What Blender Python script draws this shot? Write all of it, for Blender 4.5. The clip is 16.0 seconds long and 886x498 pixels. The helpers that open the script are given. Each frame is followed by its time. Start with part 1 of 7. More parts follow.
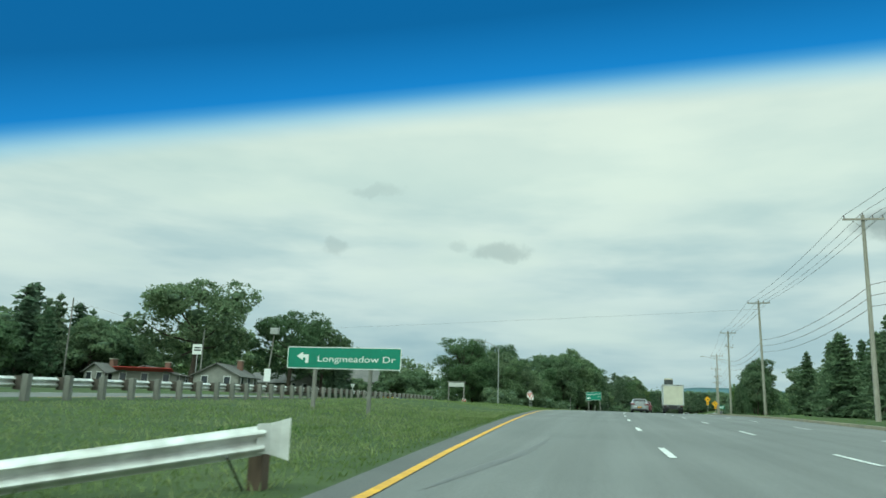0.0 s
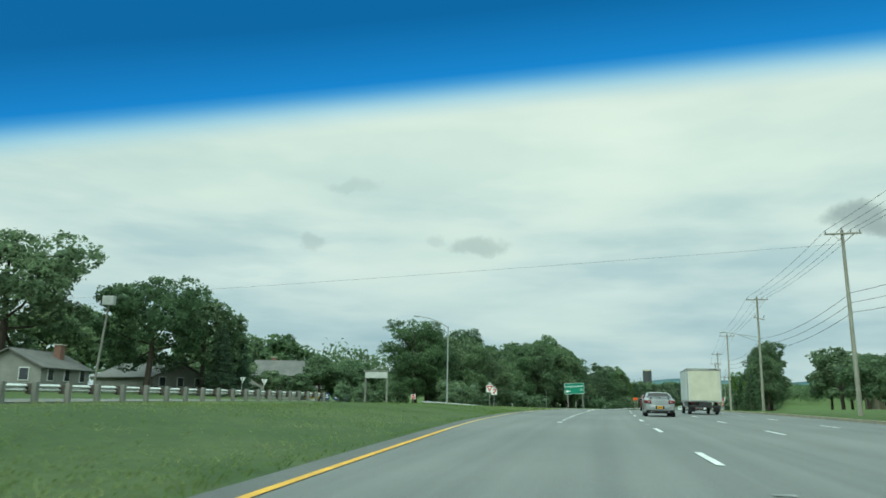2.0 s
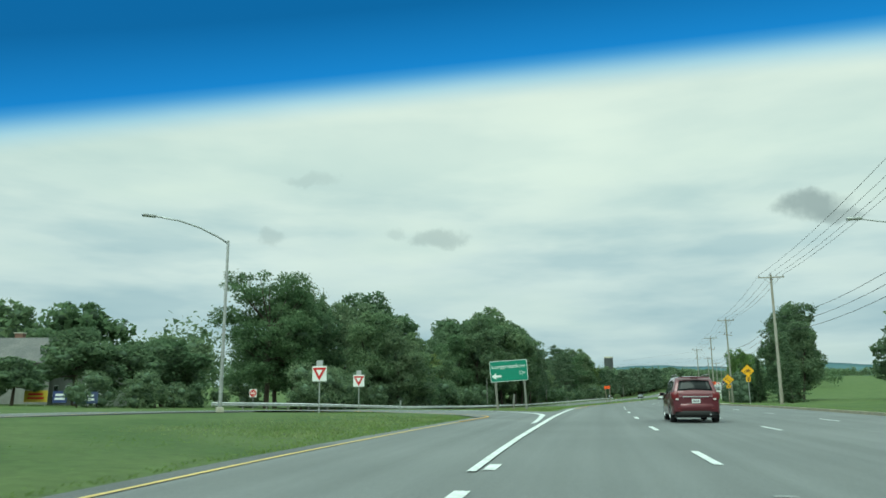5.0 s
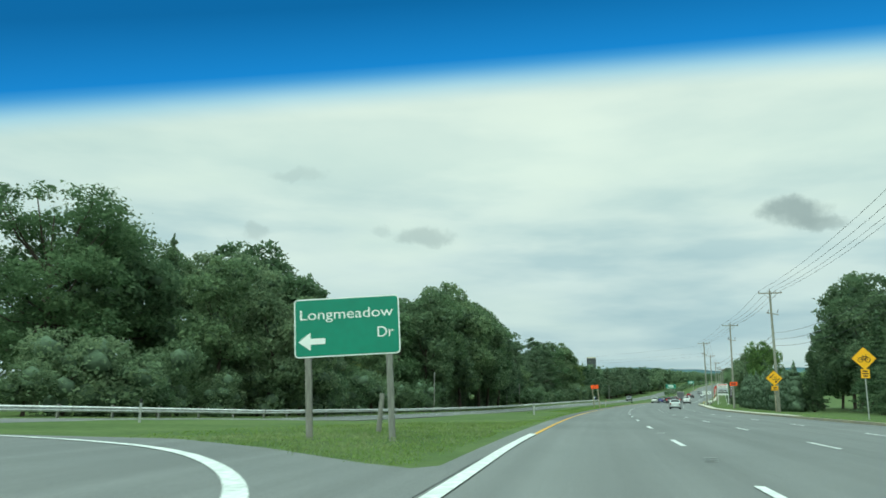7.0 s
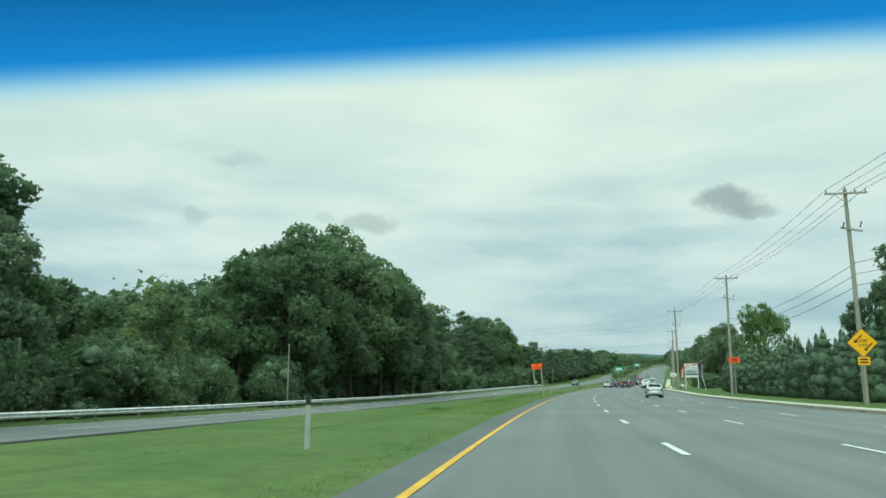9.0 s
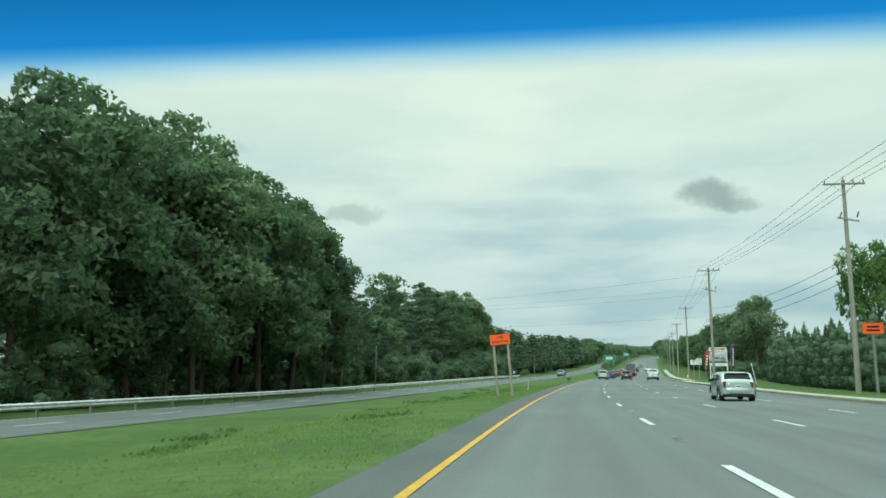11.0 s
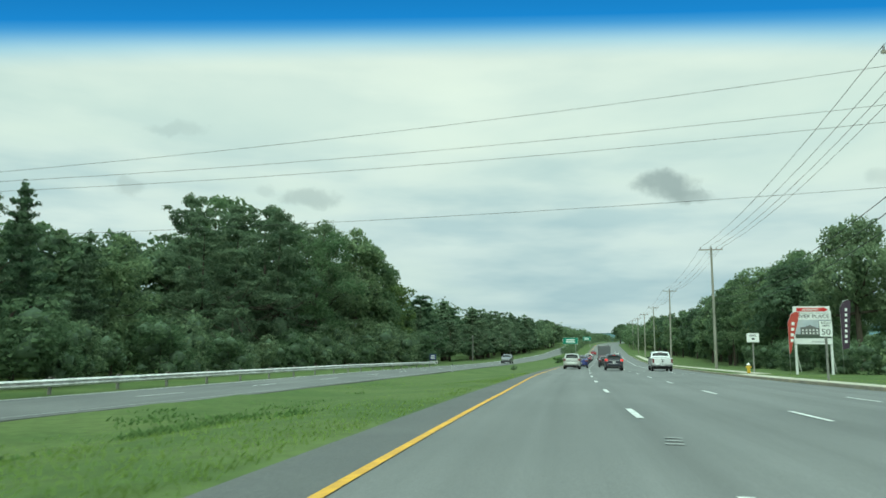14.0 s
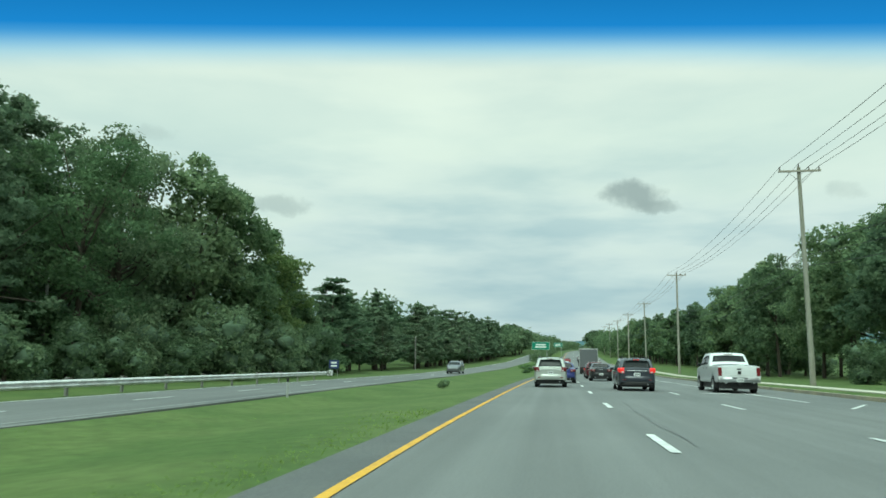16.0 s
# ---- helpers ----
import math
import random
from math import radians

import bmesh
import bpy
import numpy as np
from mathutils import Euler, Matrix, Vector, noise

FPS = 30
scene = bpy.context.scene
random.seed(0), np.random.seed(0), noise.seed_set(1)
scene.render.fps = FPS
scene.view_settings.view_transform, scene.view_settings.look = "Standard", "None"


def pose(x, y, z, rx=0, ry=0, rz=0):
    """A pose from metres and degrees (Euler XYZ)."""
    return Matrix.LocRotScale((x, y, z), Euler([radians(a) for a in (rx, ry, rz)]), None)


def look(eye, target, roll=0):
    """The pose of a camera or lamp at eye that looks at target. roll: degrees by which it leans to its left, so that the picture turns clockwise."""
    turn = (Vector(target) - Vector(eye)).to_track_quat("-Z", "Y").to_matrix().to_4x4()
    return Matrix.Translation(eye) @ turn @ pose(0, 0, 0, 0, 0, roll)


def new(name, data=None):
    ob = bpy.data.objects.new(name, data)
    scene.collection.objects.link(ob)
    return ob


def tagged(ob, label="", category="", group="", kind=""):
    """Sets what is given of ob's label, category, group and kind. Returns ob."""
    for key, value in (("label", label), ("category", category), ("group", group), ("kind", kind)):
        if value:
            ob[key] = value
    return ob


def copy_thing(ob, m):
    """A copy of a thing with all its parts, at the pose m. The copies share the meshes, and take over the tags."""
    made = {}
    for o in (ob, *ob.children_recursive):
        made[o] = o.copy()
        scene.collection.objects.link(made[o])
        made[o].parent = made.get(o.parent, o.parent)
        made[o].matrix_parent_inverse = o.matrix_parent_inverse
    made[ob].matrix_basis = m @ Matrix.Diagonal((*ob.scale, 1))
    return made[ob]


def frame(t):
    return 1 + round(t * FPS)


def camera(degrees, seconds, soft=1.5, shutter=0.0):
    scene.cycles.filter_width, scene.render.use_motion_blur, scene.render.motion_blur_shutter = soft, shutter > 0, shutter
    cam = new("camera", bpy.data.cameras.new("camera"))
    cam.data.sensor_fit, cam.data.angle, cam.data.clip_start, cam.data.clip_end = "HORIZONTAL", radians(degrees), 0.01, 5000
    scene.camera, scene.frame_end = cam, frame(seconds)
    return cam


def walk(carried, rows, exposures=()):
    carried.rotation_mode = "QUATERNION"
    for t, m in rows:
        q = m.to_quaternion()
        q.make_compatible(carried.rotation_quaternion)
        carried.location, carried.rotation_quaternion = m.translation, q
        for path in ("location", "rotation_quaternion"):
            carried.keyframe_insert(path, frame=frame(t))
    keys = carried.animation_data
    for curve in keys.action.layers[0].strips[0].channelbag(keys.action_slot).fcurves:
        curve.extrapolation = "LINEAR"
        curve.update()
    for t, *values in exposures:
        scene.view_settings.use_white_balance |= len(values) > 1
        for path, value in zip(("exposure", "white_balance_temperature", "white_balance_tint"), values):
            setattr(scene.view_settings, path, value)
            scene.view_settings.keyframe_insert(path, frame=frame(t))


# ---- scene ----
# ---- camera and walk ----
# seconds, place, yaw to the left of +y, pitch, lean
PATH = [
    (0.0, 0.000, 0.000, 0.798, 10.54, 11.97, 1.96),
    (0.5, -0.015, 8.910, 0.982, 9.95, 11.83, 1.84),
    (1.0, 0.000, 17.810, 1.160, 9.26, 11.54, 1.45),
    (1.5, 0.079, 26.744, 1.332, 8.84, 11.57, 1.35),
    (2.0, 0.263, 35.812, 1.494, 8.75, 11.62, 1.05),
    (2.5, 0.557, 45.281, 1.648, 8.14, 12.00, 0.76),
    (3.0, 0.979, 54.874, 1.776, 7.16, 11.98, 0.71),
    (3.5, 1.480, 64.401, 1.871, 6.38, 11.15, 0.31),
    (4.0, 2.115, 73.911, 1.946, 6.11, 10.76, -0.08),
    (4.2, 2.404, 77.695, 1.968, 6.01, 10.77, -0.23),
    (6.3, 5.863, 117.642, 2.059, 5.01, 11.61, 0.07),
    (6.5, 6.220, 121.501, 2.049, 4.94, 11.44, 0.27),
    (7.0, 7.101, 131.386, 2.026, 4.50, 10.94, 0.67),
    (7.5, 8.121, 141.273, 2.000, 3.77, 10.30, 0.58),
    (8.0, 9.306, 151.167, 1.966, 2.75, 9.62, 0.40),
    (8.5, 10.573, 161.064, 1.908, 1.27, 9.61, 0.22),
    (9.0, 11.889, 170.905, 1.818, 0.10, 9.92, 0.07),
    (9.2, 12.410, 174.872, 1.778, -0.22, 9.99, -0.04),
    (11.3, 19.101, 216.257, 1.344, -1.45, 8.78, 0.35),
    (11.5, 19.907, 220.262, 1.304, -1.81, 8.44, 0.33),
    (12.0, 21.803, 230.638, 1.228, -2.99, 8.35, 0.05),
    (12.5, 23.905, 240.784, 1.157, -3.93, 8.57, 0.02),
    (13.0, 25.997, 250.528, 1.087, -4.43, 8.70, 0.18),
    (13.5, 28.097, 260.126, 1.039, -4.45, 8.53, 0.78),
    (14.0, 30.277, 269.786, 1.013, -4.42, 8.21, 0.54),
    (14.5, 32.490, 279.494, 0.999, -5.00, 8.52, 0.54),
    (15.0, 34.793, 289.087, 0.985, -5.85, 9.48, 0.96),
    (15.5, 37.018, 298.316, 0.960, -6.40, 9.35, 0.74),
    (16.0, 39.218, 307.323, 0.935, -6.79, 8.86, 0.57),
]


def pose_row(x, y, z, yaw, pitch, lean):
    a, b = radians(yaw), radians(pitch)
    eye = Vector((x, y, z))
    return look(eye, eye + Vector((-math.sin(a) * math.cos(b), math.cos(a) * math.cos(b), math.sin(b))), lean)


cam = camera(61.7, 16.0, soft=1.6, shutter=0.12)
walk(cam, [(r[0], pose_row(*r[1:])) for r in PATH], exposures=[(0.0, -0.12, 6720, -3), (4.0, -0.12, 6720, -3), (9.0, -0.06, 6680, -3), (11.5, -0.07, 6760, -3), (16.0, -0.06, 6780, -3)])

# ---- world, sun ----
world = bpy.data.worlds.new("world")
scene.world = world
world.use_nodes = True
wt = world.node_tree
wt.nodes.clear()


def wmath(op, a, b=None, c=None):
    n = wt.nodes.new("ShaderNodeMath")
    n.operation = op
    for i, v in enumerate((a, b, c)):
        if v is None:
            continue
        if isinstance(v, (int, float)):
            n.inputs[i].default_value = v
        else:
            wt.links.new(v, n.inputs[i])
    return n.outputs[0]


def wramp(fac, stops):
    n = wt.nodes.new("ShaderNodeValToRGB")
    e = n.color_ramp.elements
    while len(e) < len(stops):
        e.new(0.5)
    for k, (p, c) in zip(e, stops):
        k.position, k.color = p, (*c, 1)
    wt.links.new(fac, n.inputs[0])
    return n.outputs[0]


def wmix(fac, a, b):
    n = wt.nodes.new("ShaderNodeMix")
    n.data_type = "RGBA"
    for sock, v in ((n.inputs[0], fac), (n.inputs[6], a), (n.inputs[7], b)):
        if isinstance(v, (int, float)):
            sock.default_value = v
        elif isinstance(v, tuple):
            sock.default_value = (*v, 1)
        else:
            wt.links.new(v, sock)
    return n.outputs[2]


SUN_EL, SUN_AZ = radians(46), radians(205)
coord = wt.nodes.new("ShaderNodeTexCoord")
sep = wt.nodes.new("ShaderNodeSeparateXYZ")
wt.links.new(coord.outputs["Generated"], sep.inputs[0])
dx, dy, dz = sep.outputs
elev = wmath("ARCSINE", wmath("MAXIMUM", wmath("MINIMUM", dz, 1.0), -1.0))
# overcast deck: the look-up goes through the plane of the cloud base
inv = wmath("DIVIDE", 1.0, wmath("MAXIMUM", wmath("ADD", dz, 0.06), 0.05))
comb = wt.nodes.new("ShaderNodeCombineXYZ")
wt.links.new(wmath("MULTIPLY", dx, inv), comb.inputs[0])
wt.links.new(wmath("MULTIPLY", wmath("MULTIPLY", dy, inv), 0.8), comb.inputs[1])
deck = wt.nodes.new("ShaderNodeTexNoise")
deck.inputs["Scale"].default_value, deck.inputs["Detail"].default_value, deck.inputs["Roughness"].default_value = 0.75, 6, 0.5
wt.links.new(comb.outputs[0], deck.inputs["Vector"])
streak = wt.nodes.new("ShaderNodeTexNoise")
streak.inputs["Scale"].default_value, streak.inputs["Detail"].default_value = 3.2, 5
smap = wt.nodes.new("ShaderNodeMapping")
smap.inputs["Scale"].default_value = (1.0, 1.0, 4.6)
wt.links.new(coord.outputs["Generated"], smap.inputs[0])
wt.links.new(smap.outputs[0], streak.inputs["Vector"])
base = wramp(wmath("DIVIDE", elev, 0.5), [(0.0, (0.52, 0.66, 0.73)), (0.14, (0.56, 0.70, 0.765)), (0.34, (0.685, 0.81, 0.84)),
                                            (0.6, (0.775, 0.90, 0.87)), (1.0, (0.80, 0.90, 0.87))])
shade = wramp(deck.outputs[0], [(0.35, (0.86, 0.905, 0.93)), (0.52, (0.985, 0.988, 0.992)), (0.66, (1.05, 1.04, 1.03))])
shade2 = wramp(streak.outputs[0], [(0.40, (0.74, 0.82, 0.875)), (0.54, (1.0, 1.0, 1.0)), (0.68, (1.08, 1.06, 1.02))])
shade2 = wmix(wmath("MULTIPLY", wmath("MINIMUM", wmath("MAXIMUM", wmath("DIVIDE", wmath("SUBTRACT", elev, 0.19), 0.12), 0.0), 1.0), 0.7), shade2, (1.005, 1.0, 1.0))


def wmul(a, b):
    n = wt.nodes.new("ShaderNodeMix")
    n.data_type, n.blend_type = "RGBA", "MULTIPLY"
    n.inputs[0].default_value = 1.0
    wt.links.new(a, n.inputs[6])
    wt.links.new(b, n.inputs[7])
    return n.outputs[2]


cloudy = wmul(wmul(base, shade), shade2)
# small dark scud clouds below the deck
fray = wt.nodes.new("ShaderNodeTexNoise")
fray.inputs["Scale"].default_value, fray.inputs["Detail"].default_value = 32, 8
wt.links.new(coord.outputs["Generated"], fray.inputs["Vector"])
billow = wt.nodes.new("ShaderNodeTexNoise")
billow.inputs["Scale"].default_value, billow.inputs["Detail"].default_value, billow.inputs["Roughness"].default_value = 26, 5, 0.6
wt.links.new(coord.outputs["Generated"], billow.inputs["Vector"])
bsep = wt.nodes.new("ShaderNodeSeparateColor")
wt.links.new(billow.outputs["Color"], bsep.inputs[0])
ahead = wmath("MAXIMUM", dy, 0.05)
u = wmath("ADD", wmath("DIVIDE", dx, ahead), wmath("MULTIPLY", wmath("SUBTRACT", bsep.outputs[0], 0.5), 0.06))
v = wmath("ADD", wmath("DIVIDE", dz, ahead), wmath("MULTIPLY", wmath("SUBTRACT", bsep.outputs[1], 0.5), 0.035))
wob = wmath("MULTIPLY", wmath("SUBTRACT", fray.outputs[0], 0.5), 2.6)
for u0, v0, a, b, dark in ((0.394, 0.244, 0.044, 0.021, 0.95), (0.428, 0.229, 0.036, 0.011, 0.75), (-0.104, 0.211, 0.036, 0.012, 0.5),
                           (-0.345, 0.221, 0.022, 0.012, 0.35), (-0.287, 0.303, 0.04, 0.008, 0.25), (-0.165, 0.218, 0.014, 0.009, 0.25),
                           (0.72, 0.262, 0.03, 0.013, 0.3)):
    q = wmath("ADD", wmath("POWER", wmath("DIVIDE", wmath("ABSOLUTE", wmath("SUBTRACT", u, u0)), a), 2.0),
              wmath("POWER", wmath("DIVIDE", wmath("ABSOLUTE", wmath("SUBTRACT", v, v0)), b), 2.0))
    m = wt.nodes.new("ShaderNodeMapRange")
    m.interpolation_type = "SMOOTHSTEP"
    wt.links.new(wmath("ADD", q, wob), m.inputs[0])
    m.inputs[1].default_value, m.inputs[2].default_value = 1.6, 0.0
    m.inputs[3].default_value, m.inputs[4].default_value = 0.0, dark
    cloudy = wmix(m.outputs[0], cloudy, (0.36, 0.45, 0.47))
# a windscreen's blue tint band put into the sky ahead, the deck closing overhead
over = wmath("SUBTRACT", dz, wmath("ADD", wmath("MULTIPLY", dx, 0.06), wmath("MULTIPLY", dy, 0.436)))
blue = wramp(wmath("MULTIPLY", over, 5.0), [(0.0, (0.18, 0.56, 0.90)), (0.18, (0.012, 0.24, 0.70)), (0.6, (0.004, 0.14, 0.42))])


def wstep(v, lo, hi):
    n = wt.nodes.new("ShaderNodeMapRange")
    n.interpolation_type = "SMOOTHSTEP"
    wt.links.new(v, n.inputs[0])
    n.inputs[1].default_value, n.inputs[2].default_value = lo, hi
    return n.outputs[0]


tint_band = wmath("MULTIPLY", wmath("MULTIPLY", wstep(over, -0.028, 0.028), wstep(elev, radians(35), radians(32))), wstep(dy, 0.2, 0.35))
# an overcast sky is brightest overhead
bright = wramp(wmath("DIVIDE", elev, 1.6), [(0.42, (1.0, 1.0, 1.0)), (0.56, (2.24, 2.62, 2.68))])
colour = wmix(tint_band, wmul(cloudy, bright), blue)
nishita = wt.nodes.new("ShaderNodeTexSky")
nishita.sky_type, nishita.sun_disc = "NISHITA", False
nishita.sun_elevation, nishita.sun_rotation = SUN_EL, SUN_AZ
bg = wt.nodes.new("ShaderNodeBackground")
bg.inputs["Strength"].default_value = 1.0
bg2 = wt.nodes.new("ShaderNodeBackground")
wt.links.new(nishita.outputs[0], bg2.inputs["Color"])
bg2.inputs["Strength"].default_value = 0.004
add = wt.nodes.new("ShaderNodeAddShader")
out = wt.nodes.new("ShaderNodeOutputWorld")
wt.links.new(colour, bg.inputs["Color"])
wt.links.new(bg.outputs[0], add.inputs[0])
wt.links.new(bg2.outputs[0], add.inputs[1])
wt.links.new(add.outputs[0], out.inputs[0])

lamp = bpy.data.lights.new("sun", "SUN")
lamp.energy, lamp.angle, lamp.color = 2.2, radians(40), (0.82, 1.0, 0.97)
sun = new("sun", lamp)
sun.matrix_world = look((0, 0, 60), (math.sin(SUN_AZ) * -math.cos(SUN_EL), -math.cos(SUN_AZ) * math.cos(SUN_EL), 60 - math.sin(SUN_EL)))


# ---- materials ----
def material(name, colour, rough=0.6, metal=0.0, vary=0.12, scale=3.0, bump=0.0, bump_scale=40.0, second=None, mix_scale=0.6, rand=0.0,
             coat=0.0, spec=0.5, stretch=(1, 1, 1), island=0.0):
    """A procedural surface: base colour, a second colour in patches, fine grain and relief."""
    m = bpy.data.materials.new(name)
    m.use_nodes = True
    t = m.node_tree
    b = t.nodes["Principled BSDF"]
    b.inputs["Roughness"].default_value, b.inputs["Metallic"].default_value = rough, metal
    b.inputs["Specular IOR Level"].default_value = spec
    b.inputs["Coat Weight"].default_value = coat
    b.inputs["Coat Roughness"].default_value = 0.06
    tc = t.nodes.new("ShaderNodeTexCoord")
    mp = t.nodes.new("ShaderNodeMapping")
    mp.inputs["Scale"].default_value = stretch
    t.links.new(tc.outputs["Object"], mp.inputs[0])

    def noise_tex(sc, detail=4):
        n = t.nodes.new("ShaderNodeTexNoise")
        n.inputs["Scale"].default_value, n.inputs["Detail"].default_value = sc, detail
        t.links.new(mp.outputs[0], n.inputs["Vector"])
        return n.outputs[0]

    def ramp(fac, lo, hi, a, c):
        n = t.nodes.new("ShaderNodeValToRGB")
        n.color_ramp.elements[0].position, n.color_ramp.elements[1].position = lo, hi
        n.color_ramp.elements[0].color, n.color_ramp.elements[1].color = (*a, 1), (*c, 1)
        t.links.new(fac, n.inputs[0])
        return n.outputs[0]

    def mul(a, c):
        n = t.nodes.new("ShaderNodeMix")
        n.data_type, n.blend_type = "RGBA", "MULTIPLY"
        n.inputs[0].default_value = 1.0
        t.links.new(a, n.inputs[6])
        t.links.new(c, n.inputs[7])
        return n.outputs[2]

    col = ramp(noise_tex(mix_scale), 0.38, 0.62, colour, second or colour)
    g = 1 - vary, 1 + vary
    col = mul(col, ramp(noise_tex(scale, 6), 0.3, 0.7, (g[0],) * 3, (g[1],) * 3))
    if rand:
        o = t.nodes.new("ShaderNodeObjectInfo")
        col = mul(col, ramp(o.outputs["Random"], 0, 1, (1 - rand, 1 - rand * 0.7, 1 - rand), (1 + rand, 1 + rand * 0.7, 1 + rand * 0.6)))
    if island:
        o = t.nodes.new("ShaderNodeNewGeometry")
        col = mul(col, ramp(o.outputs["Random Per Island"], 0, 1, (1 - island, 1 - island * 0.8, 1 - island), (1 + island, 1 + island * 0.8, 1 + island * 0.5)))
    t.links.new(col, b.inputs["Base Color"])
    if bump:
        n = t.nodes.new("ShaderNodeBump")
        n.inputs["Strength"].default_value = bump
        n.inputs["Distance"].default_value = 0.02
        t.links.new(noise_tex(bump_scale, 5), n.inputs["Height"])
        t.links.new(n.outputs[0], b.inputs["Normal"])
    return m


def leafy(name, colour, second, island=0.3, rand=0.27):
    m = material(name, colour, rough=0.8, vary=0.16, scale=0.9, second=second, mix_scale=0.5, rand=rand, island=island, spec=0.12)
    b = m.node_tree.nodes["Principled BSDF"]
    t = m.node_tree
    thin = t.nodes.new("ShaderNodeBsdfTranslucent")
    both = t.nodes.new("ShaderNodeMixShader")
    both.inputs[0].default_value = 0.52
    t.links.new(b.inputs["Base Color"].links[0].from_socket, thin.inputs["Color"])
    t.links.new(b.outputs[0], both.inputs[1])
    t.links.new(thin.outputs[0], both.inputs[2])
    t.links.new(both.outputs[0], t.nodes["Material Output"].inputs["Surface"])
    return m


def glow(name, colour, strength):
    m = material(name, colour, rough=0.3)
    b = m.node_tree.nodes["Principled BSDF"]
    b.inputs["Emission Color"].default_value, b.inputs["Emission Strength"].default_value = (*colour, 1), strength
    return m


def wear(m):
    """Polished wheel tracks, oil darkened lane middles and long streaks, along the road's own map."""
    tr = m.node_tree
    b = tr.nodes["Principled BSDF"]
    src = b.inputs["Base Color"].links[0].from_socket
    uv = tr.nodes.new("ShaderNodeUVMap")
    uv.uv_map = "along"
    sx = tr.nodes.new("ShaderNodeSeparateXYZ")
    tr.links.new(uv.outputs[0], sx.inputs[0])

    def op(kind, a, c):
        n = tr.nodes.new("ShaderNodeMath")
        n.operation = kind
        for i, v in enumerate((a, c)):
            if isinstance(v, (int, float)):
                n.inputs[i].default_value = v
            elif v is not None:
                tr.links.new(v, n.inputs[i])
        return n.outputs[0]

    def stretched(sc):
        mp = tr.nodes.new("ShaderNodeMapping")
        mp.inputs["Scale"].default_value = sc
        tr.links.new(uv.outputs[0], mp.inputs[0])
        n = tr.nodes.new("ShaderNodeTexNoise")
        n.inputs["Scale"].default_value, n.inputs["Detail"].default_value = 1.0, 5
        tr.links.new(mp.outputs[0], n.inputs["Vector"])
        return n.outputs[0]

    track = op("COSINE", op("MULTIPLY", op("SUBTRACT", sx.outputs[0], 0.9), 3.4907), None)
    streak_ = op("SUBTRACT", stretched((2.2, 0.03, 1)), 0.5)
    blotch = op("SUBTRACT", stretched((0.5, 0.09, 1)), 0.5)
    f = op("ADD", op("MULTIPLY", track, 0.045), op("ADD", op("MULTIPLY", streak_, 0.5), op("MULTIPLY", blotch, 0.35)))
    f = op("ADD", f, 1.0)
    cb = tr.nodes.new("ShaderNodeCombineXYZ")
    for i in range(3):
        tr.links.new(f, cb.inputs[i])
    mx = tr.nodes.new("ShaderNodeMix")
    mx.data_type, mx.blend_type = "RGBA", "MULTIPLY"
    mx.inputs[0].default_value = 1.0
    tr.links.new(src, mx.inputs[6])
    tr.links.new(cb.outputs[0], mx.inputs[7])
    tr.links.new(mx.outputs[2], b.inputs["Base Color"])


M_ASPHALT = material("asphalt", (0.122, 0.127, 0.125), rough=0.85, vary=0.16, scale=30, bump=0.35, bump_scale=90, second=(0.146, 0.15, 0.147), mix_scale=0.10)
wear(M_ASPHALT)
M_ASPHALT_OLD = material("old asphalt", (0.11, 0.113, 0.113), rough=0.9, vary=0.15, scale=30, bump=0.35, bump_scale=90, second=(0.14, 0.143, 0.14), mix_scale=0.15)
wear(M_ASPHALT_OLD)
M_SHOULDER = material("shoulder asphalt", (0.085, 0.088, 0.088), rough=0.88, vary=0.2, scale=24, bump=0.4, bump_scale=80, second=(0.102, 0.105, 0.103), mix_scale=0.4)
M_TAR = material("tar seal", (0.112, 0.115, 0.114), rough=0.6, vary=0.15, scale=12, bump=0.2)
M_WHITE = material("road paint white", (0.62, 0.63, 0.61), rough=0.7, vary=0.2, scale=9, second=(0.5, 0.51, 0.5), mix_scale=2.5, bump=0.2)
M_YELLOWF = material("faded yellow road paint", (0.58, 0.40, 0.13), rough=0.75, vary=0.2, scale=9, second=(0.48, 0.34, 0.13), mix_scale=2.0, bump=0.2)
M_WORN = material("worn road paint", (0.27, 0.275, 0.27), rough=0.8, vary=0.25, scale=14, second=(0.2, 0.205, 0.2), mix_scale=6)
M_YELLOW = material("road paint yellow", (0.62, 0.33, 0.028), rough=0.7, vary=0.16, scale=9, second=(0.52, 0.27, 0.03), mix_scale=1.5, bump=0.2)
M_GRASS = material("mown grass ground", (0.038, 0.064, 0.0215), rough=0.9, vary=0.2, scale=3.0, bump=0.35, bump_scale=16, second=(0.056, 0.08, 0.031), mix_scale=0.28, spec=0.2)
M_BLADE = leafy("grass blade", (0.118, 0.172, 0.055), (0.14, 0.19, 0.065), 0.16, 0.0)



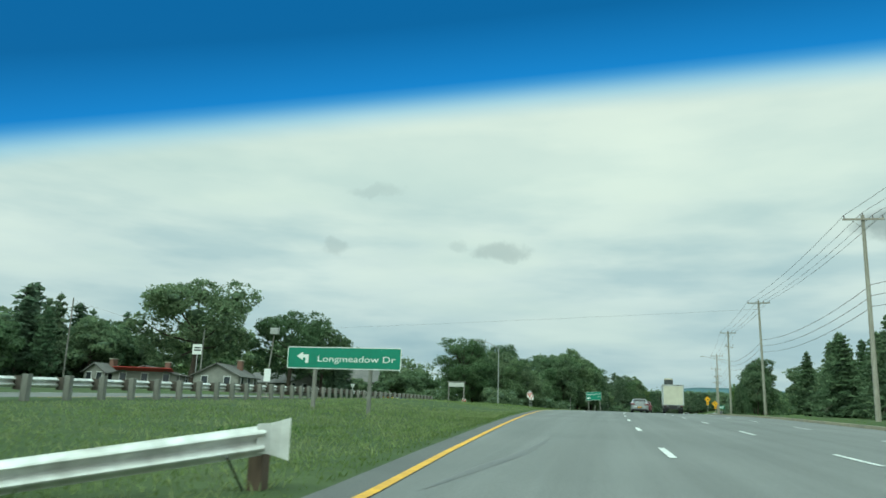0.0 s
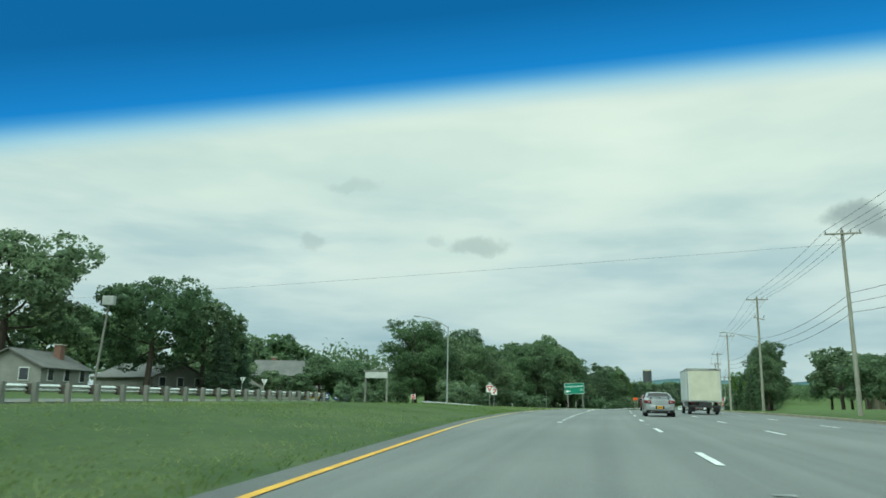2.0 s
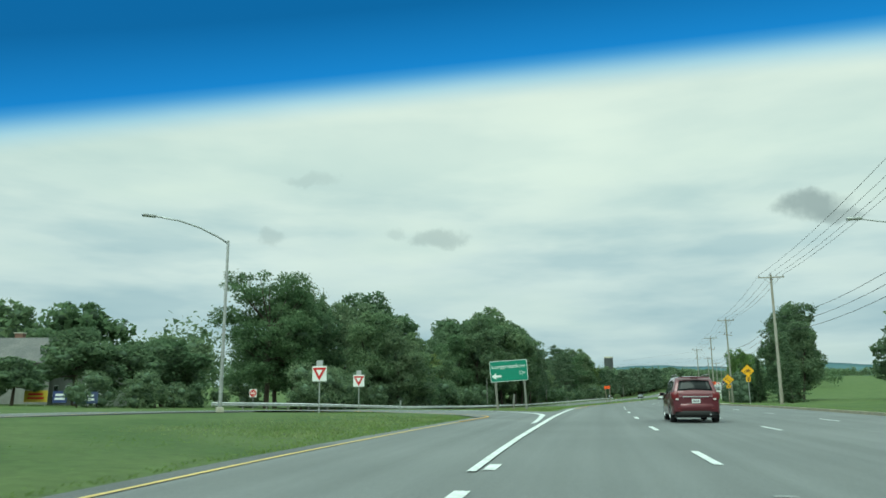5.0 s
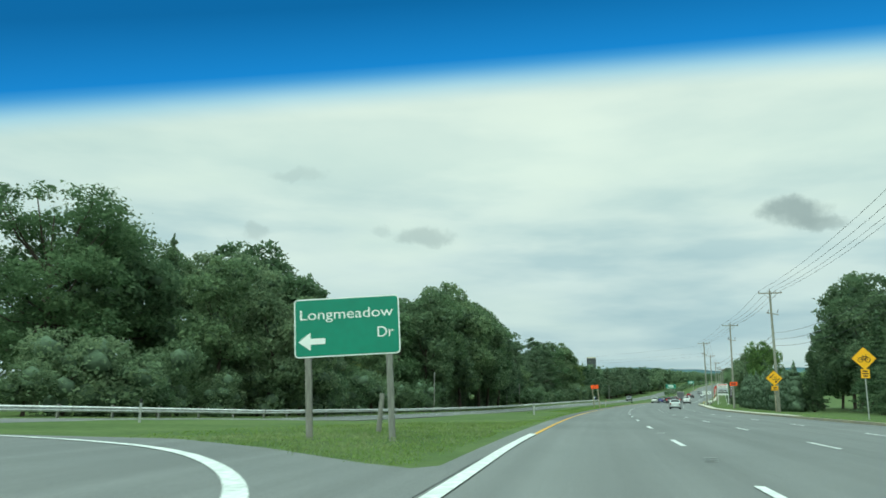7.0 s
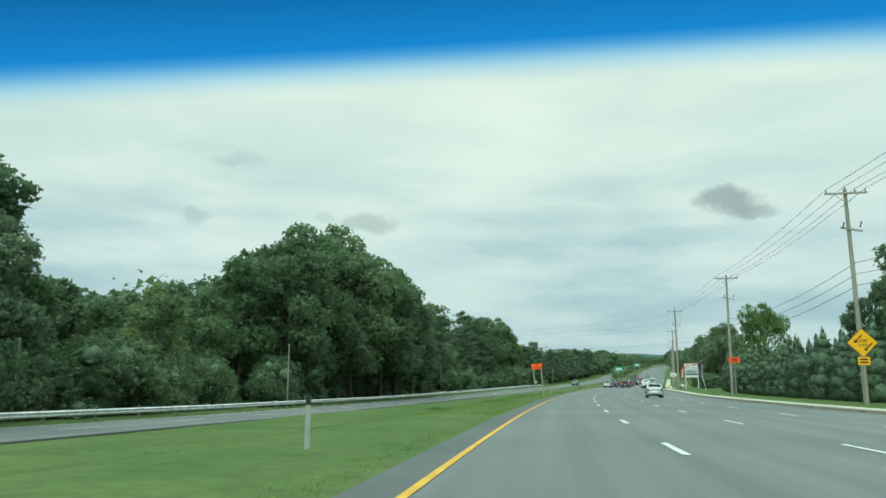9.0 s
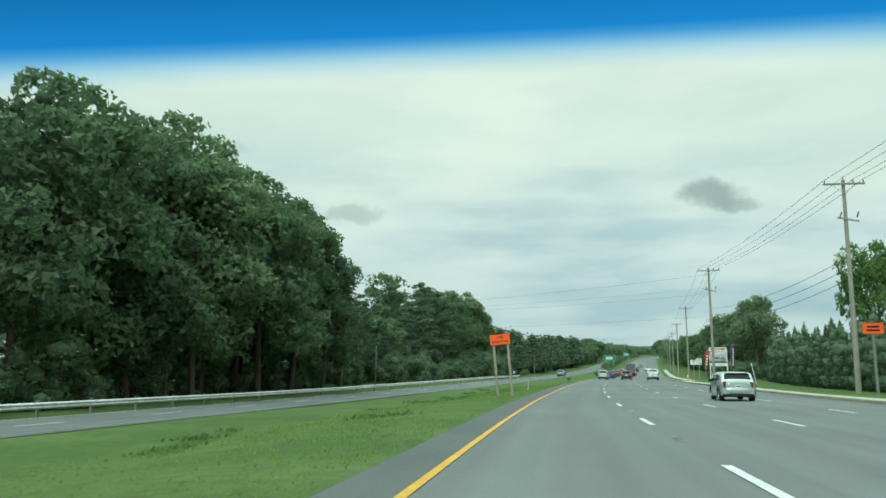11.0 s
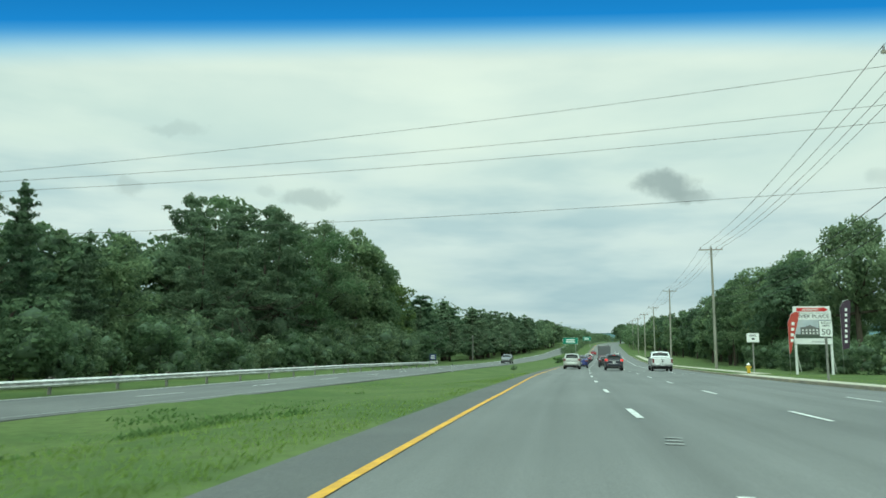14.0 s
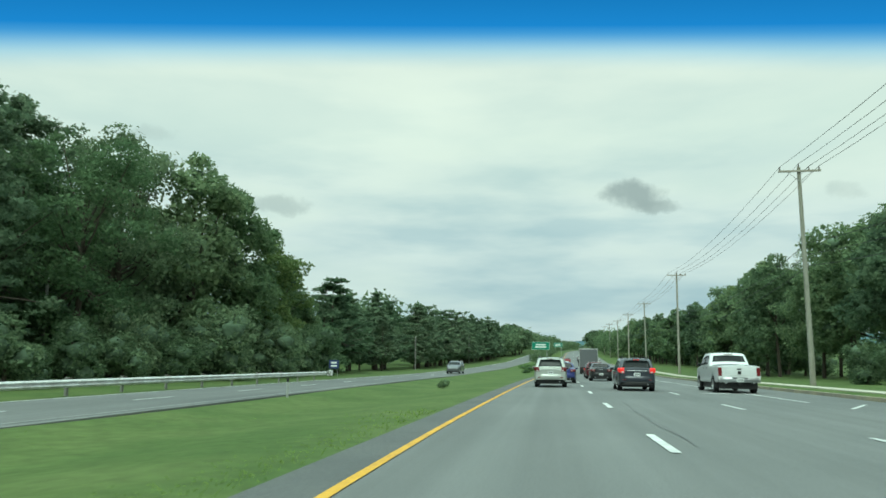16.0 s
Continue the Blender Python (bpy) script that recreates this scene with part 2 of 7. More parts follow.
def lusher(m, gain):
    """The turf is thinner and drier at the start of the road, lush and mown farther on."""
    tr = m.node_tree
    b = tr.nodes["Principled BSDF"]
    old = b.inputs["Base Color"].links[0]
    src, users = old.from_socket, [k.to_socket for k in old.from_socket.links]
    pos = tr.nodes.new("ShaderNodeNewGeometry")
    sx = tr.nodes.new("ShaderNodeSeparateXYZ")
    tr.links.new(pos.outputs["Position"], sx.inputs[0])
    mr = tr.nodes.new("ShaderNodeMapRange")
    tr.links.new(sx.outputs[1], mr.inputs[0])
    mr.inputs[1].default_value, mr.inputs[2].default_value = 40, 165
    mx = tr.nodes.new("ShaderNodeMix")
    mx.data_type, mx.blend_type = "RGBA", "MULTIPLY"
    tr.links.new(mr.outputs[0], mx.inputs[0])
    tr.links.new(src, mx.inputs[6])
    mx.inputs[7].default_value = (*gain, 1)
    for u in users:
        tr.links.new(mx.outputs[2], u)


lusher(M_GRASS, (1.58, 1.56, 1.24))
lusher(M_BLADE, (1.5, 1.55, 1.3))
M_ROUGH = leafy("rough grass", (0.19, 0.26, 0.1), (0.27, 0.31, 0.16), 0.25, 0.0)
M_WEED = leafy("weed leaf", (0.12, 0.2, 0.075), (0.16, 0.24, 0.1))
M_CONC = material("concrete", (0.47, 0.44, 0.36), rough=0.85, vary=0.14, scale=6, bump=0.25, bump_scale=60, second=(0.40, 0.375, 0.31), mix_scale=0.7)
M_KERB = material("kerb concrete", (0.34, 0.30, 0.21), rough=0.85, vary=0.18, scale=5, bump=0.25, bump_scale=60, second=(0.26, 0.24, 0.19), mix_scale=0.9)
M_BARK = material("bark", (0.07, 0.055, 0.042), rough=0.95, vary=0.3, scale=5, bump=0.8, bump_scale=18, stretch=(3, 3, 0.6))
M_LEAF_A = leafy("maple leaf", (0.125, 0.185, 0.118), (0.16, 0.225, 0.142))
M_LEAF_B = leafy("oak leaf", (0.135, 0.205, 0.122), (0.172, 0.245, 0.145))
M_LEAF_C = leafy("locust leaf", (0.125, 0.22, 0.085), (0.16, 0.25, 0.1))
M_LEAF_P = leafy("pine needles", (0.112, 0.168, 0.118), (0.138, 0.196, 0.132))
M_LEAF_S = leafy("spruce needles", (0.098, 0.148, 0.112), (0.12, 0.175, 0.13))
M_LEAF_H = leafy("hedge needles", (0.102, 0.158, 0.1), (0.128, 0.188, 0.115))
M_LEAF_D = leafy("ash leaf", (0.155, 0.215, 0.095), (0.19, 0.25, 0.115))
M_LEAF_V = leafy("arborvitae sprays", (0.064, 0.100, 0.066), (0.080, 0.120, 0.076))
# filler lobes inside the crowns: inner shade put into a darker leaf colour
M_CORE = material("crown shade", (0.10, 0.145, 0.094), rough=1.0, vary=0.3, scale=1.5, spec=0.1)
M_STEEL = material("galvanised steel", (0.42, 0.43, 0.42), rough=0.5, metal=0.6, vary=0.14, scale=4, bump=0.1, second=(0.34, 0.35, 0.34), mix_scale=1.2)
M_STEELR = material("weathered rail steel", (0.62, 0.63, 0.62), rough=0.55, metal=0.15, vary=0.2, scale=5, bump=0.1, second=(0.50, 0.50, 0.48), mix_scale=1.6)
M_WOOD_G = material("grey weathered wood", (0.225, 0.225, 0.21), rough=0.9, vary=0.25, scale=7, bump=0.5, bump_scale=30, stretch=(4, 4, 0.5), second=(0.175, 0.172, 0.155), rand=0.12)
M_WOOD_P = material("pole wood", (0.31, 0.295, 0.26), rough=0.9, vary=0.22, scale=6, bump=0.4, bump_scale=25, stretch=(4, 4, 0.3), second=(0.25, 0.23, 0.195), rand=0.18)
M_WOOD_B = material("brown treated wood", (0.125, 0.085, 0.06), rough=0.9, vary=0.25, scale=6, bump=0.5, stretch=(4, 4, 0.5), second=(0.095, 0.068, 0.05))
M_WOOD_D = material("dark creosote wood", (0.075, 0.062, 0.05), rough=0.9, vary=0.25, scale=6, bump=0.5, stretch=(4, 4, 0.5), second=(0.05, 0.045, 0.04))
M_CABLE = material("cable", (0.02, 0.02, 0.02), rough=0.6, vary=0.1)
M_INSUL = material("porcelain insulator", (0.12, 0.10, 0.09), rough=0.3)
M_GREEN = material("green sign sheeting", (0.0, 0.20, 0.125), rough=0.45, vary=0.06, scale=4, second=(0.0, 0.185, 0.115))
M_SIGNW = material("white sign sheeting", (0.72, 0.74, 0.72), rough=0.45, vary=0.05, scale=4)
M_ORANGE = material("fluorescent orange sheeting", (0.95, 0.11, 0.012), rough=0.5, vary=0.06, scale=4, second=(0.9, 0.09, 0.01))
M_SYELLOW = material("yellow sign sheeting", (0.82, 0.40, 0.008), rough=0.45, vary=0.06, scale=4)
M_RED = material("red sign sheeting", (0.55, 0.02, 0.02), rough=0.45, vary=0.06, scale=4)
M_BLACK = material("black sign ink", (0.012, 0.012, 0.013), rough=0.5)
M_ALU = material("sign back aluminium", (0.42, 0.43, 0.43), rough=0.5, metal=0.5, vary=0.1)
M_POST = material("timber sign post", (0.30, 0.265, 0.2), rough=0.9, vary=0.2, scale=6, bump=0.4, stretch=(4, 4, 0.4), second=(0.25, 0.22, 0.17), rand=0.1)
M_TYRE = material("tyre rubber", (0.018, 0.018, 0.019), rough=0.85, vary=0.2, scale=10)
M_RIM = material("alloy rim", (0.5, 0.51, 0.52), rough=0.3, metal=0.9)
M_GLASS = material("tinted car glass", (0.010, 0.013, 0.014), rough=0.06, vary=0.05, spec=0.2)
M_TRIM = material("black plastic trim", (0.02, 0.02, 0.021), rough=0.55, vary=0.1)
M_TAIL = material("tail lamp plastic", (0.13, 0.005, 0.008), rough=0.3, coat=0.12)
M_TAILC = material("clear lamp plastic", (0.55, 0.5, 0.5), rough=0.2, coat=0.5)
M_BRAKE = glow("lit brake lamp", (0.75, 0.02, 0.018), 0.4)
M_PLATE = material("number plate", (0.6, 0.62, 0.62), rough=0.4)
M_PLATEY = material("yellow number plate", (0.75, 0.36, 0.03), rough=0.4)
M_CHROME = material("chrome", (0.45, 0.46, 0.47), rough=0.36, metal=1.0)


def paint(name, colour, metal=0.35):
    return material(name, colour, rough=0.32, metal=metal, vary=0.04, scale=2, coat=0.8, spec=0.5)


M_SILVER = paint("silver car paint", (0.29, 0.305, 0.31))
M_NAVY = paint("dark blue grey car paint", (0.025, 0.03, 0.042))
M_GOLD = paint("pale champagne car paint", (0.42, 0.44, 0.41))
M_WHITEC = paint("white car paint", (0.60, 0.62, 0.62), 0.0)
M_MINI = paint("pale green silver car paint", (0.40, 0.44, 0.44))
M_MAROON = paint("maroon car paint", (0.105, 0.012, 0.02))
M_BLUEC = paint("blue car paint", (0.018, 0.03, 0.16))
M_REDC = paint("red car paint", (0.33, 0.015, 0.02))
M_DARKC = paint("black car paint", (0.014, 0.015, 0.016))
M_GREYC = paint("grey car paint", (0.12, 0.125, 0.13))
M_BOX = material("white truck box panel", (0.60, 0.63, 0.62), rough=0.45, vary=0.06, scale=1.5, second=(0.52, 0.55, 0.54), mix_scale=0.5)
M_BOXT = material("cream truck door panel", (0.52, 0.50, 0.40), rough=0.5, vary=0.1, scale=1.5)

# ---- plan of the road: s along the line between the first and second lane, d to the right of it ----
HEAD_S = (-400, 20, 55, 90, 130, 170, 205, 240, 280, 320, 410, 720, 1000, 1500, 6000)
HEAD_A = (1.38, 1.38, 2.92, 4.48, 6.12, 7.74, 9.18, 10.92, 13.36, 14.94, 16.74, 16.74, 22.0, 26.0, 26.0)
GRADE_S = (-400, -8, 15, 37, 60, 83, 105, 128, 151, 173, 196, 219, 241, 264, 287, 320, 400, 460, 540, 700, 1000, 1500, 6000)
GRADE_Z = (-6.0, -0.43, 0.0, 0.41, 0.69, 0.84, 0.90, 0.87, 0.81, 0.64, 0.40, 0.16, 0.0, -0.14, -0.17, -0.24, -0.3, 0.3, 1.9, 7.2, 15, 26, 34)
_s = np.arange(-600.0, 6001.0, 1.0)
_h = np.radians(np.interp(_s, HEAD_S, HEAD_A))
_x = np.cumsum(np.sin(_h))
_y = np.cumsum(np.cos(_h))
_x += 1.373 - _x[600]
_y -= _y[600]
_z = np.interp(_s, GRADE_S, GRADE_Z)
_k = np.ones(15) / 15
_z[20:-20] = np.convolve(_z, _k, "same")[20:-20]

OPP_S = (-300, 0, 60, 100, 130, 160, 185, 220, 260, 280, 302, 330, 400, 6000)
OPP_D = (-16, -17, -23.6, -26.0, -25.0, -23, -20, -19, -19, -18, -14.5, -13, -13.5, -13.5)
OPP_Z = (0.5, 0.5, 0.5, 0.45, 0.3, -0.1, -0.6, -0.75, -0.85, -0.8, -0.45, -0.18, 0, 0)
OPPW_S, OPPW = (-300, 180, 220, 300, 335, 6000), (7.2, 6.8, 6.5, 6.5, 6.8, 6.8)
LEFT_S = (-300, 0, 8, 14, 34, 54, 67, 83, 106, 118, 128, 6000)
LEFT_D = (-3.5, -3.5, -3.75, -4.1, -5.05, -6.15, -6.95, -7.5, -7.75, -7.6, -7.3, -7.3)
KERB_S = (-300, 0, 40, 60, 200, 290, 320, 340, 6000)
KERB_D = (11.2, 11.2, 10.9, 11.2, 11.8, 11.3, 10.2, 10.0, 10.0)


def heading(s):
    return np.interp(s, _s, _h)


def road_z(s):
    return np.interp(s, _s, _z)


def smooth(a, b, v):
    t = np.clip((v - a) / (b - a), 0, 1)
    return t * t * (3 - 2 * t)


def opp_edge(s):
    return np.interp(s, OPP_S, OPP_D)


def opp_width(s):
    return np.interp(s, OPPW_S, OPPW)


def ground_lift(s, d):
    """Height of the ground over the road's own height, away from the paved strips."""
    s, d = np.asarray(s, float), np.asarray(d, float)
    oz, oe = np.interp(s, OPP_S, OPP_Z), opp_edge(s)
    left = np.interp(s, LEFT_S, LEFT_D) - 1.2
    w = np.where(s > 140, -4.9, left)
    rise = oz * smooth(0, 1, np.clip((w - d) / np.maximum(w - oe - 1.0, 1), 0, 1))
    swale = -0.22 * np.exp(-((d - (w + oe) / 2) / 2.6) ** 2) * smooth(150, 200, s)
    far = 0.6 * smooth(0, 30, oe - 9.0 - d) * smooth(420, 380, s)
    rise = rise + 0.32 * np.exp(-((d + 14.5) / 4.0) ** 2) * smooth(32, 58, s) * smooth(112, 92, s)
    right = 0.18 * smooth(0, 1.5, d - np.interp(s, KERB_S, KERB_D)) + 0.5 * smooth(16, 40, d)
    return np.where(d < 0, rise + swale + far, right)


def place(s, d, lift=None):
    """World place on the ground at s, d, or lift over the road's height."""
    h = heading(s)
    x, y = np.interp(s, _s, _x) + d * np.cos(h), np.interp(s, _s, _y) - d * np.sin(h)
    return Vector((float(x), float(y), float(road_z(s) + (ground_lift(s, d) if lift is None else lift))))


def stand(s, d, turn=0.0, lift=None):
    """The pose of a thing that stands at s, d and faces back along the road, turned to the left by turn degrees."""
    p = place(s, d, lift)
    return pose(p.x, p.y, p.z, 0, 0, -math.degrees(float(heading(s))) + turn)


def link_mesh(name, verts, faces, mat, parent=None, smooth_faces=False):
    me = bpy.data.meshes.new(name)
    me.from_pydata([tuple(v) for v in verts], [], faces)
    me.materials.append(mat)
    if smooth_faces:
        me.polygons.foreach_set("use_smooth", [True] * len(me.polygons))
    ob = new(name, me)
    if parent:
        ob.parent = parent
    return ob


def part(name, bm, mat, parent=None, label="", bevel=0.0):
    """Links a bmesh as one mesh object under a thing or a part."""
    if bevel:
        bmesh.ops.bevel(bm, geom=[e for e in bm.edges if len(e.link_faces) == 2 and e.calc_face_angle(0) > 0.5], offset=bevel, segments=2, affect="EDGES", profile=0.6)
    me = bpy.data.meshes.new(name)
    bm.to_mesh(me)
    bm.free()
    me.materials.append(mat)
    ob = new(name, me)
    if parent:
        ob.parent = parent
    if label:
        ob["label"] = label
    return ob


def box(size, centre=(0, 0, 0), turn=None, bm=None):
    bm = bm or bmesh.new()
    m = Matrix.Translation(centre) @ (turn or Matrix()) @ Matrix.Diagonal((*size, 1))
    bmesh.ops.create_cube(bm, size=1.0, matrix=m)
    return bm


def rod(a, b, r0, r1=None, n=10, bm=None):
    bm = bm or bmesh.new()
    a, b = Vector(a), Vector(b)
    q = (b - a).to_track_quat("Z", "Y").to_matrix().to_4x4()
    bmesh.ops.create_cone(bm, cap_ends=True, segments=n, radius1=r0, radius2=r0 if r1 is None else r1, depth=(b - a).length,
                          matrix=Matrix.Translation((a + b) / 2) @ q)
    return bm


def strip_ob(name, s_list, d_in, d_out, lift, mat, parent=None, thick=0.0):
    """A ribbon along the road between two offsets, following the grade."""
    s_list = np.asarray(s_list, float)
    din = np.asarray([d_in(s) if callable(d_in) else d_in for s in s_list], float)
    dout = np.asarray([d_out(s) if callable(d_out) else d_out for s in s_list], float)
    h = np.interp(s_list, _s, _h)
    x, y, z = np.interp(s_list, _s, _x), np.interp(s_list, _s, _y), road_z(s_list)
    lf = np.asarray([lift(s) if callable(lift) else lift for s in s_list], float)
    verts, faces = [], []
    for i in range(len(s_list)):
        for d in (din[i], dout[i]):
            verts.append((x[i] + d * math.cos(h[i]), y[i] - d * math.sin(h[i]), z[i] + lf[i]))
    n = len(s_list)
    for i in range(n - 1):
        faces.append((2 * i, 2 * i + 1, 2 * i + 3, 2 * i + 2))
    if thick:
        m = len(verts)
        verts += [(a, b, c - thick) for a, b, c in verts]
        for i in range(n - 1):
            faces.append((2 * i + m, 2 * i + 2 + m, 2 * i + 2, 2 * i))
            faces.append((2 * i + 1, 2 * i + 3, 2 * i + 3 + m, 2 * i + 1 + m))
        faces += [(0, m, m + 1, 1), (2 * n - 2, 2 * n - 1, m + 2 * n - 1, m + 2 * n - 2)]
    ob = link_mesh(name, verts, faces, mat, parent)
    if name.startswith("road"):
        along_map(ob)
    return ob


def along_map(ob):
    """A map in metres, across and along the road, for its wear."""
    me = ob.data
    co = np.zeros(len(me.vertices) * 3)
    me.vertices.foreach_get("co", co)
    co = co.reshape(-1, 3)
    s = np.interp(co[:, 1], _y, _s)
    for _ in range(4):
        h = np.interp(s, _s, _h)
        s += (co[:, 0] - np.interp(s, _s, _x)) * np.sin(h) + (co[:, 1] - np.interp(s, _s, _y)) * np.cos(h)
    h = np.interp(s, _s, _h)
    d = (co[:, 0] - np.interp(s, _s, _x)) * np.cos(h) - (co[:, 1] - np.interp(s, _s, _y)) * np.sin(h)
    idx = np.zeros(len(me.loops), np.int32)
    me.loops.foreach_get("vertex_index", idx)
    layer = me.uv_layers.new(name="along")
    layer.data.foreach_set("uv", np.stack([d, s], 1)[idx].astype(np.float32).ravel())


# edges of the median crossing
def cross_near(d):
    return float(np.interp(-d, (4.0, 7.3, 7.95, 9.4, 12.2, 15.5, 19, 30), (129, 129, 131.2, 134.6, 137.3, 139, 139.6, 139.4)))


def cross_far(d):
    return float(np.interp(-d, (4.0, 4.76, 6, 8.8, 12.1, 16.3, 19, 24, 30), (147.0, 143.1, 143.9, 146.4, 148.4, 148.0, 147.0, 147.5, 148)))


# ---- ground sheet ----
gs = np.concatenate([np.arange(-300, -40, 20), np.arange(-40, 127.5, 2.5), np.arange(127.5, 153, 0.75), np.arange(155, 420, 2.5), np.arange(420, 700, 10), np.arange(700, 1600, 40), np.arange(1600, 4601, 200)])
gd = np.concatenate([[-1600, -1000, -600, -400, -280, -200, -150, -110, -85, -70, -60, -52], np.arange(-46, -30, 2.0), np.arange(-30, 20, 0.7),
                     np.arange(20, 40, 2.5), [44, 50, 60, 75, 95, 120, 160, 220, 300, 420, 600, 1000, 1600]])
S, Dg = np.meshgrid(gs, gd, indexing="ij")
H = np.radians(np.interp(S, HEAD_S, HEAD_A))
lift = ground_lift(S, Dg)
oe = np.interp(S, OPP_S, OPP_D)
lf_edge = np.where(S > 131, -4.4, np.interp(S, LEFT_S, LEFT_D) - 0.55)
under = smooth(-0.5, 0.1, Dg - lf_edge) * smooth(0.1, -0.4, Dg - np.interp(S, KERB_S, KERB_D))
under_o = smooth(0.3, -0.3, Dg - oe) * smooth(-0.3, 0.3, Dg - (oe - np.interp(S, OPPW_S, OPPW) - 0.3))
cn, cfar = np.vectorize(cross_near)(Dg), np.vectorize(cross_far)(Dg)
cross = smooth(0.1, 0.9, S - cn) * smooth(-0.1, -0.9, S - cfar) * smooth(-3, -5, Dg) * smooth(-30, -28, Dg)
lift = lift - 0.06 * np.maximum(under, np.maximum(under_o, cross * 0.9))
bumps = np.array([[noise.noise((a * 0.05, b * 0.07, 0.3)) for b in gd] for a in gs])
lift = lift + 0.16 * bumps * (1 - under) * (1 - under_o) * (1 - cross) * smooth(-4.5, -8, Dg) + 0.25 * bumps * smooth(16, 30, Dg)
hill = 2.5 * np.array([[noise.noise((a * 0.004, b * 0.006, 5.3)) for b in gd] for a in gs]) * (smooth(60, 200, -Dg) + smooth(50, 200, Dg))
X = np.interp(S, _s, _x) + Dg * np.cos(H)
Y = np.interp(S, _s, _y) - Dg * np.sin(H)
Z = road_z(S) + lift + hill
nd = len(gd)
faces = [(i * nd + j, i * nd + j + 1, (i + 1) * nd + j + 1, (i + 1) * nd + j) for i in range(len(gs) - 1) for j in range(nd - 1)]
ground = link_mesh("ground", np.stack([X, Y, Z], -1).reshape(-1, 3), [f[::-1] for f in faces], M_GRASS, smooth_faces=True)
tagged(ground, "green mown grass verge and median beside the road", "ground", kind="structure")

# ---- carriageways ----
sl = np.concatenate([np.arange(-60, 420, 2.0), np.arange(420, 1500, 10.0)])


def left_edge(s):
    return float(np.interp(s, LEFT_S, LEFT_D)) - 0.55 if s < 126 else (float(np.interp(s, (126, 130.5, 131.5, 175), (-7.9, -7.9, -4.7, -4.6))))


def kerb_d(s):
    return float(np.interp(s, KERB_S, KERB_D))


road = strip_ob("road", sl, left_edge, kerb_d, 0.0, M_ASPHALT, thick=0.2)
tagged(road, "grey worn asphalt carriageway with several lanes", "road", kind="structure")


def opp_lift(s):
    return float(np.interp(s, OPP_S, OPP_Z))


road_o = strip_ob("road_opposite", np.concatenate([np.arange(-100, 420, 3.0), np.arange(420, 1500, 10.0)]), lambda s: opp_edge(s) - opp_width(s), lambda s: float(opp_edge(s)), opp_lift, M_ASPHALT_OLD, thick=0.2)
tagged(road_o, "lighter grey asphalt carriageway beyond the grass median", "road", kind="structure")


def ribbon(name, pts, width, lift, mat, parent=None):
    """A painted or paved band along a polyline of (s, d), with rounded course."""
    pts = np.asarray(pts, float)
    t = np.linspace(0, len(pts) - 1, (len(pts) - 1) * 8 + 1)
    i = np.clip(t.astype(int), 0, len(pts) - 2)
    f = (t - i)[:, None]
    p0, p1, p2, p3 = (pts[np.clip(i + k, 0, len(pts) - 1)] for k in (-1, 0, 1, 2))
    c = 0.5 * (2 * p1 + (p2 - p0) * f + (2 * p0 - 5 * p1 + 4 * p2 - p3) * f ** 2 + (3 * p1 - p0 - 3 * p2 + p3) * f ** 3)
    w = np.broadcast_to(width, (len(pts),)) if np.ndim(width) == 0 else np.asarray(width, float)
    wv = np.interp(t, np.arange(len(pts)), w)
    g = np.gradient(c, axis=0)
    g /= np.linalg.norm(g, axis=1)[:, None] + 1e-9
    n = np.stack([-g[:, 1], g[:, 0]], 1)
    verts, faces = [], []
    cols = max(2, int(max(w) / 0.6) + 2)
    for k in range(len(c)):
        for j in range(cols):
            s, d = c[k] + n[k] * wv[k] * (j / (cols - 1) - 0.5)
            verts.append(place(s, d, float(lift + ground_lift(s, d) * smooth(-4.6, -6.5, d))))
    for k in range(len(c) - 1):
        for j in range(cols - 1):
            q = cols * k + j
            faces.append((q + 1, q + 1 + cols, q + cols, q))
    ob = link_mesh(name, verts, faces, mat, parent)
    if name.startswith("road"):
        along_map(ob)
    return ob


def yellow_d(s):
    return float(np.interp(s, (155, 169, 230, 249, 258, 298, 308, 318, 325, 420, 900), (-3.95, -3.9, -3.7, -3.6, -3.54, -3.55, -3.65, -3.82, -3.88, -3.7, -3.6)))


# median crossing with the left turn lane
cd_ = np.concatenate([np.arange(-4.2, -20, -0.4), np.arange(-20, -26, -1.0)])
cv, cf = [], []
for i, d in enumerate(cd_):
    for j in range(13):
        s = cross_near(d) + (cross_far(d) - cross_near(d)) * j / 12
        cv.append(place(s, d, float(0.012 + ground_lift(s, d) * smooth(-4.6, -6.5, d))))
        if i and j:
            q = i * 13 + j
            cf.append((q - 14, q - 13, q, q - 1))
crossing = link_mesh("road_crossing", cv, cf, M_ASPHALT)
along_map(crossing)
tagged(crossing, "grey asphalt median crossing with a turn lane", "road", kind="structure")
shoulder = strip_ob("shoulder", np.arange(-60, 112, 2.0), left_edge, lambda s: left_edge(s) + 0.62, 0.006, M_SHOULDER)
tagged(shoulder, "dark asphalt shoulder edge beside the yellow line", "road", kind="structure")
shoulder2 = strip_ob("shoulder_far", np.concatenate([np.arange(172, 420, 2.0), np.arange(420, 900, 10.0)]), lambda s: -4.6, lambda s: yellow_d(s) - 0.03, 0.006, M_SHOULDER)
tagged(shoulder2, "dark asphalt shoulder edge beside the yellow line", "road", kind="structure")

# ---- lane markings ----
marks = tagged(new("lane_marking"), "white and yellow painted lane markings on asphalt", "road marking", kind="structure")


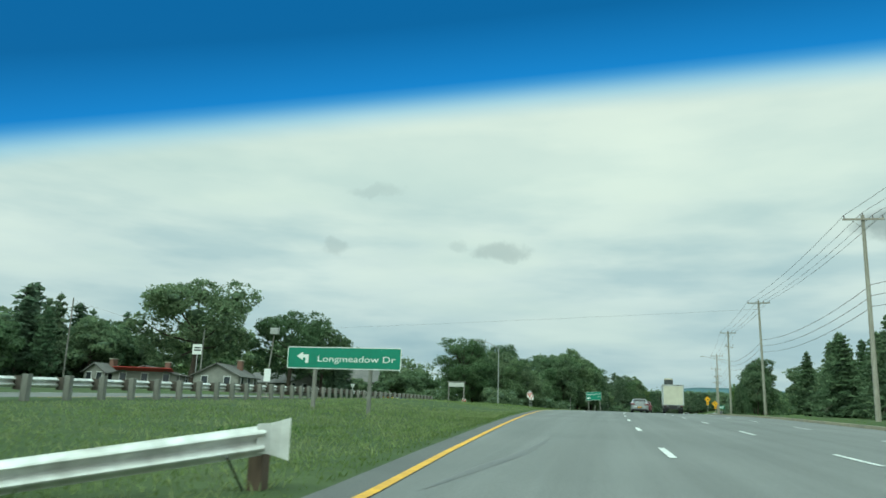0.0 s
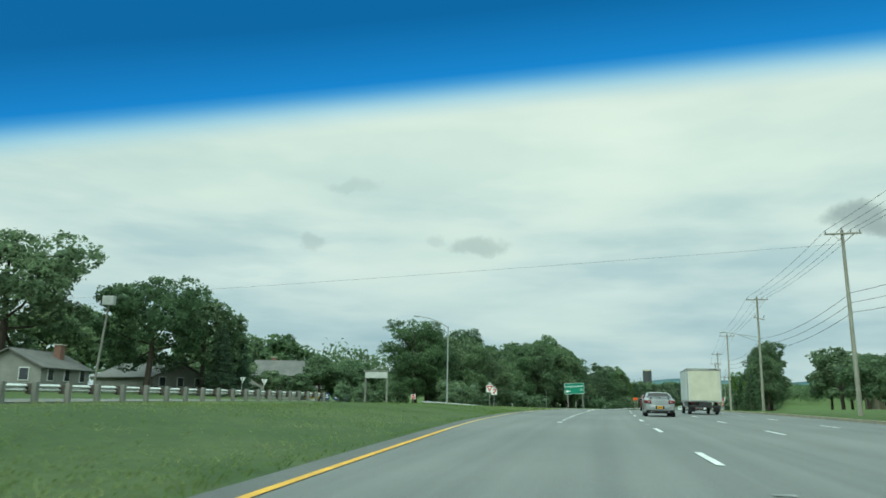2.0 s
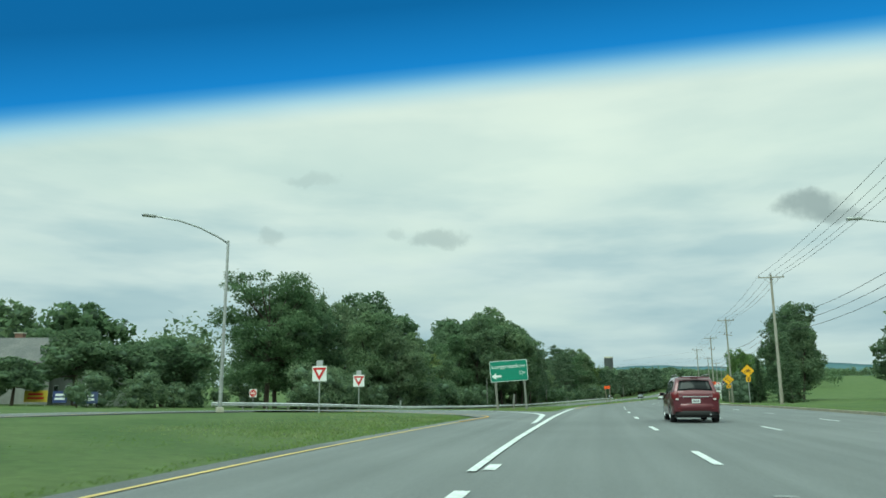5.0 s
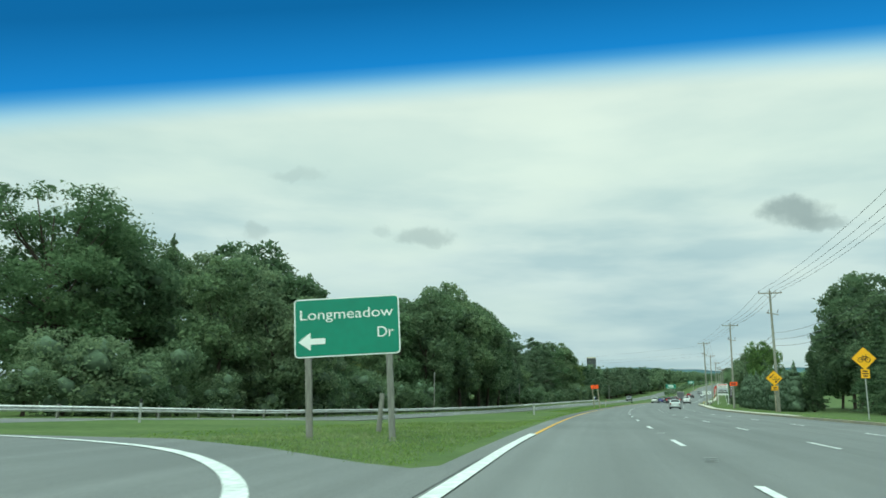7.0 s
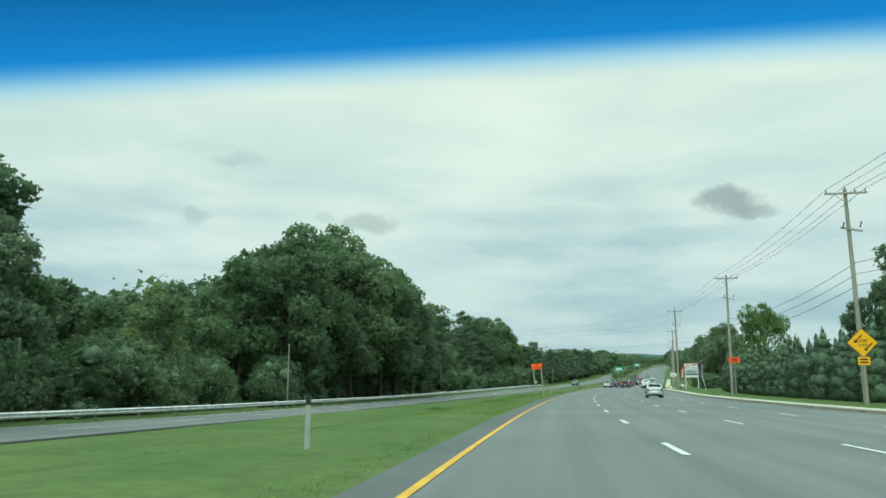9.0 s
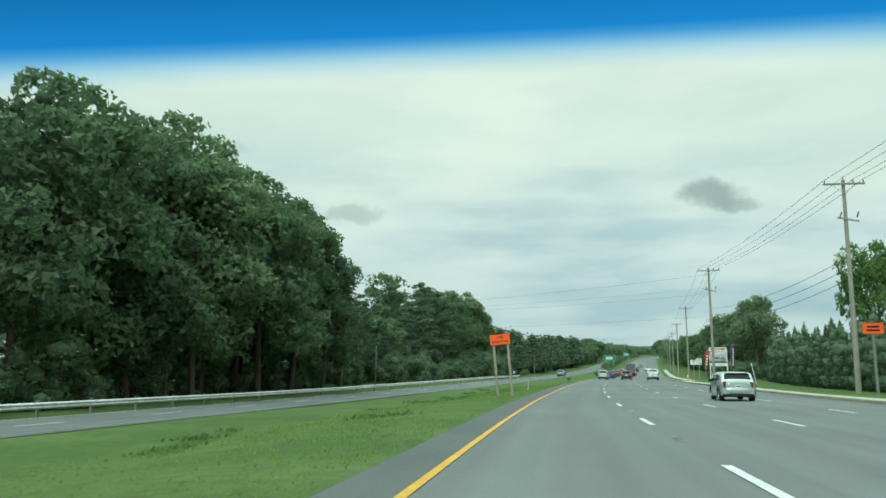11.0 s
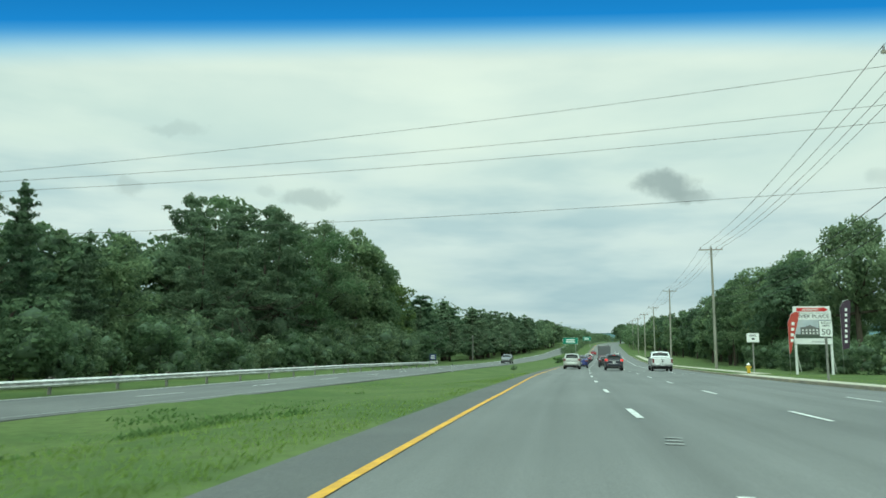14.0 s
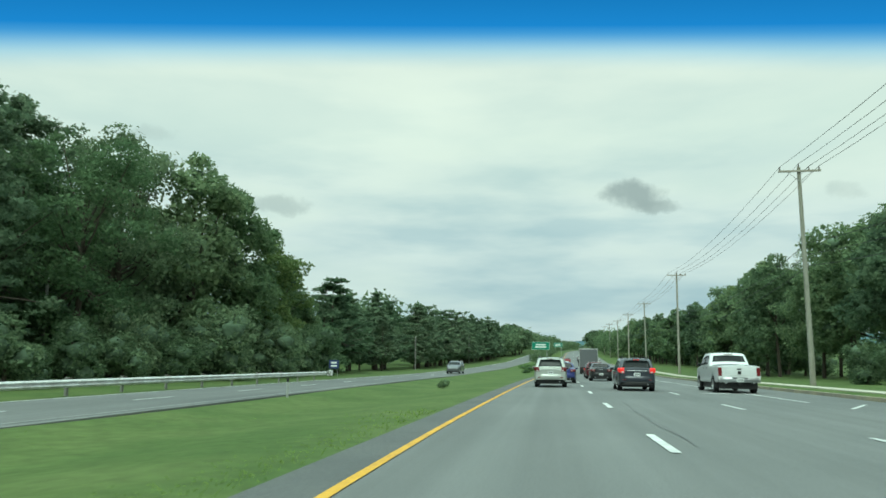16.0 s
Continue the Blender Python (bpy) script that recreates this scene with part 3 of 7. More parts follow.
def mark(name, s0, s1, d, w, mat, step=2.0, lift=0.012):
    n = max(2, int((s1 - s0) / step) + 1)
    f = d if callable(d) else (lambda s: d)
    return strip_ob(name, np.linspace(s0, s1, n), lambda s: f(s) - w / 2, lambda s: f(s) + w / 2, lift, mat, marks)


mark("yellow_line", -60, 58, lambda s: float(np.interp(s, LEFT_S, LEFT_D)), 0.14, M_YELLOW)
mark("yellow_line", 58, 127, lambda s: float(np.interp(s, LEFT_S, LEFT_D)), 0.115, M_YELLOWF)
ribbon("yellow_line", [(124, -7.42), (128, -7.25), (131, -7.25), (133.4, -7.95), (135.6, -9.4), (138, -12.2), (139.6, -15.5), (140.2, -19), (140, -23)], 0.12, 0.024, M_YELLOW, marks)
mark("yellow_line", 155, 900, yellow_d, 0.125, M_YELLOW, step=3)
ribbon("white_line", [(122, -4.2), (126, -4.3), (131, -4.55), (135, -4.85), (139, -5.9), (142.6, -8.0), (145.4, -10.8), (147, -14.5), (147.6, -19), (147.6, -23)], [0.15, 0.2, 0.26, 0.29, 0.3, 0.28, 0.26, 0.24, 0.22, 0.2], 0.026, M_WHITE, marks)
ribbon("white_line", [(104, -3.72), (112, -3.8), (122, -3.85), (132, -3.95), (142, -4.0), (149, -4.05), (155.3, -4.02)], [0.14, 0.16, 0.2, 0.23, 0.24, 0.23, 0.22], 0.022, M_WHITE, marks)
for k in range(12):
    mark("turn_dash", 66.9 + 3.4 * k, 67.85 + 3.4 * k, -3.5, 0.2, M_WHITE, step=1)
CYCLE = 11.34
D0 = 14.8
for k in range(-5, 62):
    s0 = D0 + CYCLE * k
    mark("lane_dash", s0, s0 + 2.84, float(np.interp(s0, (285, 322), (0.0, -0.1))), 0.15, M_WHITE, step=1.4)
    mark("lane_dash", s0 + 0.3, s0 + 3.1, 3.62, 0.13, M_WHITE, step=1.4)
    if s0 < 300:
        mark("lane_dash", s0 - 3.2, s0 - 0.4, float(np.interp(s0, (0, 60, 120), (7.1, 7.3, 7.5))), 0.13, M_WHITE, step=1.4)
mark("white_line", 338, 520, 7.0, 0.13, M_WHITE, step=4)
mark("stop_mark", 346, 346.4, 5.6, 1.3, M_WHITE, step=1)
mark("white_line", 334, 337, lambda s: 7.0 + (s - 334) * 0.5, 0.13, M_WHITE, step=1)
# worn rumble marks between the dashes
for k in (8, 12, 13, 19, 20, 22, 23, 24, 27, 3, 5):
    s0 = D0 + CYCLE * k - 4.6
    for j in range(3):
        mark("road_reflector_scar", s0 + 0.42 * j, s0 + 0.42 * j + 0.16, 0.05 * j, 0.26, M_WORN, step=1)
for s0, s1, d0 in ((322, 336, 0.3),):
    tar = ribbon("tar_seam", [(s0 + (s1 - s0) * f, d0 + 0.05 * math.sin(f * 6 + s0) + 0.03 * math.sin(f * 17) + 0.25 * f) for f in np.linspace(0, 1, 12)], 0.025, 0.008, M_TAR, marks)
ribbon("asphalt_patch", [(8.5, -3.3), (11, -3.1), (14, -2.8), (17, -2.65), (20, -2.6)], [0.03, 0.2, 0.24, 0.12, 0.03], 0.005, M_TAR, marks)
for s in np.arange(110, 420, 9.0):
    strip_ob("opposite_dash", np.linspace(s, s + 2.8, 3), lambda q: opp_edge(q) - opp_width(q) / 2 - 0.06, lambda q: opp_edge(q) - opp_width(q) / 2 + 0.06, lambda q: opp_lift(q) + 0.012, M_WHITE, marks)
strip_ob("white_line", np.concatenate([np.arange(-60, 420, 4.0), np.arange(420, 900, 12.0)]), lambda q: opp_edge(q) - opp_width(q) + 0.3, lambda q: opp_edge(q) - opp_width(q) + 0.42, lambda q: opp_lift(q) + 0.012, M_WHITE, marks)
strip_ob("yellow_line", np.concatenate([np.arange(-60, 130, 4.0)]), lambda q: opp_edge(q) - 0.62, lambda q: opp_edge(q) - 0.5, lambda q: opp_lift(q) + 0.012, M_YELLOW, marks)
strip_ob("yellow_line", np.concatenate([np.arange(162, 420, 4.0), np.arange(420, 900, 12.0)]), lambda q: opp_edge(q) - 0.62, lambda q: opp_edge(q) - 0.5, lambda q: opp_lift(q) + 0.012, M_WORN, marks)

# ---- kerb and sidewalk ----
kerb = tagged(new("kerb"), "weathered yellowish concrete kerb along the road", "kerb", kind="structure")
for s0 in np.arange(-40, 520, 8.0):
    strip_ob("kerb_stone", np.linspace(s0, s0 + 7.97, 5), kerb_d, lambda s: kerb_d(s) + 0.2, 0.15, M_KERB, kerb, thick=0.3)
walkway = tagged(new("pavement"), "pale tan concrete sidewalk slabs behind the kerb", "sidewalk", kind="structure")
for s0 in np.arange(196, 330, 1.6):
    strip_ob("slab", (s0, s0 + 1.585), lambda s: kerb_d(s) + 0.22, lambda s: kerb_d(s) + 1.65, 0.165, M_CONC, walkway, thick=0.12)
for s0 in np.arange(330, 520, 1.6):
    strip_ob("slab", (s0, s0 + 1.585), lambda s: kerb_d(s) + 1.5, lambda s: kerb_d(s) + 2.8, 0.21, M_CONC, walkway, thick=0.12)

# ---- trees ----
def leaf_cards(rng, clumps, n, size, droop=0.0, cores=(), shell=0.5, hollow=0.42):
    """Small leaf sprays: a share as a ragged shell over the large lobes, the rest filling the clumps (centre, radii)."""
    m = int(n * 1.6)
    sets = [(cores, int(m * shell), 0)] if len(cores) else []
    if len(clumps):
        sets.append((clumps, m - (sets[0][1] if sets else 0), 1))
    ps, vs = [], []
    for lobes, k, loose in sets:
        lob = np.array([(*c, *r) for c, r in lobes], float)
        area = lob[:, 3] * lob[:, 4] + lob[:, 3] * lob[:, 5] + lob[:, 4] * lob[:, 5]
        pick = rng.choice(len(lob), k, p=area / area.sum())
        v = rng.normal(size=(k, 3))
        v /= np.linalg.norm(v, axis=1)[:, None]
        if loose:
            rad = rng.random(k) ** 0.4 * (1.0 + 0.16 * rng.normal(size=k))
        else:
            rad = 0.92 + 0.07 * rng.normal(size=k) + 0.14 * np.sin(v[:, 0] * 7 + pick) * np.sin(v[:, 1] * 8 + pick * 2) * np.sin(v[:, 2] * 7 + pick * 3)
        ps.append(lob[pick, :3] + v * rad[:, None] * lob[pick, 3:])
        vs.append(v)
    p, v = np.concatenate(ps), np.concatenate(vs)
    mix = rng.permutation(len(p))
    p, v = p[mix], v[mix]
    deep = np.zeros(len(p), bool)
    for c, r in cores:
        deep |= (((p - np.array(c)) / np.array(r)) ** 2).sum(1) < hollow
    keep = np.flatnonzero(~deep)[:n]
    p, v = p[keep], v[keep]
    n = len(p)
    nor = 0.7 * v + 0.6 * rng.normal(size=(n, 3)) + np.array([0, 0, 0.28])
    nor /= np.linalg.norm(nor, axis=1)[:, None]
    a = np.cross(nor, rng.normal(size=(n, 3)))
    a /= np.linalg.norm(a, axis=1)[:, None] + 1e-9
    b = np.cross(nor, a)
    sz = (size * (0.5 + 0.9 * rng.random(n) ** 1.5))[:, None]
    a[:, 2] -= droop
    asp = (0.4 + 0.4 * rng.random(n))[:, None]
    tri = np.stack([p - a * sz, p + a * sz * 0.5 - b * sz * asp, p + a * sz * 0.6 + b * sz * asp * 1.2], 1)
    return tri.reshape(-1, 3)


def clumped(lobes, rng, per, f, lift=0.25):
    """Small leafy clumps sitting unevenly on the outsides of the large lobes."""
    out = []
    big = np.array([(*c, *r) for c, r in lobes], float)
    for c, r in lobes:
        c, r = np.array(c), np.array(r)
        for _ in range(per):
            v = rng.normal(size=3) + np.array([0, 0, lift])
            v /= np.linalg.norm(v)
            q = c + v * r * rng.uniform(0.6, 1.02)
            if ((((q - big[:, :3]) / big[:, 3:]) ** 2).sum(1) < 0.3).any():
                continue
            k = float(np.mean(r)) * f * rng.uniform(0.55, 1.35)
            out.append((tuple(q), (k, k, k * rng.uniform(0.5, 0.75))))
    return out


def crown_mesh(name, quads, cores, leaf, core=0.7, subdiv=2):
    """Leaf sprays round solid inner lobes coloured as shade, as one mesh with two materials."""
    n = len(quads) // 3
    verts, faces, mats = quads.tolist(), [(3 * i, 3 * i + 1, 3 * i + 2) for i in range(n)], [0] * n
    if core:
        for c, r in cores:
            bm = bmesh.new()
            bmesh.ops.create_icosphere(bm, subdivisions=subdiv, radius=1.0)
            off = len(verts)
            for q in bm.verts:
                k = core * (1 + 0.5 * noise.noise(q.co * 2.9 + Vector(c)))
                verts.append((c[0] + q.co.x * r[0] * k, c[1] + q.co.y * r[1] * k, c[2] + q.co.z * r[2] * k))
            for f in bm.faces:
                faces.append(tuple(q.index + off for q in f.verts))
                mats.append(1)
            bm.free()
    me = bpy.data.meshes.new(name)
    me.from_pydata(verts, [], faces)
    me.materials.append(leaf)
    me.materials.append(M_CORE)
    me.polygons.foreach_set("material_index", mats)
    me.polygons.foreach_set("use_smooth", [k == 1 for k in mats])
    return me


def trunk_mesh(height, r, lobes, rng, limbs=7):
    bm = bmesh.new()
    top = Vector((0, 0, height * 0.82))
    mid = Vector((0.02 * height * rng.normal(), 0.02 * height * rng.normal(), height * 0.35))
    rod((0, 0, -0.25), mid, r * 1.25, r * 0.85, 10, bm)
    rod(mid, top, r * 0.85, r * 0.15, 8, bm)
    for c, _ in lobes[:limbs]:
        c = Vector(c)
        f = mid.lerp(top, min(0.8, max(0.0, (c.z - height * 0.45) / height)))
        k = f.lerp(c, 0.55) + Vector((0, 0, -0.03 * height))
        rod(f, k, r * 0.42, r * 0.28, 6, bm)
        rod(k, c, r * 0.28, r * 0.1, 6, bm)
    me = bpy.data.meshes.new("trunk")
    bm.to_mesh(me)
    bm.free()
    me.materials.append(M_BARK)
    return me


def conifer(rng, z0, step, reach, power, rise, arms):
    """Whorls of boughs up a straight stem: leafy clumps along each bough, and a slim core coloured as shade."""
    clumps, cores, tips, z = [], [], [], z0
    while z < 9.75:
        full = reach * max(0.0, 1 - (z - z0) / (10.05 - z0)) ** power + 0.1
        turn = rng.random() * 6.3
        for k in range(arms):
            a, ln = turn + 6.2832 * k / arms + rng.normal(0, 0.25), full * rng.uniform(0.55, 1.15)
            for f in (0.4, 0.72, 1.0):
                r = (0.16 + 0.23 * full * (1.15 - 0.5 * f)) * rng.uniform(0.75, 1.2)
                clumps.append(((ln * f * math.cos(a), ln * f * math.sin(a), z + rise * ln * f + rng.normal(0, 0.06)), (r, r, r * 0.42)))
            tips.append(clumps[-1])
        cores.append(((0, 0, z), (full * 0.55, full * 0.55, step * 1.1)))
        z += step * rng.uniform(0.8, 1.2)
    return clumps, cores, tips


def tree_kind(seed, kind):
    """One kind of tree, 10 m high: trunk, leafy clumps, inner cores, sprays, their size, droop and the cores' share."""
    rng = np.random.default_rng(seed)
    if kind == "broad":
        lobes = [((0, 0, 6.2), (2.7, 2.7, 2.4))]
        for k in range(12):
            a, z = k * 2.4 + rng.random(), 2.5 + 6.0 * rng.random()
            rr = (3.3 - 0.36 * abs(z - 5.4)) * (0.7 + 0.45 * rng.random())
            lobes.append(((rr * math.cos(a), rr * math.sin(a), z), tuple(np.array((1.4, 1.4, 1.05)) * (0.65 + 0.55 * rng.random()))))
        lobes += [((0.5, 0.2, 8.5), (1.35, 1.35, 1.1)), ((-1.0, 0.6, 8.0), (1.3, 1.3, 1.0))]
        return trunk_mesh(10, 0.22, lobes[1:], rng, 9), clumped(lobes, rng, 9, 0.44), lobes, 6400, 0.24, 0.05, 0.58
    if kind == "tall":
        lobes = [((0, 0, 5.6), (1.6, 1.6, 2.5))]
        for k in range(17):
            a, z = k * 2.4 + rng.random(), 2.0 + 6.8 * rng.random()
            rr = (2.1 - 0.24 * abs(z - 5.0)) * (0.6 + 0.65 * rng.random())
            lobes.append(((rr * math.cos(a), rr * math.sin(a), z), tuple(np.array((1.05, 1.05, 0.8)) * (0.6 + 0.65 * rng.random()))))
        lobes += [((0.2, -0.2, 8.9), (0.85, 0.85, 0.85))]
        return trunk_mesh(10, 0.115, lobes[1:], rng, 12), clumped(lobes, rng, 9, 0.46), lobes, 6200, 0.205, 0.05, 0.54
    if kind == "open":
        lobes = []
        for k in range(64):
            a, z = k * 2.4 + rng.random(), 1.8 + 7.7 * ((k * 0.7548 + 0.3 * rng.random()) % 1)
            rr = (2.6 - 0.27 * abs(z - 5.4)) * (0.25 + 0.95 * rng.random() ** 0.7)
            lobes.append(((rr * math.cos(a), rr * math.sin(a), z), tuple(np.array((0.9, 0.9, 0.5)) * (0.55 + 0.75 * rng.random()))))
        return trunk_mesh(10, 0.12, lobes, rng, 22), clumped(lobes, rng, 5, 0.5) + lobes, (), 8200, 0.15, 0.1, 0.0
    if kind == "pine":
        clumps, cores, tips = conifer(rng, 1.7, 0.62, 2.35, 0.8, 0.16, 5)
        return trunk_mesh(10, 0.2, tips, rng, 20), clumps, cores, 5600, 0.18, 0.05, 0.7
    if kind == "plume":
        # old white pine: uneven, nearly level boughs with air between, full round top
        clumps, cores, z = [], [((0, 0, 2.4), (1.1, 1.1, 1.4)), ((0.2, -0.1, 4.2), (0.8, 0.8, 1.0))], 1.2
        tips = []
        while z < 9.5:
            full = float(np.interp(z, (1.2, 3.5, 6.0, 8.0, 9.0, 9.7), (2.2, 2.3, 1.9, 1.45, 0.95, 0.5)))
            for k in range(int(rng.integers(3, 6))):
                a, ln, rise = rng.random() * 6.2832, full * rng.uniform(0.45, 1.25), rng.uniform(0.02, 0.4)
                for f in (0.35, 0.62, 0.85, 1.05):
                    r = (0.2 + 0.1 * full * (1.3 - 0.6 * f)) * rng.uniform(0.7, 1.3)
                    clumps.append(((ln * f * math.cos(a) + rng.normal(0, 0.1), ln * f * math.sin(a) + rng.normal(0, 0.1), z + rise * ln * f + rng.normal(0, 0.1)), (r, r, r * 0.5)))
                tips.append(clumps[-1])
            z += rng.uniform(0.4, 0.85)
        return trunk_mesh(10, 0.1, tips, rng, 24), clumps, cores, 6800, 0.155, 0.0, 0.6
    if kind == "spruce":
        clumps, cores, tips = conifer(rng, 0.6, 0.5, 2.0, 0.9, -0.12, 6)
        return trunk_mesh(10, 0.18, tips[:4], rng, 4), clumps, cores, 5600, 0.17, 0.25, 0.75
    if kind == "column":
        lobes = [((0.06 * rng.normal(), 0.06 * rng.normal(), z), (w, w, 2.1 if z < 6.5 else 1.2)) for z, w in ((1.0, 1.6), (2.6, 1.6), (4.2, 1.35), (5.7, 1.15), (7.0, 0.92), (8.2, 0.64), (9.1, 0.36), (9.7, 0.16))]
        return trunk_mesh(10, 0.16, [], rng, 0), [], lobes, 3200, 0.135, -0.3, 0.87
    lobes = []
    for k in range(9):
        a = k * 2.4 + rng.random()
        lobes.append(((2.2 * rng.random() * math.cos(a), 2.2 * rng.random() * math.sin(a), 1.0 + 5.0 * rng.random()), tuple(np.array((2.3, 2.3, 2.1)) * (0.5 + 0.55 * rng.random()))))
    return trunk_mesh(4, 0.2, lobes, rng, 3), clumped(lobes, rng, 11, 0.4), lobes, 3000, 0.225, 0.0, 0.54


KINDS = {}


def tree(kind, variant, leaf, s, d, height, label, category="tree", group="", wide=1.0, turn=None, lift=None):
    # finer leaves where the road passes nearest
    fine = (-41 < d < -27 and 176 < s < 392) or (17 < d < 30 and 195 < s < 400) or (-68 < d < -47 and 95 < s < 130) or (-50 < d < -42 and 176 < s < 200)
    coarse = s > 455 or d < -75 or d > 40
    key = (kind, variant, leaf.name, fine, coarse)
    m = stand(s, d, lift=lift) @ pose(0, 0, 0, 0, 0, (s * 77 + d * 131) % 360 if turn is None else turn) @ Matrix.Diagonal((height / 10 * wide, height / 10 * wide, height / 10, 1))
    if key not in KINDS:
        t_mesh, clumps, cores, n, size, droop, core = tree_kind(100 + 7 * variant + len(kind), kind)
        rng = np.random.default_rng(900 + variant)
        if kind == "shrub":
            n, size = (900, 0.4) if coarse else (n, size)
        elif fine and kind in ("broad", "tall"):
            n, size, core = int(n * 2.1), size * 0.67, 0.3
        elif kind != "column":
            n, size = (int(n * 2.3), size * 0.61) if fine else (int(n * 0.4), size * 1.5) if coarse else (int(n * 0.7), size * 1.18)
        hollow = 0.42 if core > 0.4 else 0.12
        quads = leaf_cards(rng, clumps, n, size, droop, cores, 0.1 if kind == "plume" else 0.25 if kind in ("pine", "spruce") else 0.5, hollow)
        top = new("shrub" if kind == "shrub" else "tree")
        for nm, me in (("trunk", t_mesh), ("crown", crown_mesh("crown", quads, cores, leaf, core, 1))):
            o = new(nm, me)
            o.parent = top
        KINDS[key] = top
        top.matrix_basis = m
        ob = top
    else:
        src = KINDS[key]
        ob = copy_thing(src, Matrix())
        ob.matrix_basis = m
    return tagged(ob, label, category, group)


def wood(kind, leaf, rows, label, group, category="tree"):
    for i, (s, d, h, *w) in enumerate(rows):
        mixed = {1: M_LEAF_A, 3: M_LEAF_P, 7: M_LEAF_D}.get(i % 9, leaf) if leaf is M_LEAF_B and kind != "shrub" else leaf
        tree(kind, i % 3, mixed, s, d, h, label, category, group, *(w or [1.0]))


# gardens beyond the opposite carriageway
tree("broad", 1, M_LEAF_A, 102.5, -66, 18.3, "large round dark green maple in a garden", wide=1.22, turn=70)
tree("broad", 1, M_LEAF_A, 113, -55, 14.6, "rounded dark green maple beside a low house", wide=1.05)
tree("broad", 2, M_LEAF_A, 121, -53, 13.4, "rounded dark green maple beside a low house")
tree("spruce", 0, M_LEAF_S, 126, -51, 11.3, "dark pointed spruce beside the maples", wide=1.25)
tree("spruce", 1, M_LEAF_S, 119, -49, 9.0, "dark pointed spruce beside the maples", wide=1.4)
tree("spruce", 2, M_LEAF_S, 143, -66, 9.0, "blue-green spruce in a garden", wide=1.3)
for i, (s, d, h) in enumerate(((96, -92, 16), (104, -99, 17), (90, -86, 13), (111, -96, 15), (118, -92, 14))):
    tree("spruce", i % 3, M_LEAF_S, s, d, h, "tall dark spruce in a garden row", group="garden spruces", wide=2.0)
for i, (s, d, h) in enumerate(((78, -98, 11), (66, -88, 10), (130, -86, 15), (142, -90, 15.5), (152, -92, 16.5), (165, -84, 15), (176, -80, 15), (188, -78, 16), (158, -74, 9.5), (171, -70, 10), (136, -74, 10))):
    tree("broad", i % 3, M_LEAF_B, s, d, h, "green broadleaf garden tree behind houses", group="garden trees")
for i, (s, d, h) in enumerate(((160, -55, 8.5), (166, -53, 7.5), (172, -52, 8.0), (176, -56, 9), (183, -60, 10), (150, -66, 6.5), (151, -54, 4.6), (154, -60, 4.4), (147, -58, 4.8), (142, -63, 8.5), (137, -60, 7.5))):
    tree("broad", i % 3, M_LEAF_A, s, d, h, "low spreading dark tree at the edge of a garden", group="edge trees", wide=1.35)
for i, (s, d, h) in enumerate(((99, -82, 11.5), (106, -86, 12), (93, -90, 11), (113, -84, 10), (88, -92, 12), (84, -84, 9))):
    tree("broad", i % 3, M_LEAF_A, s, d, h, "dark broadleaf tree between garden spruces", group="garden trees", wide=1.1)
tree("open", 1, M_LEAF_B, 181, -44.5, 18.6, "tall open-crowned tree above the woodland edge", wide=1.3, turn=200)
tree("open", 1, M_LEAF_B, 185.5, -45.5, 17.4, "tall open-crowned tree above the woodland edge", wide=1.2, turn=80)
tree("open", 1, M_LEAF_B, 196, -46, 17, "tall open-crowned tree at the woodland edge")
tree("spruce", 1, M_LEAF_P, 195.5, -43.4, 16.8, "sparse pointed conifer at the woodland edge", wide=0.8)
rng_w = np.random.default_rng(5)
rows = []
for s in np.arange(186, 300, 6.0):
    rows.append((s + rng_w.uniform(-2, 2), -32 - 4 * rng_w.random() + (2 if s < 215 else 0), float(np.interp(s, (186, 196, 206, 213, 220, 226, 234, 242, 256, 286, 300), (13.5, 13, 12, 8, 8, 11, 12, 18.5, 23.3, 21.5, 12))) * rng_w.uniform(0.9, 1.08)))
wood("tall", M_LEAF_B, rows, "tall green broadleaf tree in the roadside wood", "roadside wood")
rows = [(s + rng_w.uniform(-2, 2), -40 - 6 * rng_w.random(), float(np.interp(s, (190, 210, 214, 230, 238, 248, 258, 272, 285, 292, 305, 340, 366, 385), (17, 19, 10, 10, 11, 14, 18.5, 23.5, 24, 20, 10, 14.5, 15, 9))) * rng_w.uniform(0.9, 1.1)) for s in np.arange(190, 390, 9.0)]
wood("broad", M_LEAF_A, rows, "tall dark broadleaf tree deep in the roadside wood", "roadside wood")
rows = [(264, -31, 20), (273, -30, 20.5), (281, -30.5, 20), (288, -30, 17.5), (316, -31, 9.5), (366, -31, 18.5), (373, -30.5, 17.3), (381, -30.5, 14.8), (387, -31, 11.8), (391, -30, 8)]
wood("tall", M_LEAF_B, rows, "tall green broadleaf tree in the roadside wood", "roadside wood")
rows = [(352, -31, 16.5), (359, -33, 18.5), (359, -47, 22), (364, -36, 19)]
wood("open", M_LEAF_B, rows, "tall thin-crowned broadleaf tree with sky showing through", "roadside wood")
rows = [(327, -31, 13.6, 1.1), (334, -31.5, 15.6, 1.15), (341, -30.5, 16.2, 1.05), (347, -35, 18.6, 1.15), (354, -37, 19.6, 1.1), (337, -38, 17.0, 1.1), (304, -31.5, 12.8, 0.7)]
wood("plume", M_LEAF_P, rows, "tall old white pine with level boughs and sky between", "roadside pines")
rows = [(309, -32.5, 11.5, 0.9), (313, -31, 9.0), (300, -36, 10.5)]
wood("pine", M_LEAF_P, rows, "dark ragged pine in the roadside wood", "roadside pines")
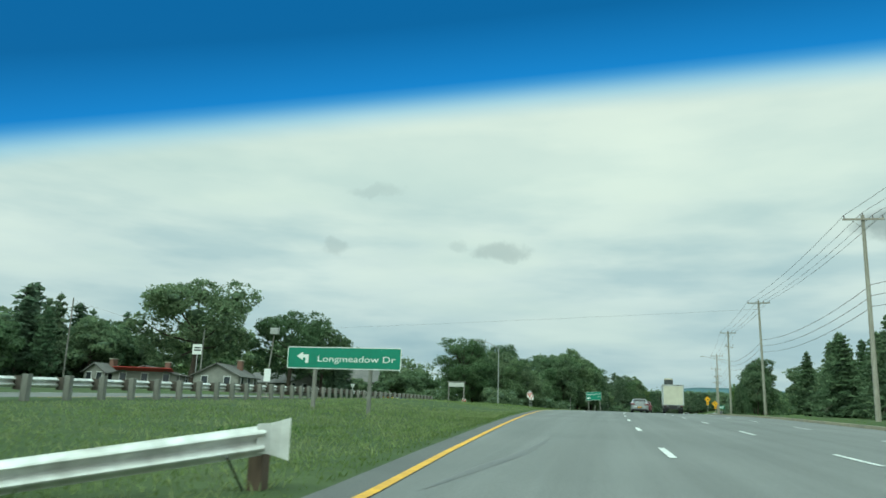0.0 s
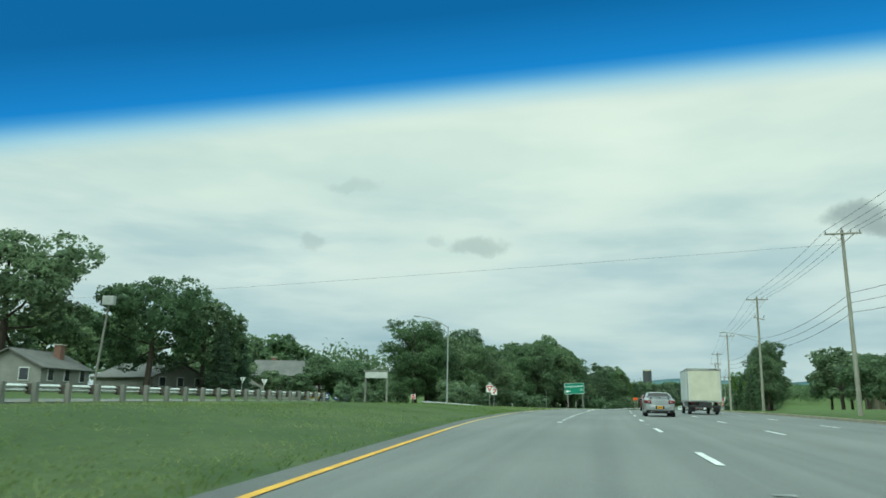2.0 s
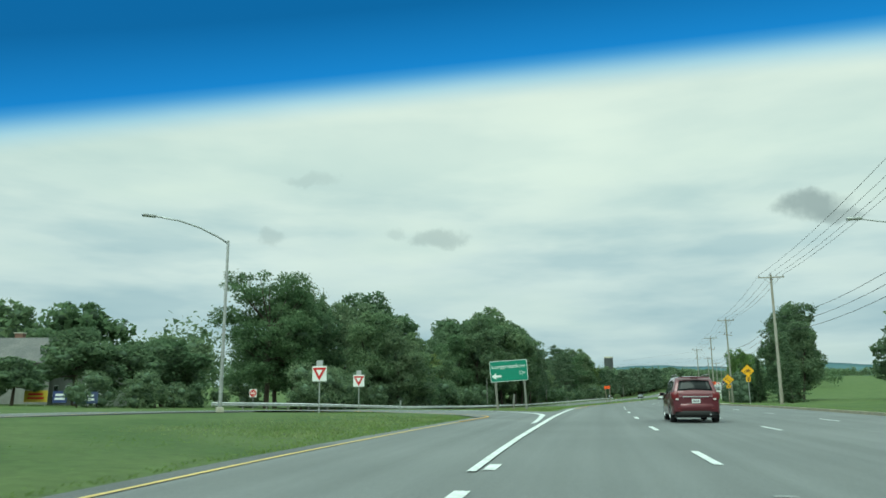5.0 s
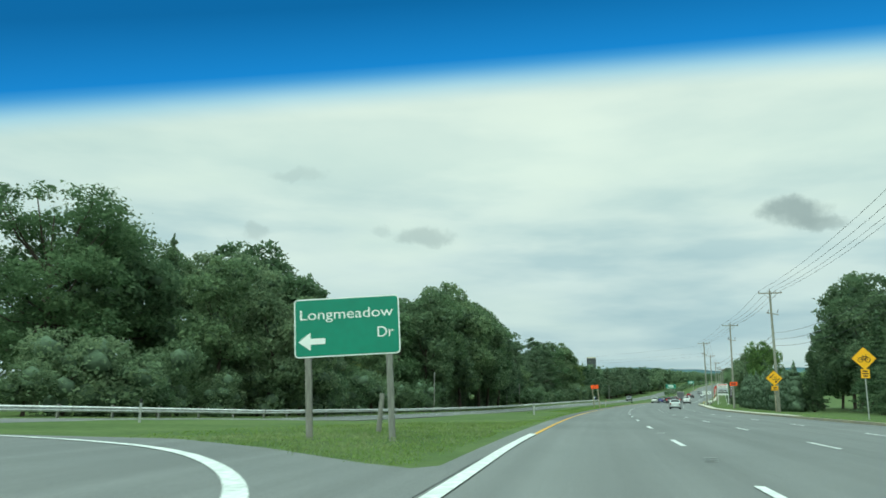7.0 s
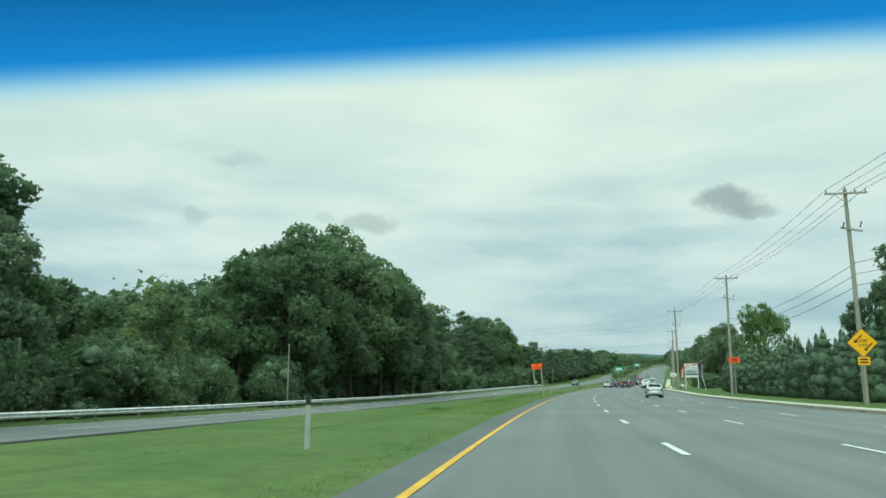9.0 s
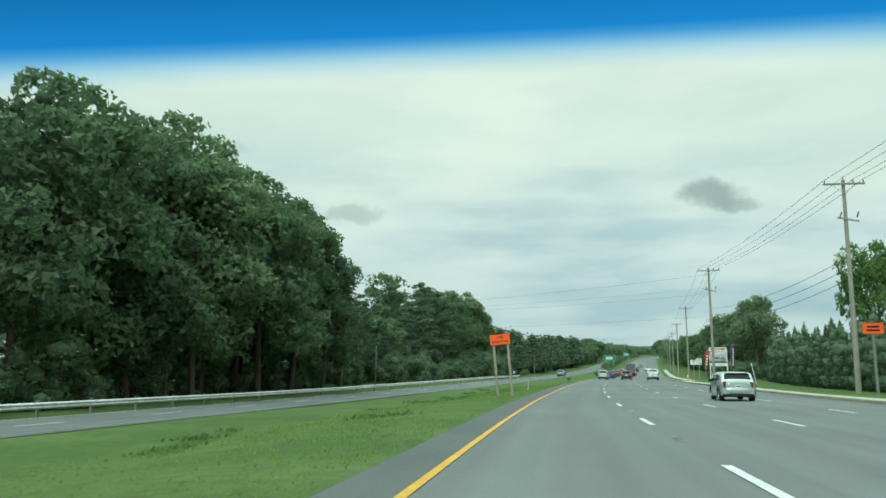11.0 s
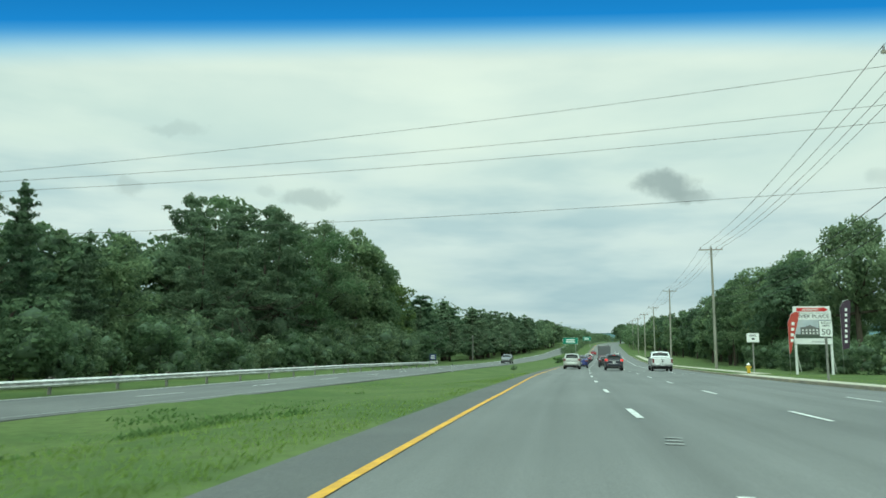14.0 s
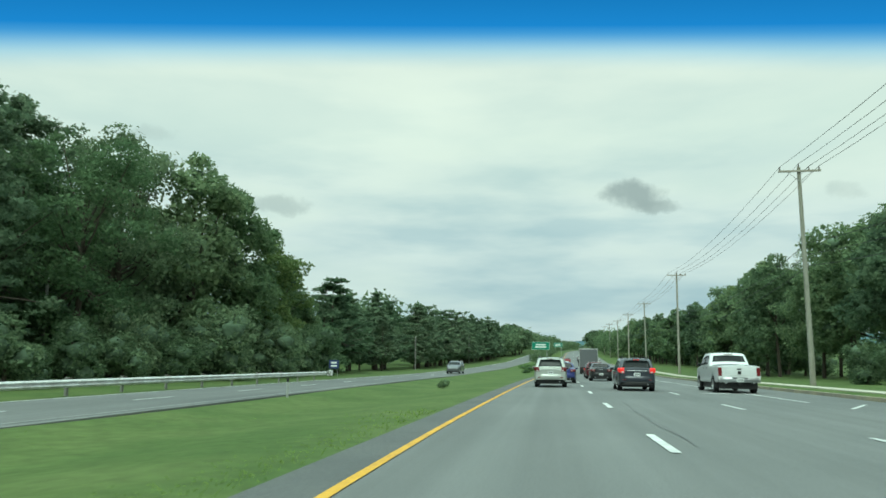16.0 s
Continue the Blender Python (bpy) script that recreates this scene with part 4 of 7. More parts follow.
rows = [(s + rng_w.uniform(-1.5, 1.5), -28.5 - 6 * rng_w.random(), rng_w.uniform(8.5, 15), rng_w.uniform(1.3, 1.8)) for s in np.arange(393, 640, 4.0)]
wood("pine", M_LEAF_P, rows[::3], "dark green pine in a long roadside row", "roadside pines")
wood("plume", M_LEAF_P, [r for i, r in enumerate(rows) if i % 3], "dark green white pine with ragged boughs in a long roadside row", "roadside pines")
rows = [(s, min(-26.2, float(opp_edge(s) - opp_width(s)) - 3.6) - 2.2 * rng_w.random(), rng_w.uniform(2.6, 7.2), rng_w.uniform(0.85, 1.35)) for s in np.arange(168, 392, 3.2)]
rows = [(s, d - 3.5, h * 0.75, w) if 252 < s < 300 else (s, d, h, w) for s, d, h, w in rows]
wood("shrub", M_LEAF_A, rows, "dense dark shrub at the edge of the wood", "woodland shrubs", "shrub")
rows = [(s, -46 - 3 * rng_w.random(), rng_w.uniform(3, 5), 1.2) for s in np.arange(150, 186, 4.2)]
rows += [(s, -33.5 - 3 * rng_w.random(), rng_w.uniform(4, 6.5), 1.4) for s in np.arange(298, 390, 4.0)]
rows += [(s, -39 - 3 * rng_w.random(), rng_w.uniform(5, 7.5), 1.4) for s in np.arange(186, 246, 4.0)]
rows += [(s, -41 - 3 * rng_w.random(), rng_w.uniform(3.5, 6), 1.3) for s in np.arange(246, 304, 3.2)]
wood("shrub", M_LEAF_A, rows, "dense dark shrub at the edge of the wood", "woodland shrubs", "shrub")

# right-hand side
rows = [(56, 20.5, 7.4), (62, 19.5, 7.8), (68.5, 20.5, 7.2), (74.8, 19.4, 7.6), (81, 20.6, 8.2), (87, 21.5, 8.0), (93, 22.5, 8.4), (98.7, 21.1, 7.6)]
rows += [(59, 22.5, 7.0), (65, 23, 7.6), (71.5, 23, 7.2), (78, 23.5, 7.8), (84, 24.5, 8.0), (90, 25, 8.2), (96, 25, 8.0), (103, 25.5, 7.4)]
wood("spruce", M_LEAF_H, [(s, d, h, 1.6) for s, d, h in rows], "green conical evergreen in a lawn row", "lawn evergreens")
rows = [(60, 27, 9.4), (70, 28, 9.8), (80, 29, 9.5), (90, 30, 9.2), (52, 28, 9.5), (108, 33, 8.6)]
wood("spruce", M_LEAF_H, rows, "green conical evergreen behind the lawn row", "lawn evergreens")
rows = [(128, 44, 9), (140, 50, 9.5), (163, 34, 8.5), (172, 36, 9.5), (186, 35, 11.7, 1.1), (194, 38, 11), (203, 36, 10.5), (178, 41, 10), (152, 56, 11)]
wood("broad", M_LEAF_A, rows, "rounded green tree behind the lawn", "lawn trees")
rows = [(217, 25.5, 12.5), (223, 25, 15), (228, 26, 16.4), (233, 27.5, 17.2), (240, 28, 16), (247, 28, 13.5), (254, 27, 10)]
wood("tall", M_LEAF_H, rows, "dense dark green roadside tree", "verge trees")
rows = [(197, 20.5, 8.0, 1.3), (204, 21.5, 9, 1.2), (226, 20.5, 7.5), (214, 23, 8)]
wood("spruce", M_LEAF_H, rows, "dark conical evergreen by the roadside", "verge evergreens")
tree("broad", 1, M_LEAF_C, 275, 21.5, 12.0, "bright yellow-green locust tree by the roadside", wide=0.62)
hedge_s = np.arange(226, 322, 1.75)
for i, s in enumerate(hedge_s):
    tree("column", i % 3, M_LEAF_V, s, float(np.interp(s, (280, 322), (18.6, 22.4))) + 0.3 * math.sin(i * 1.7), float(np.interp(s, (280, 322), (4.75, 5.6))) + 0.3 * math.sin(i * 2.1) + (0.6 if i % 6 == 0 else 0), "tall columnar dark arborvitae in a hedge row", "tree", "arborvitae hedge", wide=1.65)
rows = [(s, 18.5 + 3.0 * rng_w.random(), rng_w.uniform(2.6, 4.6), 1.15) for s in np.arange(327, 366, 2.6)]
wood("shrub", M_LEAF_H, rows, "dense dark shrub behind the property sign", "verge shrubs", "shrub")
tree("broad", 0, M_LEAF_A, 343.5, 23.5, 14.6, "large rounded dark tree behind the hedge", wide=0.8)
rows = [(345, 28, 7), (352, 25, 7.5), (358, 28, 9), (369, 25, 14), (376, 26, 15.5), (383, 25, 12.5)]
wood("broad", M_LEAF_B, rows, "green broadleaf tree at the road's edge", "right-hand wood")
rows = [(s + rng_w.uniform(-1.5, 1.5), 22 + 6 * rng_w.random(), rng_w.uniform(11, 15)) for s in np.arange(388, 640, 4.4)]
wood("tall", M_LEAF_B, [r for i, r in enumerate(rows) if i % 3], "green broadleaf tree at the road's edge", "right-hand wood")
wood("open", M_LEAF_B, rows[::3], "thin-crowned tree with a bare stem at the road's edge", "right-hand wood")
rows = [(s, 26 + 4 * rng_w.random(), rng_w.uniform(2.8, 5.5), 1.15) for s in np.arange(362, 560, 3.4)]
wood("shrub", M_LEAF_B, rows, "leafy green shrub along the verge", "verge shrubs", "shrub")
for s, d, h in ((52, 19.5, 1.1), (55, 20.0, 1.3), (84, 19, 1.2)):
    tree("shrub", 1, M_LEAF_B, s, d, h, "low clipped green bush on the lawn", "shrub", "lawn bushes", 1.6)


rows = [(636, -25, 12.5), (648, -27, 14.5), (662, -25, 14), (676, -28, 15), (690, -26, 13), (860, 14, 15), (880, 10, 16.5), (900, 16, 17), (915, 8, 15), (930, 20, 17)]
wood("broad", M_LEAF_A, rows, "large round tree far along the road", "far roadside trees")
rows = [(92, -84, 13), (98, -88, 14.5), (103, -86, 13), (88, -80, 11)]
wood("pine", M_LEAF_P, rows, "tall ragged garden pine behind houses", "garden pines")


# far woods
def far_wood(name, spots, label, seed, leaf):
    rng = np.random.default_rng(seed)
    quads = []
    for s, d, h in spots:
        p = np.array(place(s, d))
        lobes = [((0, 0, h * 0.55), (h * 0.34, h * 0.34, h * 0.42))]
        for k in range(4):
            a = rng.random() * 6.3
            lobes.append(((h * 0.25 * math.cos(a), h * 0.25 * math.sin(a), h * (0.45 + 0.4 * rng.random())), (h * 0.2, h * 0.2, h * 0.17)))
        n, size = (700, 0.037) if s < 250 else (480, 0.043) if s < 480 else (380, 0.052) if s < 680 else (150, 0.085)
        quads.append(leaf_cards(rng, lobes, n, h * size) + p)
    quads = np.concatenate(quads)
    n = len(quads) // 3
    me = bpy.data.meshes.new(name)
    me.from_pydata(quads.tolist(), [], [(3 * i, 3 * i + 1, 3 * i + 2) for i in range(n)])
    me.materials.append(leaf)
    return tagged(new(name, me), label, "woodland", kind="stuff")


rng_f = np.random.default_rng(11)
spots = [(s + rng_f.uniform(-6, 6), -36 - 42 * rng_f.random() ** 1.5 - max(0, (s - 700) * 0.05), rng_f.uniform(10, 15)) for s in np.arange(452, 1500, 2.6)]
spots += [(s, -62 - 90 * rng_f.random(), rng_f.uniform(12, 18)) for s in np.arange(208, 460, 2.6)]
spots += [(s + rng_f.uniform(-3, 3), -8.5 - 2.5 * rng_f.random(), rng_f.uniform(2.5, 5)) for s in np.arange(500, 900, 7)]
spots += [(s + rng_f.uniform(-3, 3), -25 - 8 * rng_f.random(), rng_f.uniform(9, 14)) for s in np.arange(600, 1000, 4)]
far_wood("far_woods", spots, "distant dark green woodland along the road", 21, M_LEAF_A)
spots = [(s + rng_f.uniform(-6, 6), 22 + 50 * rng_f.random() ** 1.5 + max(0, (s - 700) * 0.04), rng_f.uniform(8, 13)) for s in np.arange(560, 1500, 2.6)]
spots += [(s, 62 + 60 * rng_f.random(), rng_f.uniform(7, 10)) for s in np.arange(60, 190, 2)]
spots += [(s + rng_f.uniform(-3, 3), 15 + 6 * rng_f.random(), rng_f.uniform(8, 12)) for s in np.arange(600, 1000, 4)]
far_wood("far_woods", spots, "distant green woodland along the road", 22, M_LEAF_B)
spots = [(1500 + rng_f.uniform(0, 500), rng_f.uniform(-500, 400), rng_f.uniform(12, 18)) for _ in range(420)]
far_wood("far_woods", spots, "distant green woodland across the valley", 23, M_LEAF_A)
spots = [(s, -100 - 120 * rng_f.random(), rng_f.uniform(9, 15)) for s in np.arange(20, 200, 1.6)]
far_wood("far_woods", spots, "distant green trees behind the houses", 24, M_LEAF_B)

# ridge on the horizon, its air haze painted into the blue-green base colour
M_HAZE_RIDGE = material("wooded ridge with painted haze", (0.10, 0.17, 0.19), rough=1.0, vary=0.12, scale=0.012, second=(0.085, 0.15, 0.16), mix_scale=0.004, spec=0.0)
rv, rf = [], []
RN = 90
for i in range(RN):
    s, d = 4300.0, -2600 + 5200 * i / (RN - 1)
    p = place(s, d, 0.0)
    top = 125 + 40 * noise.noise((i * 0.09, 0.4, 0.0)) + 10 * noise.noise((i * 0.4, 1.4, 0.0))
    back = place(s + 500, d, 0.0)
    rv += [(p.x, p.y, 0.0), (p.x, p.y, 34 + top * 0.55), (back.x, back.y, 34 + top), (back.x, back.y, 0.0)]
    if i:
        b = 4 * i
        rf += [(b - 4, b, b + 1, b - 3), (b - 3, b + 1, b + 2, b - 2), (b - 2, b + 2, b + 3, b - 1)]
ridge = link_mesh("backdrop", rv, [f[::-1] for f in rf], M_HAZE_RIDGE, smooth_faces=True)
tagged(ridge, "low wooded ridge on the horizon, coloured blue-green as haze", "hill", kind="structure")

# ---- poles and wires ----
def tube(name, pts, r, mat, parent=None, n=4):
    pts = [Vector(p) for p in pts]
    verts, faces = [], []
    for i, p in enumerate(pts):
        t = (pts[min(i + 1, len(pts) - 1)] - pts[max(i - 1, 0)]).normalized()
        a = t.cross(Vector((0, 0, 1)))
        a = a.normalized() if a.length > 1e-4 else Vector((1, 0, 0))
        b = a.cross(t)
        for k in range(n):
            w = 6.28318 * (k + 0.5) / n
            verts.append(p + a * (r * math.cos(w)) + b * (r * math.sin(w)))
    for i in range(len(pts) - 1):
        for k in range(n):
            faces.append((i * n + k, i * n + (k + 1) % n, (i + 1) * n + (k + 1) % n, (i + 1) * n + k))
    faces += [tuple(range(n))[::-1], tuple(range((len(pts) - 1) * n, len(pts) * n))]
    return link_mesh(name, verts, faces, mat, parent, smooth_faces=n > 5)


def sagged(a, b, sag, n=12):
    a, b = Vector(a), Vector(b)
    return [a.lerp(b, i / n) - Vector((0, 0, sag * 4 * (i / n) * (1 - i / n))) for i in range(n + 1)]


POLES = [(10, 15.3, 13.4), (52, 15.3, 13.2), (93.5, 15.4, 13.2), (132.5, 15.2, 13.6), (173.9, 15.3, 13.0), (220.3, 15.8, 13.3), (261.3, 15.2, 13.5), (302, 12.2, 13.3),
         (357.9, 13.5, 13.4), (415, 13.9, 13.6), (462, 14.0, 13), (508, 14.0, 13), (556, 14, 13), (606, 14, 13), (660, 14, 13)]
heads = []
for i, (s, d, h) in enumerate(POLES):
    t = tagged(new("utility_pole"), "weathered wooden utility pole with a crossarm beside the road", "utility pole", "roadside poles")
    lean_x, lean_y = 0.5 * math.sin(i * 2.3), 0.4 * math.cos(i * 1.7)
    t.matrix_basis = stand(s, d) @ pose(0, 0, 0, lean_y, lean_x, 0)
    part("pole", rod((0, 0, -0.3), (0, 0, h), 0.17, 0.105, 14), M_WOOD_P, t)
    part("crossarm", box((2.5, 0.1, 0.12), (0, -0.13, h - 0.28)), M_WOOD_P, t, bevel=0.01)
    for sg in (-1, 1):
        part("brace", rod((sg * 0.75, -0.14, h - 0.3), (0, -0.14, h - 0.95), 0.018, None, 6), M_STEEL, t)
    for x in (-1.15, 0.55, 1.15):
        part("insulator", rod((x, -0.13, h - 0.22), (x, -0.13, h - 0.02), 0.05, 0.03, 8), M_INSUL, t)
    part("insulator", rod((0, 0, h), (0, 0, h + 0.22), 0.05, 0.03, 8), M_INSUL, t)
    if i in (3, 5, 6, 7):
        part("crossarm", box((1.3, 0.09, 0.1), (0.1, -0.13, h - 2.6), pose(0, 0, 0, 0, 12, 0)), M_WOOD_P, t, bevel=0.01)
        for x in (-0.4, 0.6):
            part("cutout", rod((x, -0.2, h - 2.5), (x + 0.1, -0.25, h - 2.15), 0.045, None, 8), M_INSUL, t)
    for z in (8.6, 7.9, 7.2):
        part("cable_bracket", box((0.07, 0.2, 0.07), (0.13, 0, z)), M_STEEL, t, bevel=0.01)
    part("conduit", rod((-0.13, 0.08, 0.0), (-0.12, 0.06, 4.2), 0.025, None, 8), M_STEEL, t)
    if i == 3:
        arm = part("lamp_arm", rod((0, 0, 8.75), (-3.9, -0.6, 9.3), 0.04, 0.03, 8), M_STEEL, t)
        part("lamp_arm_brace", rod((0, 0, 8.2), (-2.4, -0.37, 9.02), 0.025, None, 8), M_STEEL, t)
        part("lamp_head", box((0.7, 0.28, 0.14), (-4.2, -0.65, 9.33)), M_STEEL, t, "grey street lamp head", 0.05)
    m = t.matrix_basis
    heads.append([m @ Vector(p) for p in ((-1.15, -0.13, h), (0.55, -0.13, h), (1.15, -0.13, h), (0, 0, h + 0.2), (0.2, 0, 8.6), (0.2, 0, 7.9), (0.2, 0, 7.2))])
for k in range(7):
    pts = []
    for a, b in zip(heads, heads[1:]):
        pts += sagged(a[k], b[k], (0.55 if k < 4 else 0.9) * ((b[k] - a[k]).length / 45) ** 2, 10)[:-1]
    w = tube("power_cable" if k < 4 else "telephone_cable", pts + [heads[-1][k]], 0.013 if k < 4 else 0.018, M_CABLE)
    tagged(w, "thin dark overhead cable strung between the poles", "cable", "overhead cables")


def side_pole(s, d, h, tilt=0.0, r=0.13, label="plain weathered wooden pole beyond the opposite carriageway"):
    t = tagged(new("utility_pole"), label, "utility pole", "far-side poles")
    t.matrix_basis = stand(s, d) @ pose(0, 0, 0, 0, tilt, 0)
    part("pole", rod((0, 0, -0.3), (0, 0, h), r, r * 0.7, 12), M_WOOD_G, t)
    part("pole_cap", rod((0, 0, h), (0, 0, h + 0.08), r * 0.75, r * 0.5, 12), M_STEEL, t)
    return t.matrix_basis @ Vector((0, 0, h - 0.2))


l1 = side_pole(90, -78, 12.5)
l2 = side_pole(101, -52.2, 9.6, 5)
t = tagged(new("junction_box"), "grey metal box fixed to the top of a leaning pole", "junction box")
t.matrix_basis = Matrix.Translation(l2 + Vector((0.15, -0.3, -0.1)))
box_body = part("housing", box((1.3, 0.42, 0.95), (0, 0, 0)), M_STEEL, t, bevel=0.03)
part("cover", box((1.1, 0.03, 0.8), (0, -0.22, 0)), M_STEEL, box_body, "flat grey cover plate", 0.01)
l3 = side_pole(96, -60, 8.5)
l4 = side_pole(236.5, -27.6, 5.6, 0, 0.075, "slim pale pole behind the guardrail")
l5 = side_pole(262, -32, 5.2, 0, 0.1)
l6 = side_pole(302, -28.5, 4.8, 0, 0.1)
l7 = side_pole(206, -30, 4.2, 0, 0.08)
l8 = side_pole(352, -33, 6.2)
l9 = side_pole(290, -28.5, 3.4, 0, 0.08)
lt = side_pole(300.5, -37.2, 9.3)
l10 = side_pole(434, -26.4, 5.4, 0, 0.12)
l11 = side_pole(500, -26.4, 7.4, 0, 0.12)
pA, pF = heads[2], heads[7]
for a, b, sag in ((pA[3] - Vector((0, 0, 1.2)), l3, 0.15), (pF[3] - Vector((0, 0, 0.9)), lt, 0.5), (pF[3] - Vector((0, 0, 2.5)), lt - Vector((0, 0, 0.15)), 0.5), (pF[3] - Vector((0, 0, 3.2)), lt - Vector((0, 0, 0.55)), 0.5), (pF[4] - Vector((0, 0, 0.9)), lt - Vector((0, 0, 2.6)), 0.35), (l1, l3, 0.6), (l3, l2, 0.6), (l3 - Vector((0, 0, 0.5)), l2 - Vector((0, 0, 0.4)), 0.7),
                  (l6, l8, 0.7), (l6 - Vector((0, 0, 0.5)), l8 - Vector((0, 0, 0.5)), 0.7), (l9, l6, 0.8), (l8 - Vector((0, 0, 0.2)), l10, 1.0), (l8 - Vector((0, 0, 0.6)), l10 - Vector((0, 0, 0.25)), 1.0), (l10, l11, 1.0), (l9 - Vector((0, 0, 0.4)), l6 - Vector((0, 0, 0.4)), 0.8)):
    tagged(tube("service_cable", sagged(a, b, sag, 16), 0.009, M_CABLE), "thin overhead service cable crossing between poles", "cable", "overhead cables")

# tall street lamp in the median
t = tagged(new("street_lamp"), "tall grey steel street lamp with a long curved arm", "street lamp")
t.matrix_basis = stand(135, -24.3, 42)
part("base", box((0.4, 0.4, 0.3), (0, 0, 0.1)), M_CONC, t, bevel=0.03)
part("pole", rod((0, 0, 0.2), (0, 0, 10.6), 0.12, 0.075, 14), M_STEEL, t)
arm = tube("arm", [(0, 0, 10.4), (-0.6, 0, 10.75), (-1.8, 0, 11.25), (-3.0, 0, 11.55), (-4.4, 0, 11.68)], 0.05, M_STEEL, t, 8)
part("lamp_head", box((0.8, 0.32, 0.15), (-4.8, 0, 11.68)), M_STEEL, t, "grey cobra lamp head", 0.05)


# ---- guardrails ----
def sweep(name, path_sd, profile, mat, parent, lift):
    """Sweeps a profile (offset to the right, height) along a line of (s, d) that carries its own lift."""
    rows = []
    pts = [place(s, d, lift(s) if callable(lift) else lift) for s, d in path_sd]
    for i, p in enumerate(pts):
        t = (pts[min(i + 1, len(pts) - 1)] - pts[max(i - 1, 0)])
        t.z = 0
        t.normalize()
        r = Vector((t.y, -t.x, 0))
        rows.append([p + r * o + Vector((0, 0, z)) for o, z in profile])
    n = len(profile)
    verts = [v for row in rows for v in row]
    faces = [(i * n + j, i * n + j + 1, (i + 1) * n + j + 1, (i + 1) * n + j) for i in range(len(rows) - 1) for j in range(n - 1)]
    ob = link_mesh(name, verts, faces, mat, parent, smooth_faces=False)
    sol = ob.modifiers.new("thickness", "SOLIDIFY")
    sol.thickness = 0.006
    return ob


def w_beam(sg, z=0.68):
    return [(sg * 0.043 * (1 - math.cos(4 * math.pi * u)), z - 0.31 * u) for u in np.linspace(0, 1, 17)]


g1 = tagged(new("guardrail"), "weathered steel guardrail on grey timber posts before the opposite carriageway", "guardrail", "guardrails")


def g1_d(s):
    return float(np.interp(s, (-20, 0, 20, 43, 60, 95), (-14.5, -15.5, -17, -19.8, -22.2, -24.6)))


sweep("rail", [(s, g1_d(s) - 0.36) for s in np.arange(-20, 96, 2.0)], w_beam(1), M_STEELR, g1, lambda s: float(ground_lift(s, g1_d(s))))
for k in range(60):
    s = -18 + 1.9 * k
    p = stand(s, g1_d(s), 0, None)
    pst = part("post", box((0.19, 0.19, 1.0), (0, 0, 0.25)), M_WOOD_G, g1, bevel=0.01)
    pst.matrix_basis = p @ pose(0, 0, 0, 0.6 * math.sin(k * 1.9), 0.8 * math.sin(k * 2.7), 0)
    blk = part("block", box((0.25, 0.2, 0.38), (-0.222, 0, 0.5)), M_WOOD_D, g1, "dark timber offset block")
    blk.matrix_basis = pst.matrix_basis

g2 = tagged(new("guardrail"), "long galvanised steel guardrail beyond the opposite carriageway", "guardrail", "guardrails")


def g2_d(s):
    return float(opp_edge(s) - opp_width(s)) - 0.45


rail_s = np.arange(146, 372, 2.0)
sweep("rail", [(s, g2_d(s)) for s in rail_s], w_beam(1, 0.64), M_STEELR, g2, opp_lift)
for s in np.arange(147, 370, 3.8):
    pst = part("post", box((0.09, 0.15, 1.0), (-0.16, 0, 0.22)), M_WOOD_G, g2, bevel=0.008)
    pst.matrix_basis = stand(float(s), g2_d(s), 0, opp_lift(s))
    blk = part("block", box((0.12, 0.13, 0.3), (-0.06, 0, 0.56)), M_WOOD_D, g2)
    blk.matrix_basis = pst.matrix_basis
e = stand(371, g2_d(371), 0, opp_lift(371) - 0.05)
end = part("end_terminal", box((0.35, 0.5, 0.45), (0.02, 0, 0.55)), M_STEELR, g2, "pale galvanised impact head", 0.03)
end.matrix_basis = e
for k in range(3):
    b = part("stripe", box((0.36, 0.012, 0.05), (0.02, -0.256, 0.43 + 0.13 * k), pose(0, 0, 0, 0, 35, 0)), M_TRIM, end)

g3 = tagged(new("guardrail"), "battered galvanised guardrail ending beside the yellow line", "guardrail", "guardrails")
end_sd = [(0.2, -13.4), (2.2, -10.9), (4.0, -8.8), (5.8, -6.75), (7.6, -4.72)]


def g3_lift(s):
    return float(np.interp(s, (0, 4.0, 5.8, 7.6), (-0.75, -0.6, -0.36, 0.0)))


g3_line = [(s, float(np.interp(s, *zip(*end_sd)))) for s in np.linspace(0.2, 7.5, 14)]
sweep("rail", g3_line, w_beam(1, 0.70), M_STEELR, g3, g3_lift)
for (s, d), off in zip(end_sd[2:], (0, 0, -0.12)):
    pst = part("post", box((0.16, 0.2, 1.0), (-0.1 + off, 0.2 + off, 0.12)), M_WOOD_B if s > 6 else M_WOOD_G, g3, bevel=0.01)
    pst.matrix_basis = stand(s, d, 0, g3_lift(s) - 0.02)
shoe = bmesh.new()
for y, x, z0, z1 in ((-0.08, 0.04, 0.395, 0.695), (0.06, 0.05, 0.385, 0.705), (0.16, 0.085, 0.355, 0.735), (0.24, 0.15, 0.325, 0.765)):
    for k in range(2):
        shoe.verts.new((x - 0.018 * k, y, z0))
        shoe.verts.new((x - 0.018 * k, y, z1))
shoe.verts.ensure_lookup_table()
for k in range(3):
    q = [shoe.verts[4 * k + j] for j in range(8)]
    for f in ((0, 4, 5, 1), (2, 3, 7, 6), (1, 5, 7, 3), (0, 2, 6, 4)):
        shoe.faces.new([q[j] for j in f])
shoe.faces.new([shoe.verts[j] for j in (0, 1, 3, 2)])
shoe.faces.new([shoe.verts[j] for j in (12, 14, 15, 13)])
flare = part("end_shoe", shoe, M_STEELR, g3, "flattened steel end shoe")
